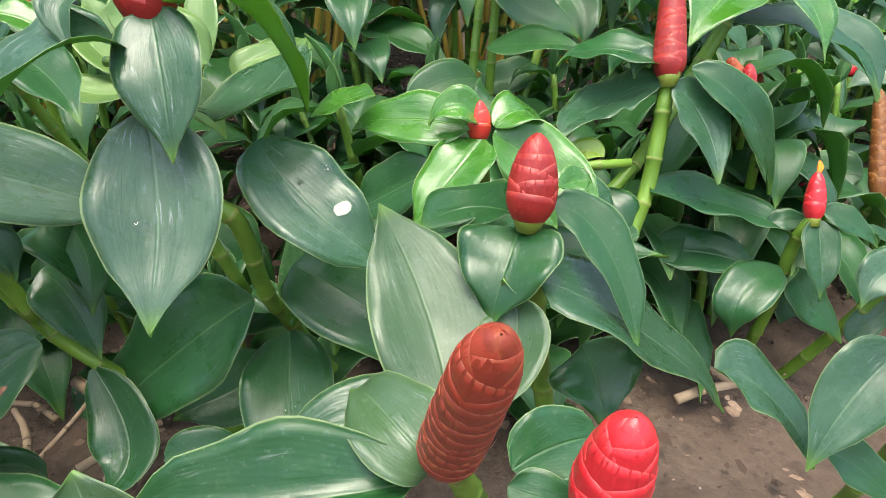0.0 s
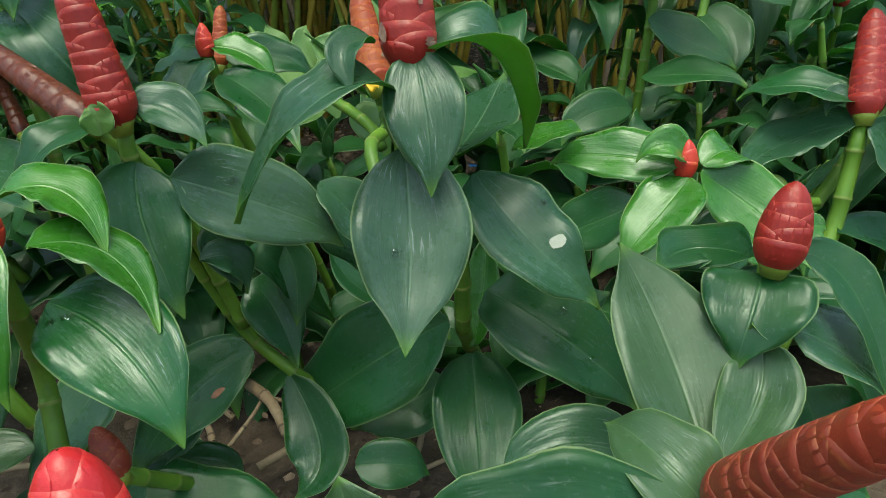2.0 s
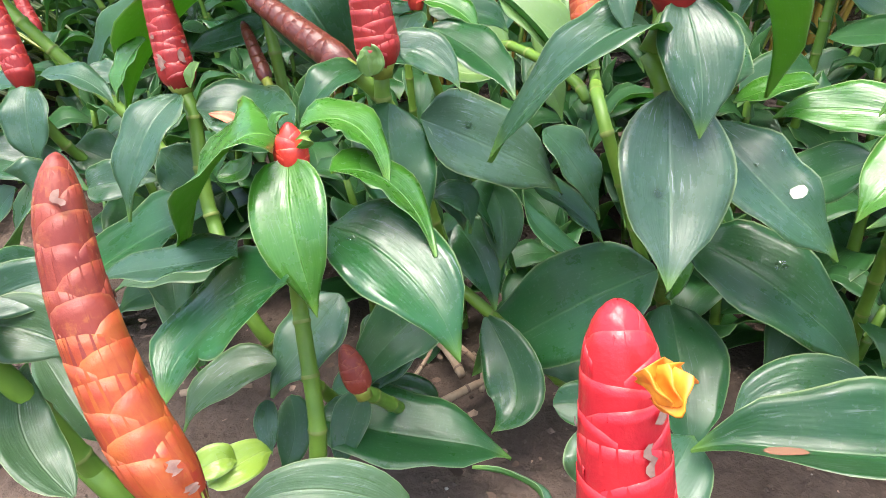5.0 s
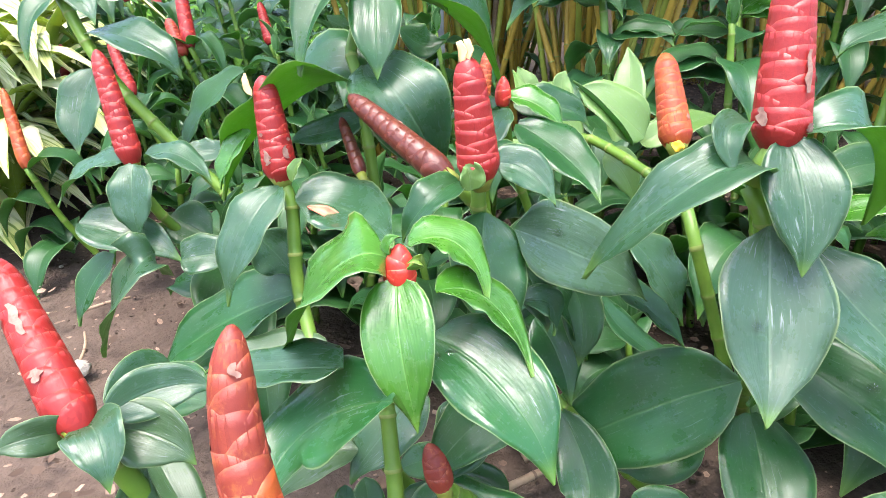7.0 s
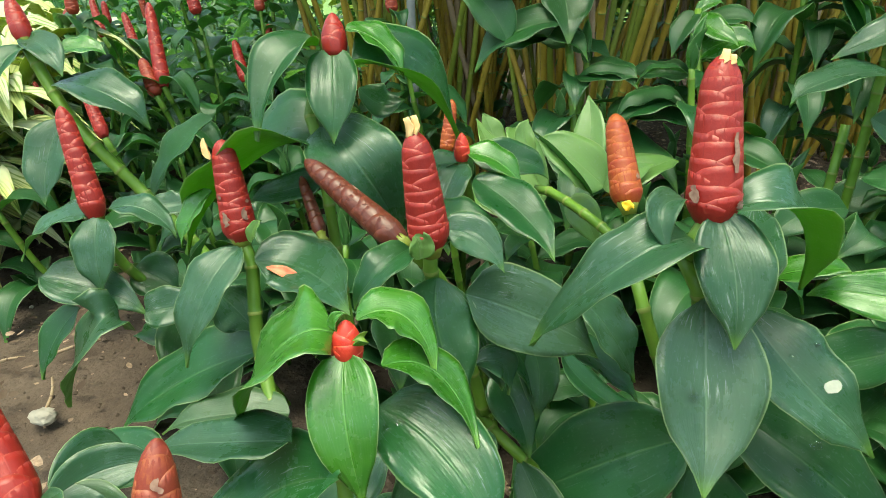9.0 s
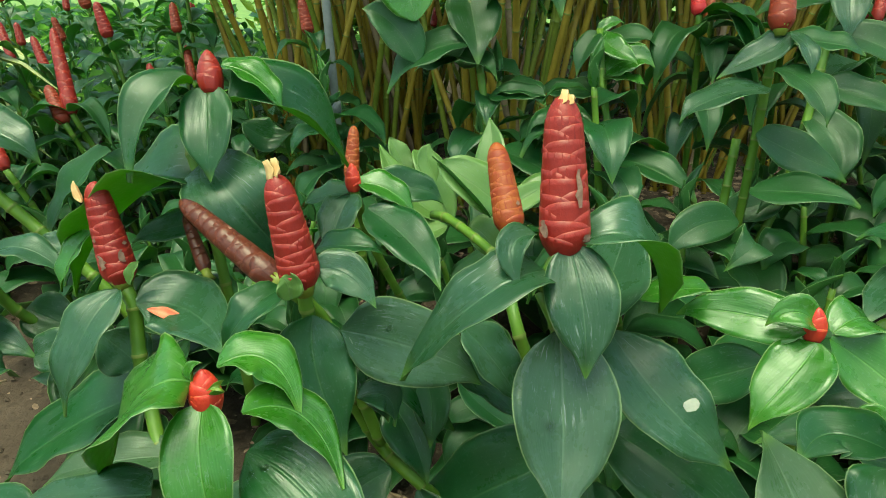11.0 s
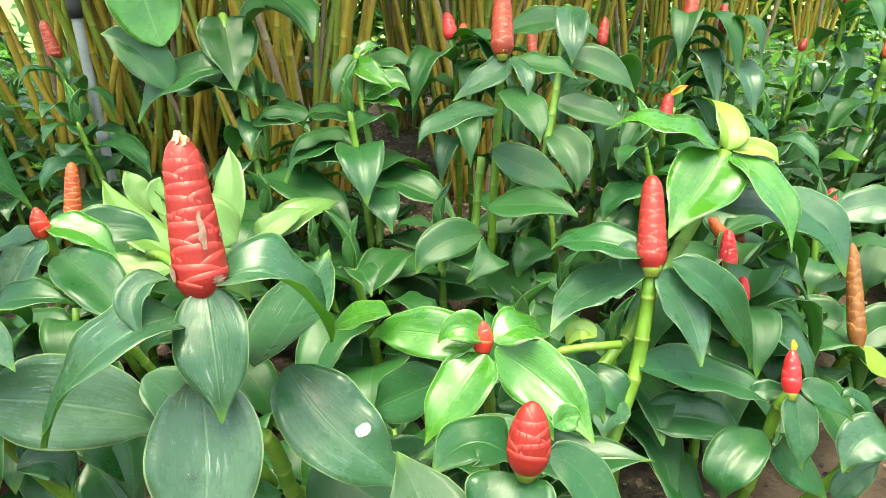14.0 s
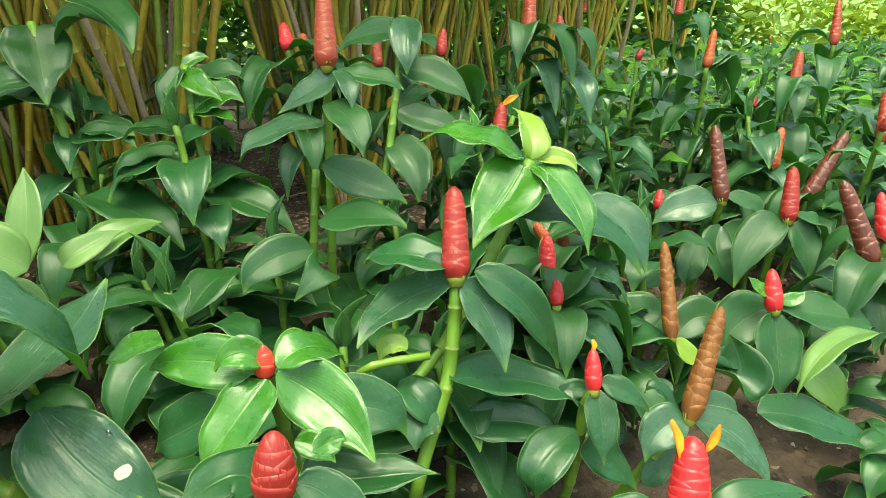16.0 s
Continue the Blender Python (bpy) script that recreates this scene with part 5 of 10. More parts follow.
# slender red-coned ginger further back
far_cone_plant_8 = plant_at(-1.600, 1.431, 0.02, "slender red-coned ginger further back", "ginger plants in the bed")
far_cone_plant_8_cone = top_cone(far_cone_plant_8, (-1.650, 1.351, 0.479), (-1.696, 1.383, 0.578), 0.013, RED, 0.0, 24, 210, False, 0, "")
stem(far_cone_plant_8, [(-1.650, 1.351, 0.479), (-1.630, 1.381, 0.359), (-1.600, 1.431, 0.000)], 0.0065, 0.007, 0.045)
leaf(far_cone_plant_8, (-1.631, 1.381, 0.285), (-1.587, 1.336, 0.305), (-1.552, 1.300, 0.235), (-0.022, -0.022, 0.000), LEAF_SHADE, seed=80)
leaf(far_cone_plant_8, (-1.645, 1.358, 0.432), (-1.690, 1.350, 0.452), (-1.725, 1.343, 0.382), (-0.004, 0.022, 0.000), LEAF_SHADE, seed=81)
leaf(far_cone_plant_8, (-1.642, 1.364, 0.398), (-1.692, 1.387, 0.418), (-1.732, 1.406, 0.348), (0.012, 0.025, -0.000), LEAF_SHADE, seed=82)
leaf(far_cone_plant_8, (-1.639, 1.368, 0.368), (-1.694, 1.376, 0.388), (-1.738, 1.382, 0.318), (0.004, 0.028, -0.000), LEAF_SHADE, seed=83)
leaf(far_cone_plant_8, (-1.636, 1.373, 0.336), (-1.632, 1.316, 0.356), (-1.629, 1.270, 0.286), (-0.029, -0.002, 0.000), LEAF_SHADE, seed=84)
leaf(far_cone_plant_8, (-1.644, 1.360, 0.421), (-1.702, 1.389, 0.441), (-1.748, 1.412, 0.371), (0.014, 0.029, -0.000), LEAF_SHADE, seed=85)
leaf(far_cone_plant_8, (-1.646, 1.358, 0.435), (-1.669, 1.398, 0.455), (-1.687, 1.430, 0.385), (0.020, 0.012, -0.000), LEAF_SHADE, seed=86)

# slender red-coned ginger further back
far_cone_plant_9 = plant_at(-1.431, 1.168, 0.02, "slender red-coned ginger further back", "ginger plants in the bed")
far_cone_plant_9_cone = top_cone(far_cone_plant_9, (-1.481, 1.088, 0.533), (-1.477, 1.106, 0.568), 0.012, RED_DARK, 0.0, 24, 220, False, 0, "")
stem(far_cone_plant_9, [(-1.481, 1.088, 0.533), (-1.461, 1.118, 0.413), (-1.431, 1.168, 0.000)], 0.0065, 0.007, 0.045)
leaf(far_cone_plant_9, (-1.471, 1.103, 0.433), (-1.416, 1.107, 0.453), (-1.372, 1.110, 0.383), (0.002, -0.027, 0.000), LEAF_SHADE, seed=90)
leaf(far_cone_plant_9, (-1.478, 1.092, 0.505), (-1.445, 1.129, 0.525), (-1.419, 1.159, 0.455), (0.018, -0.016, 0.000), LEAF_SHADE, seed=91)
leaf(far_cone_plant_9, (-1.476, 1.096, 0.484), (-1.517, 1.119, 0.504), (-1.549, 1.137, 0.434), (0.011, 0.020, -0.000), LEAF_SHADE, seed=92)
leaf(far_cone_plant_9, (-1.478, 1.093, 0.500), (-1.513, 1.145, 0.520), (-1.541, 1.186, 0.450), (0.026, 0.018, -0.000), LEAF_SHADE, seed=93)
leaf(far_cone_plant_9, (-1.480, 1.089, 0.526), (-1.424, 1.071, 0.546), (-1.379, 1.057, 0.476), (-0.009, -0.028, 0.000), LEAF_SHADE, seed=94)
leaf(far_cone_plant_9, (-1.463, 1.115, 0.354), (-1.515, 1.089, 0.374), (-1.557, 1.069, 0.304), (-0.013, 0.026, 0.000), LEAF_SHADE, seed=95)
leaf(far_cone_plant_9, (-1.467, 1.109, 0.393), (-1.517, 1.094, 0.413), (-1.558, 1.081, 0.343), (-0.008, 0.025, 0.000), LEAF_SHADE, seed=96)

# young lime-green ginger with a tiny red bud
lime_plant = plant_at(-0.420, 0.340, 0.02, "young lime-green ginger with a tiny red bud", "ginger plants in the bed")
lime_plant_cone = top_cone(lime_plant, (-0.399, 0.266, 0.383), (-0.399, 0.268, 0.416), 0.0115, BUD, 1.0, 9, 230, True, 0, "small orange-red bud")
stem(lime_plant, [(-0.402, 0.268, 0.388), (-0.434, 0.306, 0.271), (-0.429, 0.295, 0.225), (-0.413, 0.267, 0.168), (-0.412, 0.254, 0.124)], 0.0075, 0.0085, 0.045)
leaf(lime_plant, (-0.398, 0.261, 0.393), (-0.385, 0.230, 0.366), (-0.369, 0.215, 0.317), (-0.022, -0.009, -0.003), LEAF_LIME, seed=232, fold=0.25, peak=0.4)
marked = leaf(lime_plant, (-0.384, 0.278, 0.341), (-0.330, 0.261, 0.326), (-0.282, 0.230, 0.290), (-0.017, -0.017, -0.017), LEAF_GLOSSY, label="glossy green leaf with bright sheen", seed=233, fold=0.24)
mark(marked, (-0.363, 0.266, 0.351), 0.004, 0.003, WATER, "water_drop", 0, 0.0006, 0.0008)
mark(marked, (-0.371, 0.261, 0.347), 0.003, 0.0025, WATER, "water_drop", 0, 0.0006, 0.0008)
leaf(lime_plant, (-0.408, 0.267, 0.405), (-0.441, 0.253, 0.397), (-0.494, 0.256, 0.322), (-0.013, 0.030, 0.010), LEAF_LIME, seed=236, fold=0.2)
leaf(lime_plant, (-0.399, 0.283, 0.408), (-0.372, 0.301, 0.406), (-0.344, 0.290, 0.378), (-0.001, -0.016, -0.005), LEAF_LIME, seed=237, fold=0.2)
leaf(lime_plant, (-0.373, 0.266, 0.386), (-0.343, 0.289, 0.371), (-0.307, 0.268, 0.337), (0.000, -0.021, -0.001), LEAF_LIME, seed=238, fold=0.2)
leaf(lime_plant, (-0.382, 0.208, 0.338), (-0.449, 0.218, 0.292), (-0.466, 0.174, 0.266), (-0.020, 0.020, 0.014), LEAF_GLOSSY, seed=239, fold=0.22)
leaf(lime_plant, (-0.510, 0.347, 0.252), (-0.564, 0.331, 0.251), (-0.626, 0.307, 0.240), (-0.009, 0.024, 0.005), LEAF_SILVER, seed=240)
leaf(lime_plant, (-0.468, 0.308, 0.184), (-0.504, 0.283, 0.179), (-0.532, 0.248, 0.151), (-0.014, 0.009, 0.010), LEAF_SILVER, seed=241)
leaf(lime_plant, (-0.438, 0.307, 0.125), (-0.357, 0.321, 0.109), (-0.264, 0.339, 0.095), (0.003, -0.030, -0.012), LEAF_OLD, seed=242)
marked = leaf(lime_plant, (-0.397, 0.323, 0.153), (-0.401, 0.299, 0.134), (-0.403, 0.271, 0.108), (-0.017, -0.001, 0.003), LEAF_OLD, seed=243)
mark(marked, (-0.408, 0.292, 0.125), 0.0013, 0.001, WATER, "water_drop", 1.3, 0.0006, 0.0007)
mark(marked, (-0.407, 0.303, 0.144), 0.0021, 0.0015, WATER, "water_drop", 2.2, 0.0006, 0.0007)
leaf(lime_plant, (-0.392, 0.418, 0.186), (-0.389, 0.381, 0.162), (-0.403, 0.347, 0.130), (-0.032, -0.003, 0.011), LEAF_GREY, seed=246, fold=0.2)
leaf(lime_plant, (-0.429, 0.368, 0.222), (-0.449, 0.334, 0.193), (-0.473, 0.297, 0.160), (-0.026, 0.002, 0.016), LEAF_GREY, seed=751, fold=0.15)
leaf(lime_plant, (-0.346, 0.387, 0.089), (-0.381, 0.385, 0.103), (-0.410, 0.367, 0.107), (0.001, 0.008, 0.013), LEAF_OLD, seed=752)
leaf(lime_plant, (-0.479, 0.299, 0.146), (-0.472, 0.281, 0.132), (-0.466, 0.271, 0.112), (-0.011, -0.003, -0.000), LEAF_GREY, seed=753)
leaf(lime_plant, (-0.483, 0.339, 0.115), (-0.470, 0.317, 0.090), (-0.477, 0.296, 0.057), (-0.018, -0.004, 0.002), LEAF_OLD, seed=754)
leaf(lime_plant, (-0.403, 0.263, 0.409), (-0.405, 0.265, 0.417), (-0.398, 0.268, 0.422), (0.004, -0.002, -0.001), LEAF_LIME, seed=247, fold=0.6)
leaf(lime_plant, (-0.391, 0.261, 0.402), (-0.383, 0.262, 0.409), (-0.389, 0.256, 0.410), (-0.001, 0.004, 0.003), LEAF_YELLOW, seed=248, fold=0.6)
leaf(middle_plant, (-0.378, 0.358, 0.423), (-0.379, 0.358, 0.436), (-0.384, 0.358, 0.442), (0.009, 0.003, 0.003), LEAF_PALE, seed=249, fold=0.6)
leaf(petal_plant, (-0.564, 0.401, 0.397), (-0.560, 0.404, 0.410), (-0.555, 0.409, 0.418), (0.006, 0.001, -0.003), LEAF_PALE, seed=250, fold=0.6)


# short dark red bud low among leaves
hidden_red_bud = plant_at(-0.380, 0.420, 0.02, "short dark red bud low among leaves", "ginger plants in the bed")
hidden_red_bud_cone = top_cone(hidden_red_bud, (-0.378, 0.283, 0.192), (-0.392, 0.289, 0.230), 0.012, RUST_RED, 0.7, 12, 253, True, 0, "")
stem(hidden_red_bud, [(-0.378, 0.283, 0.192), (-0.360, 0.440, 0.000)], 0.007, 0.008, 0.045)

# crimson cone with an open yellow-orange flower
flowering_plant = plant_at(-0.146, 0.051, 0.02, "crimson cone with an open yellow-orange flower", "ginger plants in the bed")
flowering_plant_cone = top_cone(flowering_plant, (-0.185, 0.062, 0.333), (-0.200, 0.078, 0.436), 0.0165, CRIMSON, 0.15, 22, 256, True, 2, "crimson cone with an orange flower")
stem(flowering_plant, [(-0.185, 0.062, 0.333), (-0.173, 0.050, 0.255), (-0.165, 0.112, 0.000)], 0.008, 0.008, 0.045)
petal(flowering_plant_cone, *flower_points(flowering_plant_cone, flowering_plant, (-0.190, 0.059, 0.423), (-0.188, 0.058, 0.432)), 0.0065, PETAL_ORANGE)
petal(flowering_plant_cone, *flower_points(flowering_plant_cone, flowering_plant, (-0.190, 0.059, 0.423), (-0.182, 0.058, 0.430)), 0.0065, PETAL_ORANGE)
petal(flowering_plant_cone, *flower_points(flowering_plant_cone, flowering_plant, (-0.190, 0.058, 0.421), (-0.184, 0.055, 0.424)), 0.0065, PETAL_ORANGE)
petal(flowering_plant_cone, *flower_points(flowering_plant_cone, flowering_plant, (-0.191, 0.059, 0.423), (-0.193, 0.056, 0.431)), 0.0065, PETAL_ORANGE)
leaf(flowering_plant, (-0.182, 0.196, 0.218), (-0.185, 0.219, 0.238), (-0.194, 0.232, 0.265), (0.032, 0.008, 0.002), LEAF_SILVER, seed=262, fold=0.3)
leaf(flowering_plant, (-0.226, 0.128, 0.260), (-0.221, 0.148, 0.273), (-0.259, 0.160, 0.271), (0.002, 0.003, -0.004), LEAF_GREY, seed=263)
leaf(flowering_plant, (-0.180, 0.153, 0.241), (-0.159, 0.181, 0.258), (-0.143, 0.215, 0.268), (0.017, -0.005, -0.010), LEAF_GREY, seed=264)

# long rust-orange cone close to the path
rust_cone_plant = plant_at(-0.545, 0.237, 0.02, "long rust-orange cone close to the path", "ginger plants in the bed")
rust_cone_plant_cone = top_cone(rust_cone_plant, (-0.348, 0.061, 0.329), (-0.397, 0.099, 0.457), 0.0140, RUST_RED, 0.0, 34, 266, True, 2, "long rust-orange cone with pale scars", two=(RUST, -0.45))
bow(rust_cone_plant_cone, (-0.011, -0.003, -0.001))
stem(rust_cone_plant, [(-0.348, 0.061, 0.329), (-0.333, 0.047, 0.279), (-0.320, 0.122, 0.000)], 0.008, 0.008, 0.045)

# thick red cone on a short stem beside bare soil
near_red_cone_plant = plant_at(-0.490, 0.190, 0.02, "thick red cone on a short stem beside bare soil", "ginger plants in the bed")
near_red_cone_plant_cone = top_cone(near_red_cone_plant, (-0.550, 0.130, 0.331), (-0.632, 0.167, 0.419), 0.0155, RED, 0.0, 34, 269, True, 2, "thick red cone with scarred scales")
stem(near_red_cone_plant, [(-0.550, 0.130, 0.331), (-0.530, 0.140, 0.281), (-0.490, 0.190, 0.000)], 0.008, 0.008, 0.045)
leaf(near_red_cone_plant, (-0.538, 0.139, 0.340), (-0.525, 0.168, 0.342), (-0.498, 0.188, 0.339), (0.005, -0.004, -0.015), LEAF_GREY, seed=271, fold=0.3)
leaf(near_red_cone_plant, (-0.549, 0.133, 0.335), (-0.526, 0.122, 0.343), (-0.509, 0.107, 0.325), (-0.010, -0.014, -0.005), LEAF_GREY, seed=272)
leaf(near_red_cone_plant, (-0.537, 0.140, 0.340), (-0.543, 0.176, 0.347), (-0.535, 0.196, 0.333), (0.008, -0.002, -0.010), LEAF_GREY, seed=273)
leaf(near_red_cone_plant, (-0.540, 0.144, 0.327), (-0.517, 0.150, 0.323), (-0.492, 0.153, 0.310), (-0.004, -0.009, -0.016), LEAF_SILVER, seed=274)
leaf(near_red_cone_plant, (-0.558, 0.128, 0.332), (-0.559, 0.110, 0.344), (-0.573, 0.093, 0.344), (-0.001, 0.004, 0.010), LEAF_SILVER, seed=275)
leaf(rust_cone_plant, (-0.426, 0.228, 0.340), (-0.474, 0.228, 0.327), (-0.547, 0.218, 0.313), (-0.003, 0.024, 0.002), LEAF_GREY, seed=276, fold=0.27)
leaf(rust_cone_plant, (-0.400, 0.119, 0.270), (-0.390, 0.126, 0.276), (-0.384, 0.135, 0.269), (0.004, -0.003, -0.007), LEAF_YELLOW, seed=277)
leaf(rust_cone_plant, (-0.393, 0.118, 0.265), (-0.382, 0.135, 0.267), (-0.377, 0.155, 0.259), (0.007, -0.004, -0.007), LEAF_YELLOW, seed=278)
leaf(rust_cone_plant, (-0.290, 0.151, 0.230), (-0.335, 0.133, 0.261), (-0.379, 0.115, 0.252), (-0.001, 0.007, 0.013), LEAF_SILVER, seed=279, fold=0.15)
leaf(rust_cone_plant, (-0.469, 0.102, 0.253), (-0.517, 0.123, 0.272), (-0.535, 0.154, 0.294), (0.009, 0.014, -0.003), LEAF_SILVER, seed=280)
leaf(rust_cone_plant, (-0.531, 0.176, 0.206), (-0.573, 0.197, 0.222), (-0.619, 0.222, 0.247), (0.008, 0.017, -0.003), LEAF_SILVER, seed=281)
leaf(rust_cone_plant, (-0.566, 0.245, 0.261), (-0.616, 0.240, 0.256), (-0.670, 0.221, 0.228), (-0.009, 0.019, 0.014), LEAF_OLD, seed=282)
stem(rust_cone_plant, [(-0.548, 0.161, 0.229), (-0.526, 0.155, 0.208), (-0.493, 0.149, 0.181)], 0.009, 0.009, 0.045)

# brown-red cone amid pale grey-green upright leaves
front_plant = plant_at(0.060, 0.340, 0.02, "brown-red cone amid pale grey-green upright leaves", "ginger plants in the bed")
front_plant_cone = top_cone(front_plant, (0.001, 0.209, 0.300), (0.014, 0.122, 0.432), 0.0152, RUST_RED, 0.0, 34, 285, True, 3, "stout brown-red cone with torn scales", two=(RED_DARK, 0.72))
stem(front_plant, [(0.001, 0.209, 0.300), (0.011, 0.239, 0.250), (0.050, 0.300, 0.100), (0.060, 0.340, 0.000)], 0.0085, 0.0085, 0.045)
leaf(front_plant, (0.005, 0.238, 0.289), (-0.009, 0.295, 0.324), (-0.038, 0.335, 0.372), (0.034, 0.013, 0.002), LEAF_SILVER, label="upright pale grey-green leaf", seed=287, fold=0.25)
leaf(front_plant, (0.009, 0.233, 0.299), (0.040, 0.281, 0.314), (0.033, 0.296, 0.344), (0.019, -0.003, -0.005), LEAF_SILVER, seed=288, fold=0.4)
leaf(front_plant, (-0.004, 0.206, 0.296), (-0.022, 0.219, 0.310), (-0.047, 0.255, 0.308), (0.014, 0.009, 0.012), LEAF_SILVER, seed=289, fold=0.35)
marked = leaf(front_plant, (-0.015, 0.201, 0.292), (-0.079, 0.189, 0.292), (-0.148, 0.194, 0.282), (-0.002, 0.021, 0.011), LEAF_OLD, label="broad green leaf with a brown blighted spot", seed=290, fold=0.8)
mark(marked, (-0.108, 0.185, 0.295), 0.011, 0.006, BLIGHT, "blight_spot", 0.1, 0.0006, 0.0)
leaf(front_plant, (-0.000, 0.317, 0.211), (-0.059, 0.314, 0.226), (-0.103, 0.292, 0.202), (-0.005, 0.015, 0.016), LEAF_GREY, seed=292, fold=0.27)
leaf(front_plant, (0.032, 0.206, 0.295), (0.054, 0.219, 0.297), (0.081, 0.229, 0.294), (0.003, -0.007, -0.017), LEAF_OLD, seed=293, fold=0.2)
leaf(front_plant, (0.029, 0.196, 0.296), (0.044, 0.193, 0.292), (0.064, 0.191, 0.288), (-0.003, -0.005, -0.009), LEAF_OLD, seed=294)
leaf(front_plant, (0.093, 0.339, 0.267), (0.101, 0.330, 0.251), (0.106, 0.308, 0.231), (-0.032, -0.005, -0.007), LEAF_OLD, seed=295, fold=0.22)

# bright crimson bud low at the bed edge
crimson_bud_plant = plant_at(0.102, 0.255, 0.02, "bright crimson bud low at the bed edge", "ginger plants in the bed")
crimson_bud_plant_cone = top_cone(crimson_bud_plant, (0.068, 0.185, 0.296), (0.072, 0.175, 0.356), 0.0175, CRIMSON, 0.45, 14, 297, True, 0, "")
stem(crimson_bud_plant, [(0.068, 0.185, 0.296), (0.082, 0.215, 0.236), (0.102, 0.255, 0.000)], 0.008, 0.008, 0.045)

# ginger with an egg-shaped red bud and dark leaves
egg_bud_plant = plant_at(0.120, 0.420, 0.02, "ginger with an egg-shaped red bud and dark leaves", "ginger plants in the bed")
egg_bud_plant_cone = top_cone(egg_bud_plant, (0.049, 0.322, 0.369), (0.052, 0.328, 0.417), 0.015, RED, 0.75, 15, 300, True, 0, "egg-shaped glossy red bud")
stem(egg_bud_plant, [(0.049, 0.326, 0.371), (0.054, 0.334, 0.329), (0.080, 0.370, 0.180), (0.120, 0.420, 0.000)], 0.0085, 0.008, 0.045)
leaf(egg_bud_plant, (0.044, 0.325, 0.360), (0.036, 0.305, 0.348), (0.026, 0.287, 0.325), (-0.027, 0.004, 0.007), LEAF_OLD, seed=302, fold=0.3, peak=0.36)
leaf(egg_bud_plant, (0.062, 0.326, 0.376), (0.092, 0.315, 0.356), (0.110, 0.281, 0.307), (-0.013, -0.004, -0.007), LEAF_OLD, seed=304, fold=0.27)
marked = leaf(egg_bud_plant, (0.055, 0.298, 0.341), (0.112, 0.306, 0.306), (0.205, 0.345, 0.212), (0.005, -0.029, -0.013), LEAF_GREY, seed=305, fold=0.24)
mark(marked, (0.130, 0.293, 0.311), 0.0018, 0.0017, WATER, "water_drop", 0.2, 0.0006, 0.0007)
mark(marked, (0.131, 0.297, 0.318), 0.0016, 0.001, WATER, "water_drop", 1.7, 0.0006, 0.0007)
mark(marked, (0.123, 0.297, 0.316), 0.0021, 0.0016, WATER, "water_drop", 1.9, 0.0006, 0.0007)
leaf(egg_bud_plant, (0.040, 0.333, 0.368), (0.015, 0.360, 0.358), (-0.014, 0.327, 0.362), (-0.002, 0.016, 0.006), LEAF_OLD, seed=309, fold=0.2)
leaf(egg_bud_plant, (0.072, 0.358, 0.373), (0.085, 0.369, 0.373), (0.095, 0.370, 0.373), (0.002, -0.004, -0.008), LEAF_LIME, seed=310)
leaf(egg_bud_plant, (0.205, 0.368, 0.222), (0.242, 0.367, 0.204), (0.281, 0.338, 0.161), (-0.014, -0.018, -0.008), LEAF_GREY, seed=311, fold=0.2)
leaf(egg_bud_plant, (0.311, 0.339, 0.263), (0.280, 0.326, 0.239), (0.246, 0.303, 0.196), (-0.018, 0.007, 0.014), LEAF_GREY, seed=312, fold=0.27)
leaf(egg_bud_plant, (0.282, 0.336, 0.172), (0.307, 0.330, 0.161), (0.340, 0.316, 0.135), (-0.010, -0.007, -0.012), LEAF_OLD, seed=313)

# lime-leaved ginger with a tiny red bud
lime_bud_plant = plant_at(0.070, 0.560, 0.02, "lime-leaved ginger with a tiny red bud", "ginger plants in the bed")
lime_bud_plant_cone = top_cone(lime_bud_plant, (0.028, 0.467, 0.369), (0.028, 0.469, 0.398), 0.0095, BUD, 1.0, 8, 315, True, 0, "")
stem(lime_bud_plant, [(0.028, 0.468, 0.375), (0.036, 0.483, 0.301), (0.050, 0.520, 0.150), (0.070, 0.560, 0.000)], 0.0065, 0.0075, 0.045)
leaf(lime_bud_plant, (0.030, 0.459, 0.371), (0.007, 0.433, 0.351), (-0.023, 0.410, 0.322), (-0.018, 0.010, 0.009), LEAF_LIME, seed=317, fold=0.2)
leaf(lime_bud_plant, (0.038, 0.459, 0.375), (0.077, 0.446, 0.352), (0.115, 0.401, 0.330), (-0.017, -0.005, -0.022), LEAF_LIME, seed=318, fold=0.27)
leaf(lime_bud_plant, (0.022, 0.463, 0.378), (-0.022, 0.480, 0.380), (-0.075, 0.497, 0.373), (0.002, 0.009, 0.020), LEAF_LIME, seed=319, fold=0.2)
leaf(lime_bud_plant, (0.039, 0.461, 0.380), (0.066, 0.481, 0.386), (0.095, 0.518, 0.350), (0.012, -0.016, -0.007), LEAF_LIME, seed=320, fold=0.2)
leaf(lime_bud_plant, (0.027, 0.464, 0.382), (0.011, 0.461, 0.396), (-0.011, 0.460, 0.386), (0.001, 0.005, 0.013), LEAF_LIME, seed=321, fold=0.4)
leaf(lime_bud_plant, (-0.005, 0.455, 0.350), (-0.042, 0.462, 0.326), (-0.074, 0.470, 0.306), (-0.009, 0.011, 0.018), LEAF_OLD, seed=322)
marked = leaf(lime_bud_plant, (0.044, 0.482, 0.300), (0.107, 0.497, 0.307), (0.148, 0.491, 0.281), (-0.004, -0.012, -0.026), LEAF_OLD, seed=323)
mark(marked, (0.130, 0.488, 0.292), 0.0018, 0.0011, WATER, "water_drop", 3.0, 0.0006, 0.0007)
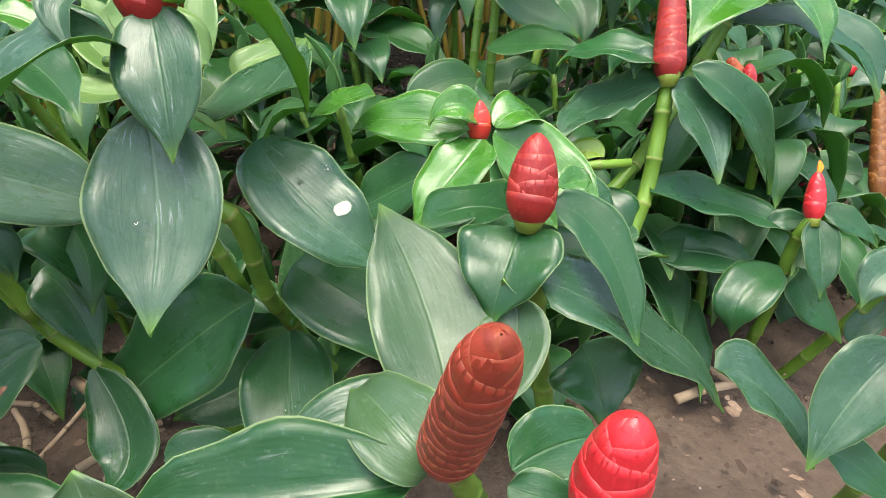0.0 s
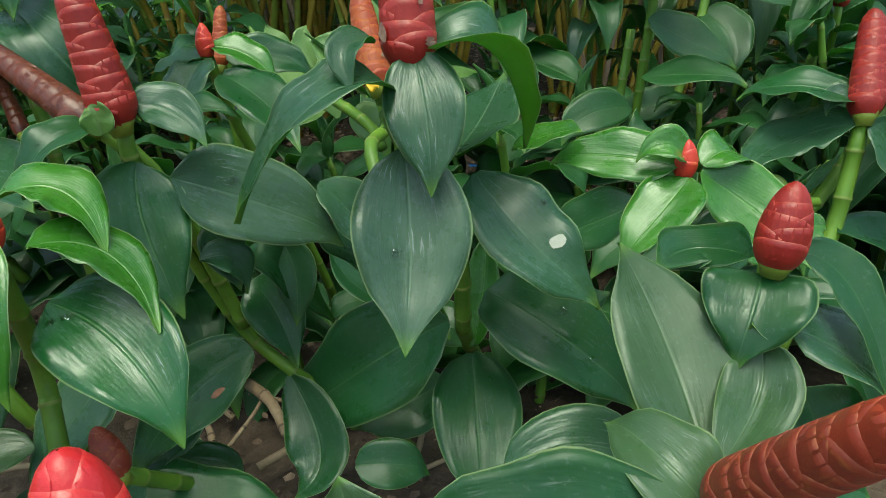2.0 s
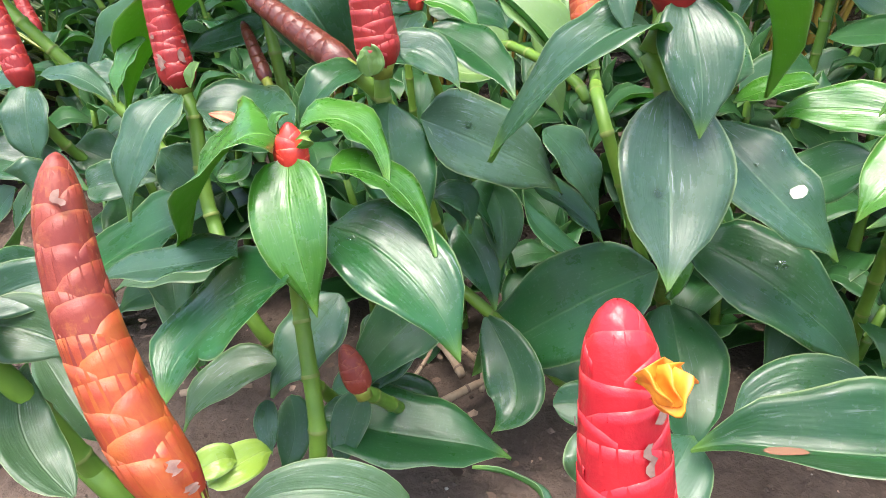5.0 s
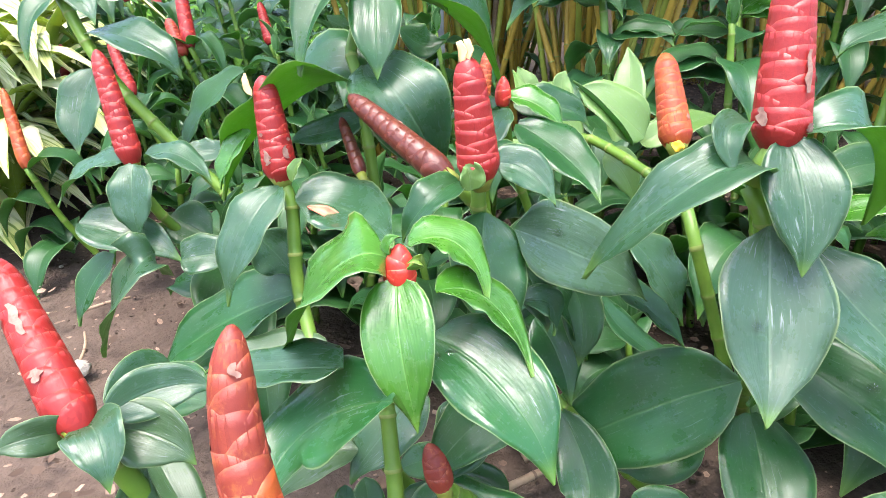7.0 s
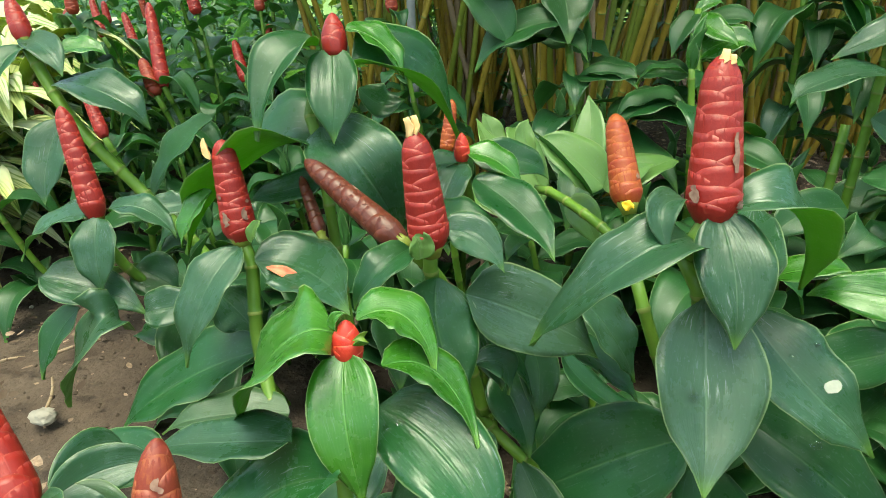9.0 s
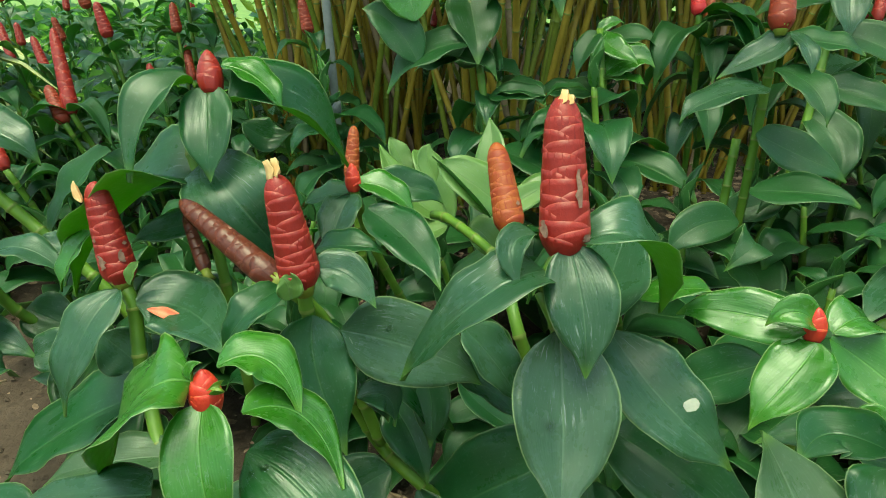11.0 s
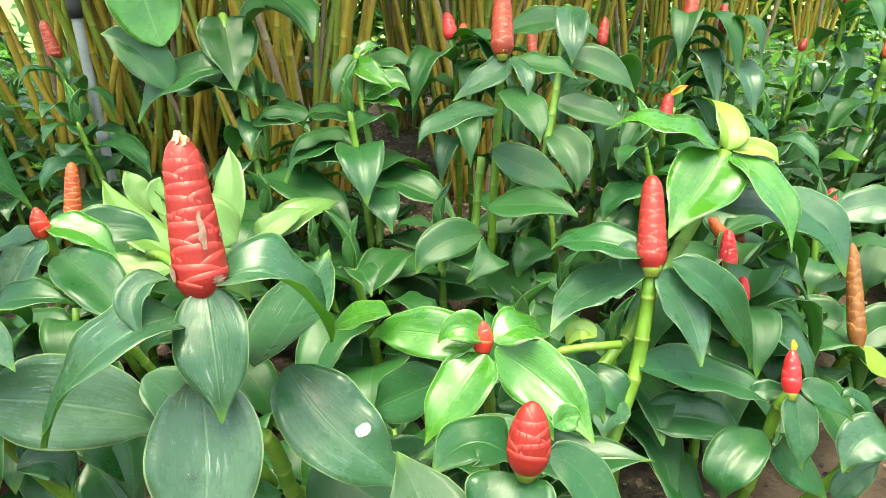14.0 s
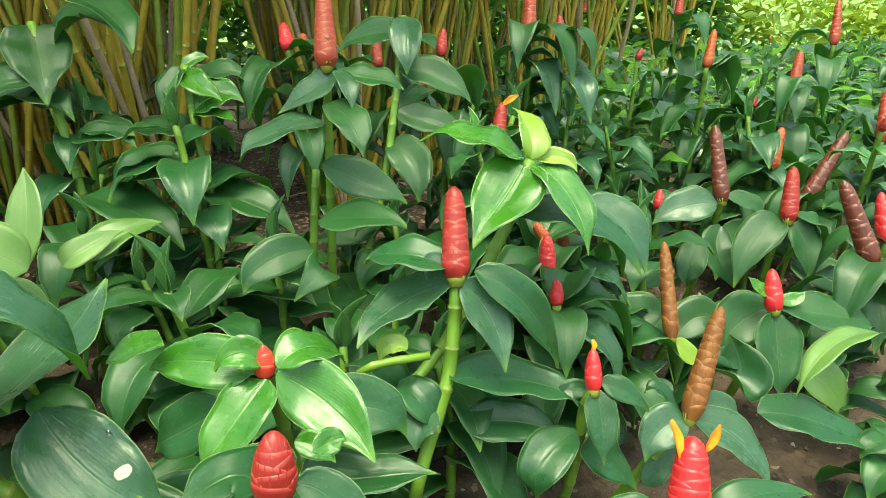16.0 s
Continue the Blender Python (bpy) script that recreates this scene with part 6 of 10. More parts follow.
mark(marked, (0.115, 0.502, 0.321), 0.0015, 0.0009, WATER, "water_drop", 2.9, 0.0006, 0.0007)
mark(marked, (0.098, 0.494, 0.297), 0.0013, 0.001, WATER, "water_drop", 2.0, 0.0006, 0.0007)
marked = leaf(lime_bud_plant, (0.055, 0.377, 0.340), (0.026, 0.383, 0.343), (-0.025, 0.384, 0.328), (-0.001, 0.010, 0.012), LEAF_OLD, seed=327)
mark(marked, (0.011, 0.381, 0.334), 0.0012, 0.0012, WATER, "water_drop", 0.2, 0.0006, 0.0007)
mark(marked, (0.013, 0.384, 0.343), 0.002, 0.0019, WATER, "water_drop", 2.3, 0.0006, 0.0007)
leaf(lime_bud_plant, (0.054, 0.407, 0.307), (0.094, 0.417, 0.293), (0.169, 0.409, 0.301), (-0.000, -0.019, -0.007), LEAF_OLD, seed=330)
marked = leaf(lime_bud_plant, (0.052, 0.420, 0.336), (0.069, 0.415, 0.332), (0.084, 0.409, 0.322), (-0.005, -0.003, -0.009), LEAF_LIME, seed=331)
mark(marked, (0.077, 0.414, 0.332), 0.0018, 0.0012, WATER, "water_drop", 1.4, 0.0006, 0.0007)

# red-coned ginger with spreading glossy leaves
right_plant = plant_at(0.200, 0.620, 0.02, "red-coned ginger with spreading glossy leaves", "ginger plants in the bed")
right_plant_cone = top_cone(right_plant, (0.215, 0.601, 0.384), (0.220, 0.648, 0.475), 0.0166, RED, 0.0, 28, 334, True, 1, "slim bright red cone")
stem(right_plant, [(0.216, 0.605, 0.379), (0.211, 0.591, 0.332), (0.200, 0.570, 0.274), (0.173, 0.538, 0.212), (0.158, 0.521, 0.167)], 0.0085, 0.008, 0.045)
leaf(right_plant, (0.210, 0.600, 0.380), (0.161, 0.616, 0.356), (0.105, 0.568, 0.340), (-0.010, 0.021, 0.009), LEAF_GREY, seed=336, fold=0.2)
leaf(right_plant, (0.219, 0.599, 0.381), (0.248, 0.582, 0.349), (0.259, 0.546, 0.306), (-0.022, -0.001, -0.011), LEAF_GREY, seed=337, fold=0.2)
leaf(right_plant, (0.235, 0.602, 0.393), (0.289, 0.584, 0.357), (0.331, 0.586, 0.278), (-0.017, -0.004, -0.014), LEAF_OLD, seed=338, fold=0.27)
leaf(right_plant, (0.208, 0.607, 0.396), (0.165, 0.626, 0.407), (0.118, 0.660, 0.392), (0.009, 0.016, 0.012), LEAF_OLD, seed=339, fold=0.25)
leaf(right_plant, (0.202, 0.563, 0.284), (0.284, 0.587, 0.260), (0.363, 0.566, 0.238), (-0.002, -0.032, -0.008), LEAF_OLD, seed=340, fold=0.27)
leaf(right_plant, (0.206, 0.609, 0.399), (0.191, 0.612, 0.401), (0.184, 0.607, 0.387), (-0.005, 0.004, 0.009), LEAF_GREY, seed=341)
leaf(right_plant, (0.184, 0.548, 0.243), (0.167, 0.561, 0.269), (0.148, 0.588, 0.274), (0.016, 0.006, 0.011), LEAF_OLD, seed=342)
leaf(right_plant, (0.184, 0.552, 0.252), (0.168, 0.540, 0.244), (0.160, 0.525, 0.231), (-0.016, 0.009, 0.007), LEAF_GREY, seed=343, fold=0.5)
leaf(right_plant, (0.221, 0.581, 0.203), (0.276, 0.584, 0.205), (0.341, 0.568, 0.190), (-0.004, -0.015, -0.019), LEAF_OLD, seed=344)

# leaning ginger with bright lime new leaves on top
lime_top_plant = plant_at(0.200, 0.700, 0.02, "leaning ginger with bright lime new leaves on top", "ginger plants in the bed")
stem(lime_top_plant, [(0.324, 0.713, 0.484), (0.298, 0.693, 0.423), (0.272, 0.679, 0.379), (0.208, 0.623, 0.299), (0.168, 0.594, 0.265), (0.136, 0.578, 0.215)], 0.0085, 0.007, 0.045)
stem(lime_top_plant, [(0.105, 0.569, 0.297), (0.127, 0.569, 0.307), (0.182, 0.573, 0.310)], 0.005, 0.005, 0.03)
leaf(lime_top_plant, (0.319, 0.714, 0.484), (0.286, 0.675, 0.454), (0.238, 0.626, 0.423), (-0.029, 0.011, 0.021), LEAF_LIME, seed=348, fold=0.27)
leaf(lime_top_plant, (0.316, 0.716, 0.487), (0.260, 0.733, 0.509), (0.196, 0.766, 0.513), (0.013, 0.026, 0.009), LEAF_LIME, seed=349, fold=0.2)
leaf(lime_top_plant, (0.326, 0.714, 0.485), (0.329, 0.736, 0.513), (0.324, 0.803, 0.537), (0.020, 0.007, -0.012), LEAF_YELLOW, seed=350, fold=0.5)
leaf(lime_top_plant, (0.329, 0.711, 0.480), (0.357, 0.664, 0.454), (0.371, 0.619, 0.404), (-0.027, -0.013, 0.001), LEAF_LIME, seed=351, fold=0.2)
leaf(lime_top_plant, (0.332, 0.712, 0.484), (0.360, 0.709, 0.487), (0.377, 0.691, 0.477), (-0.003, -0.004, -0.011), LEAF_YELLOW, seed=352, fold=0.4)
leaf(lime_top_plant, (0.305, 0.690, 0.420), (0.379, 0.679, 0.420), (0.449, 0.637, 0.369), (-0.015, -0.034, -0.008), LEAF_OLD, seed=353, fold=0.2)
leaf(lime_top_plant, (0.159, 0.588, 0.310), (0.141, 0.593, 0.316), (0.127, 0.588, 0.299), (-0.004, 0.005, 0.010), LEAF_YELLOW, seed=354)
leaf(lime_top_plant, (0.408, 0.732, 0.422), (0.450, 0.706, 0.397), (0.473, 0.675, 0.352), (-0.023, -0.005, -0.019), LEAF_GREY, seed=761, fold=0.2)

# small crimson bud with an orange petal tip
small_crimson_plant = plant_at(0.360, 0.620, 0.02, "small crimson bud with an orange petal tip", "ginger plants in the bed")
small_crimson_plant_cone = top_cone(small_crimson_plant, (0.365, 0.557, 0.258), (0.367, 0.574, 0.301), 0.0105, CRIMSON, 0.6, 10, 356, True, 0, "")
stem(small_crimson_plant, [(0.365, 0.557, 0.258), (0.362, 0.571, 0.221), (0.361, 0.581, 0.131), (0.360, 0.620, 0.000)], 0.0075, 0.008, 0.045)
leaf(small_crimson_plant, (0.368, 0.556, 0.258), (0.368, 0.535, 0.232), (0.365, 0.510, 0.197), (-0.019, 0.002, -0.000), LEAF_OLD, seed=358, fold=0.2)
leaf(small_crimson_plant, (0.374, 0.558, 0.264), (0.396, 0.552, 0.258), (0.426, 0.539, 0.238), (-0.007, -0.004, -0.011), LEAF_OLD, seed=359, fold=0.2)
leaf(small_crimson_plant, (0.372, 0.573, 0.247), (0.346, 0.577, 0.247), (0.333, 0.576, 0.241), (-0.001, 0.004, 0.010), LEAF_OLD, seed=360, fold=0.2)
leaf(small_crimson_plant, (0.370, 0.564, 0.198), (0.382, 0.560, 0.167), (0.430, 0.546, 0.122), (-0.020, -0.004, -0.015), LEAF_OLD, seed=361, fold=0.2)
leaf(small_crimson_plant, (0.353, 0.566, 0.198), (0.303, 0.535, 0.182), (0.295, 0.522, 0.147), (-0.018, 0.011, 0.011), LEAF_OLD, seed=362, fold=0.2)

# ginger with a long orange-brown cone
orange_cone_plant = plant_at(0.550, 0.800, 0.02, "ginger with a long orange-brown cone", "ginger plants in the bed")
orange_cone_plant_cone = top_cone(orange_cone_plant, (0.565, 0.745, 0.198), (0.577, 0.826, 0.321), 0.0125, RUST_BROWN, 0.0, 30, 364, True, 0, "")
stem(orange_cone_plant, [(0.565, 0.745, 0.198), (0.563, 0.765, 0.160), (0.556, 0.781, 0.102), (0.550, 0.800, 0.000)], 0.0075, 0.008, 0.045)
leaf(orange_cone_plant, (0.566, 0.743, 0.194), (0.586, 0.734, 0.179), (0.605, 0.723, 0.159), (-0.011, -0.003, -0.011), LEAF_YELLOW, seed=366, fold=0.2)
leaf(orange_cone_plant, (0.556, 0.734, 0.167), (0.514, 0.737, 0.159), (0.500, 0.752, 0.190), (0.006, 0.015, 0.003), LEAF_GREY, seed=367, fold=0.2)
leaf(orange_cone_plant, (0.562, 0.720, 0.136), (0.541, 0.720, 0.128), (0.520, 0.722, 0.124), (-0.003, 0.006, 0.013), LEAF_GREY, seed=368, fold=0.2)
leaf(orange_cone_plant, (0.595, 0.784, 0.173), (0.642, 0.799, 0.201), (0.685, 0.783, 0.176), (0.001, -0.012, -0.029), LEAF_SHADE, seed=369, fold=0.2)
leaf(orange_cone_plant, (0.576, 0.801, 0.205), (0.536, 0.816, 0.201), (0.491, 0.813, 0.176), (-0.008, 0.015, 0.029), LEAF_SHADE, seed=370, fold=0.2)

# ginger with a tapering rust-brown cone
rust_spike_plant = plant_at(0.420, 0.620, 0.02, "ginger with a tapering rust-brown cone", "ginger plants in the bed")
rust_spike_plant_cone = top_cone(rust_spike_plant, (0.489, 0.557, 0.203), (0.540, 0.609, 0.323), 0.0145, RUST_BROWN, 0.0, 32, 372, True, 1, "")
stem(rust_spike_plant, [(0.489, 0.557, 0.203), (0.475, 0.571, 0.169), (0.447, 0.581, 0.105), (0.420, 0.620, 0.000)], 0.0075, 0.008, 0.045)
leaf(rust_spike_plant, (0.486, 0.557, 0.202), (0.451, 0.550, 0.199), (0.427, 0.534, 0.175), (-0.012, 0.010, 0.017), LEAF_GREY, seed=374, fold=0.2)
leaf(rust_spike_plant, (0.492, 0.556, 0.202), (0.541, 0.541, 0.183), (0.566, 0.500, 0.146), (-0.018, -0.012, -0.012), LEAF_GREY, seed=375, fold=0.2)
leaf(rust_spike_plant, (0.503, 0.574, 0.195), (0.540, 0.582, 0.202), (0.567, 0.571, 0.186), (-0.002, -0.006, -0.014), LEAF_GREY, seed=376, fold=0.2)
leaf(rust_spike_plant, (0.486, 0.575, 0.192), (0.472, 0.599, 0.218), (0.452, 0.602, 0.218), (0.008, 0.007, 0.003), LEAF_OLD, seed=377, fold=0.2)
leaf(rust_spike_plant, (0.575, 0.654, 0.206), (0.612, 0.646, 0.199), (0.600, 0.668, 0.248), (0.032, -0.011, -0.016), LEAF_OLD, seed=378, fold=0.2)
leaf(rust_spike_plant, (0.445, 0.558, 0.108), (0.467, 0.565, 0.134), (0.496, 0.569, 0.154), (0.010, -0.005, -0.010), LEAF_OLD, seed=379, fold=0.2)

# crimson cone with two orange petals at its tip
petalled_cone_plant = plant_at(0.380, 0.420, 0.02, "crimson cone with two orange petals at its tip", "ginger plants in the bed")
petalled_cone_plant_cone = top_cone(petalled_cone_plant, (0.335, 0.311, 0.308), (0.343, 0.335, 0.372), 0.0165, CRIMSON, 0.2, 22, 381, True, 0, "")
stem(petalled_cone_plant, [(0.335, 0.311, 0.308), (0.330, 0.325, 0.271), (0.355, 0.358, 0.156), (0.380, 0.420, 0.000)], 0.0075, 0.008, 0.045)
leaf(petalled_cone_plant, (0.349, 0.312, 0.316), (0.383, 0.313, 0.331), (0.441, 0.321, 0.320), (0.002, -0.014, -0.002), LEAF_OLD, seed=383, fold=0.2)
leaf(petalled_cone_plant, (0.321, 0.316, 0.316), (0.293, 0.323, 0.323), (0.272, 0.322, 0.312), (0.000, 0.007, 0.006), LEAF_OLD, seed=384, fold=0.2)
petal(petalled_cone_plant_cone, *flower_points(petalled_cone_plant_cone, petalled_cone_plant, (0.332, 0.328, 0.360), (0.326, 0.338, 0.387)), 0.0036, PETAL_ORANGE)
petal(petalled_cone_plant_cone, *flower_points(petalled_cone_plant_cone, petalled_cone_plant, (0.350, 0.327, 0.364), (0.360, 0.331, 0.384)), 0.0036, PETAL_ORANGE)

# small crimson bud over a dewy green leaf
upright_bud_plant = plant_at(0.700, 0.800, 0.02, "small crimson bud over a dewy green leaf", "ginger plants in the bed")
upright_bud_plant_cone = top_cone(upright_bud_plant, (0.695, 0.710, 0.252), (0.696, 0.733, 0.308), 0.0135, CRIMSON, 0.55, 12, 388, True, 0, "")
stem(upright_bud_plant, [(0.695, 0.710, 0.252), (0.695, 0.724, 0.215), (0.697, 0.748, 0.128), (0.700, 0.800, 0.000)], 0.0075, 0.008, 0.045)
leaf(upright_bud_plant, (0.697, 0.710, 0.252), (0.690, 0.681, 0.205), (0.686, 0.650, 0.153), (-0.034, 0.006, 0.001), LEAF_SHADE, seed=390, fold=0.2)
leaf(upright_bud_plant, (0.704, 0.711, 0.256), (0.783, 0.694, 0.245), (0.838, 0.683, 0.237), (-0.007, -0.021, -0.019), LEAF_SHADE, seed=391, fold=0.2)
leaf(upright_bud_plant, (0.711, 0.737, 0.242), (0.665, 0.736, 0.223), (0.630, 0.726, 0.184), (-0.021, 0.014, 0.027), LEAF_SHADE, seed=392, fold=0.2)
leaf(upright_bud_plant, (0.700, 0.716, 0.267), (0.724, 0.712, 0.267), (0.741, 0.714, 0.278), (0.002, -0.004, -0.009), LEAF_LIME, seed=393, fold=0.2)
leaf(upright_bud_plant, (0.689, 0.721, 0.275), (0.677, 0.725, 0.282), (0.662, 0.734, 0.297), (0.007, 0.002, 0.007), LEAF_LIME, seed=394, fold=0.2)
leaf(upright_bud_plant, (0.719, 0.706, 0.169), (0.783, 0.683, 0.138), (0.812, 0.653, 0.076), (-0.024, -0.005, -0.021), LEAF_PALE, seed=395, fold=0.2)
leaf(upright_bud_plant, (0.779, 0.615, 0.262), (0.705, 0.603, 0.259), (0.638, 0.573, 0.214), (-0.005, 0.021, -0.004), LEAF_PALE, seed=396, fold=0.2)
leaf(upright_bud_plant, (0.601, 0.586, 0.179), (0.671, 0.571, 0.169), (0.754, 0.544, 0.133), (-0.011, -0.030, -0.009), LEAF_OLD, seed=397, fold=0.2)

# ginger with a slender dark brown-red cone
dark_spike_plant = plant_at(0.780, 1.100, 0.02, "ginger with a slender dark brown-red cone", "ginger plants in the bed")
dark_spike_plant_cone = top_cone(dark_spike_plant, (0.795, 1.024, 0.311), (0.790, 1.080, 0.445), 0.0155, BROWN, 0.0, 26, 399, True, 0, "")
stem(dark_spike_plant, [(0.795, 1.024, 0.311), (0.797, 1.038, 0.274), (0.788, 1.055, 0.157), (0.780, 1.100, 0.000)], 0.0075, 0.008, 0.045)
leaf(dark_spike_plant, (0.787, 1.025, 0.309), (0.729, 1.032, 0.304), (0.665, 1.032, 0.281), (-0.006, 0.013, 0.030), LEAF_GREY, seed=401, fold=0.2)
leaf(dark_spike_plant, (0.803, 1.026, 0.319), (0.850, 1.015, 0.309), (0.874, 1.001, 0.284), (-0.010, -0.008, -0.014), LEAF_SHADE, seed=402, fold=0.2)
leaf(dark_spike_plant, (0.790, 1.008, 0.270), (0.770, 0.973, 0.228), (0.792, 0.940, 0.184), (-0.033, 0.002, -0.002), LEAF_SHADE, seed=403, fold=0.2)
leaf(dark_spike_plant, (0.795, 1.008, 0.270), (0.857, 0.990, 0.250), (0.910, 0.990, 0.269), (-0.002, -0.012, -0.030), LEAF_SHADE, seed=404, fold=0.2)
leaf(dark_spike_plant, (0.724, 0.963, 0.268), (0.696, 0.939, 0.225), (0.689, 0.929, 0.197), (-0.022, 0.006, 0.008), LEAF_SHADE, seed=405, fold=0.2)

# ginger with a red cone and orange flower
red_spike_plant = plant_at(0.850, 1.000, 0.02, "ginger with a red cone and orange flower", "ginger plants in the bed")
red_spike_plant_cone = top_cone(red_spike_plant, (0.874, 0.941, 0.297), (0.890, 0.976, 0.388), 0.016, RED, 0.2, 20, 407, True, 1, "")
stem(red_spike_plant, [(0.874, 0.941, 0.297), (0.868, 0.955, 0.260), (0.859, 0.964, 0.150), (0.850, 1.000, 0.000)], 0.0075, 0.008, 0.045)
leaf(red_spike_plant, (0.879, 0.939, 0.294), (0.895, 0.914, 0.265), (0.889, 0.883, 0.214), (-0.028, 0.002, -0.005), LEAF_SHADE, seed=409, fold=0.2)
leaf(red_spike_plant, (0.869, 0.941, 0.294), (0.812, 0.931, 0.275), (0.762, 0.899, 0.205), (-0.020, 0.015, 0.017), LEAF_SHADE, seed=410, fold=0.2)
leaf(red_spike_plant, (0.890, 0.942, 0.304), (0.929, 0.930, 0.290), (0.946, 0.931, 0.245), (-0.011, -0.020, -0.007), LEAF_SHADE, seed=411, fold=0.2)
leaf(red_spike_plant, (0.875, 0.912, 0.225), (0.953, 0.888, 0.197), (1.031, 0.865, 0.168), (-0.016, -0.020, -0.028), LEAF_SHADE, seed=412, fold=0.2)

# ginger with a brown cone deeper in the bed
back_cone_plant_0 = plant_at(1.063, 1.174, 0.02, "ginger with a brown cone deeper in the bed", "ginger plants in the bed")
back_cone_plant_0_cone = top_cone(back_cone_plant_0, (1.043, 1.114, 0.274), (1.139, 1.153, 0.406), 0.017, BROWN, 0, 20, 414, False, 0, "")
stem(back_cone_plant_0, [(1.043, 1.114, 0.274), (1.053, 1.134, 0.174), (1.063, 1.174, 0.000)], 0.0065, 0.0075, 0.045)
leaf(back_cone_plant_0, (1.043, 1.114, 0.274), (0.989, 1.099, 0.287), (0.947, 1.087, 0.202), (-0.008, 0.029, 0.000), LEAF_SHADE, seed=0, nu=6, nv=10)
leaf(back_cone_plant_0, (1.045, 1.117, 0.258), (1.005, 1.152, 0.278), (0.974, 1.178, 0.187), (0.018, 0.021, -0.000), LEAF_SHADE, seed=1, nu=6, nv=10)
leaf(back_cone_plant_0, (1.047, 1.122, 0.235), (1.100, 1.084, 0.262), (1.139, 1.055, 0.194), (-0.020, -0.027, 0.000), LEAF_SHADE, seed=2, nu=6, nv=10)
leaf(back_cone_plant_0, (1.050, 1.127, 0.208), (1.024, 1.173, 0.214), (1.005, 1.208, 0.129), (0.024, 0.013, -0.000), LEAF_GREY, seed=3, nu=6, nv=10)
leaf(back_cone_plant_0, (1.053, 1.133, 0.177), (1.024, 1.179, 0.202), (1.002, 1.214, 0.133), (0.024, 0.015, -0.000), LEAF_SHADE, seed=4, nu=6, nv=10)
leaf(back_cone_plant_0, (1.056, 1.140, 0.144), (1.016, 1.202, 0.169), (0.986, 1.248, 0.098), (0.032, 0.021, -0.000), LEAF_SHADE, seed=5, nu=6, nv=10)

# ginger with a rust-orange cone deeper in the bed
back_cone_plant_1 = plant_at(1.031, 1.253, 0.02, "ginger with a rust-orange cone deeper in the bed", "ginger plants in the bed")
back_cone_plant_1_cone = top_cone(back_cone_plant_1, (1.011, 1.193, 0.322), (1.040, 1.223, 0.407), 0.014, RUST, 0, 20, 423, False, 0, "")
stem(back_cone_plant_1, [(1.011, 1.193, 0.322), (1.021, 1.213, 0.222), (1.031, 1.253, 0.000)], 0.0065, 0.0075, 0.045)
leaf(back_cone_plant_1, (1.011, 1.193, 0.322), (0.947, 1.186, 0.323), (0.898, 1.181, 0.283), (-0.003, 0.033, 0.000), LEAF_SHADE, seed=10, nu=6, nv=10)
leaf(back_cone_plant_1, (1.012, 1.195, 0.311), (1.076, 1.224, 0.320), (1.126, 1.246, 0.236), (0.015, -0.034, 0.000), LEAF_SHADE, seed=11, nu=6, nv=10)
leaf(back_cone_plant_1, (1.013, 1.198, 0.294), (0.959, 1.203, 0.311), (0.917, 1.207, 0.247), (0.003, 0.028, -0.000), LEAF_SHADE, seed=12, nu=6, nv=10)
leaf(back_cone_plant_1, (1.015, 1.202, 0.275), (0.983, 1.263, 0.304), (0.958, 1.310, 0.234), (0.032, 0.017, -0.000), LEAF_GREY, seed=13, nu=6, nv=10)
leaf(back_cone_plant_1, (1.017, 1.206, 0.254), (0.968, 1.164, 0.276), (0.930, 1.132, 0.211), (-0.022, 0.026, 0.000), LEAF_SHADE, seed=14, nu=6, nv=10)
leaf(back_cone_plant_1, (1.020, 1.211, 0.232), (0.968, 1.175, 0.233), (0.928, 1.148, 0.195), (-0.018, 0.027, 0.000), LEAF_SHADE, seed=15, nu=6, nv=10)
leaf(back_cone_plant_1, (1.022, 1.215, 0.208), (0.948, 1.225, 0.223), (0.891, 1.233, 0.149), (0.005, 0.039, -0.000), LEAF_SHADE, seed=16, nu=6, nv=10)
leaf(back_cone_plant_1, (1.025, 1.221, 0.183), (0.971, 1.255, 0.210), (0.931, 1.281, 0.112), (0.018, 0.028, -0.000), LEAF_GREY, seed=17, nu=6, nv=10)
leaf(back_cone_plant_1, (1.027, 1.226, 0.156), (0.970, 1.241, 0.185), (0.927, 1.253, 0.109), (0.008, 0.030, -0.000), LEAF_SHADE, seed=18, nu=6, nv=10)

# ginger with a brown cone deeper in the bed
back_cone_plant_2 = plant_at(0.908, 0.821, 0.02, "ginger with a brown cone deeper in the bed", "ginger plants in the bed")
back_cone_plant_2_cone = top_cone(back_cone_plant_2, (0.888, 0.761, 0.288), (0.850, 0.816, 0.408), 0.0165, BROWN, 0, 20, 435, False, 0, "")
stem(back_cone_plant_2, [(0.888, 0.761, 0.288), (0.898, 0.781, 0.188), (0.908, 0.821, 0.000)], 0.0065, 0.0075, 0.045)
leaf(back_cone_plant_2, (0.888, 0.761, 0.288), (0.833, 0.723, 0.297), (0.792, 0.694, 0.221), (-0.020, 0.028, 0.000), LEAF_SHADE, seed=20, nu=6, nv=10)
leaf(back_cone_plant_2, (0.890, 0.765, 0.271), (0.958, 0.748, 0.276), (1.010, 0.734, 0.226), (-0.009, -0.035, 0.000), LEAF_SHADE, seed=21, nu=6, nv=10)
leaf(back_cone_plant_2, (0.892, 0.770, 0.247), (0.937, 0.813, 0.261), (0.971, 0.846, 0.172), (0.022, -0.023, 0.000), LEAF_SHADE, seed=22, nu=6, nv=10)
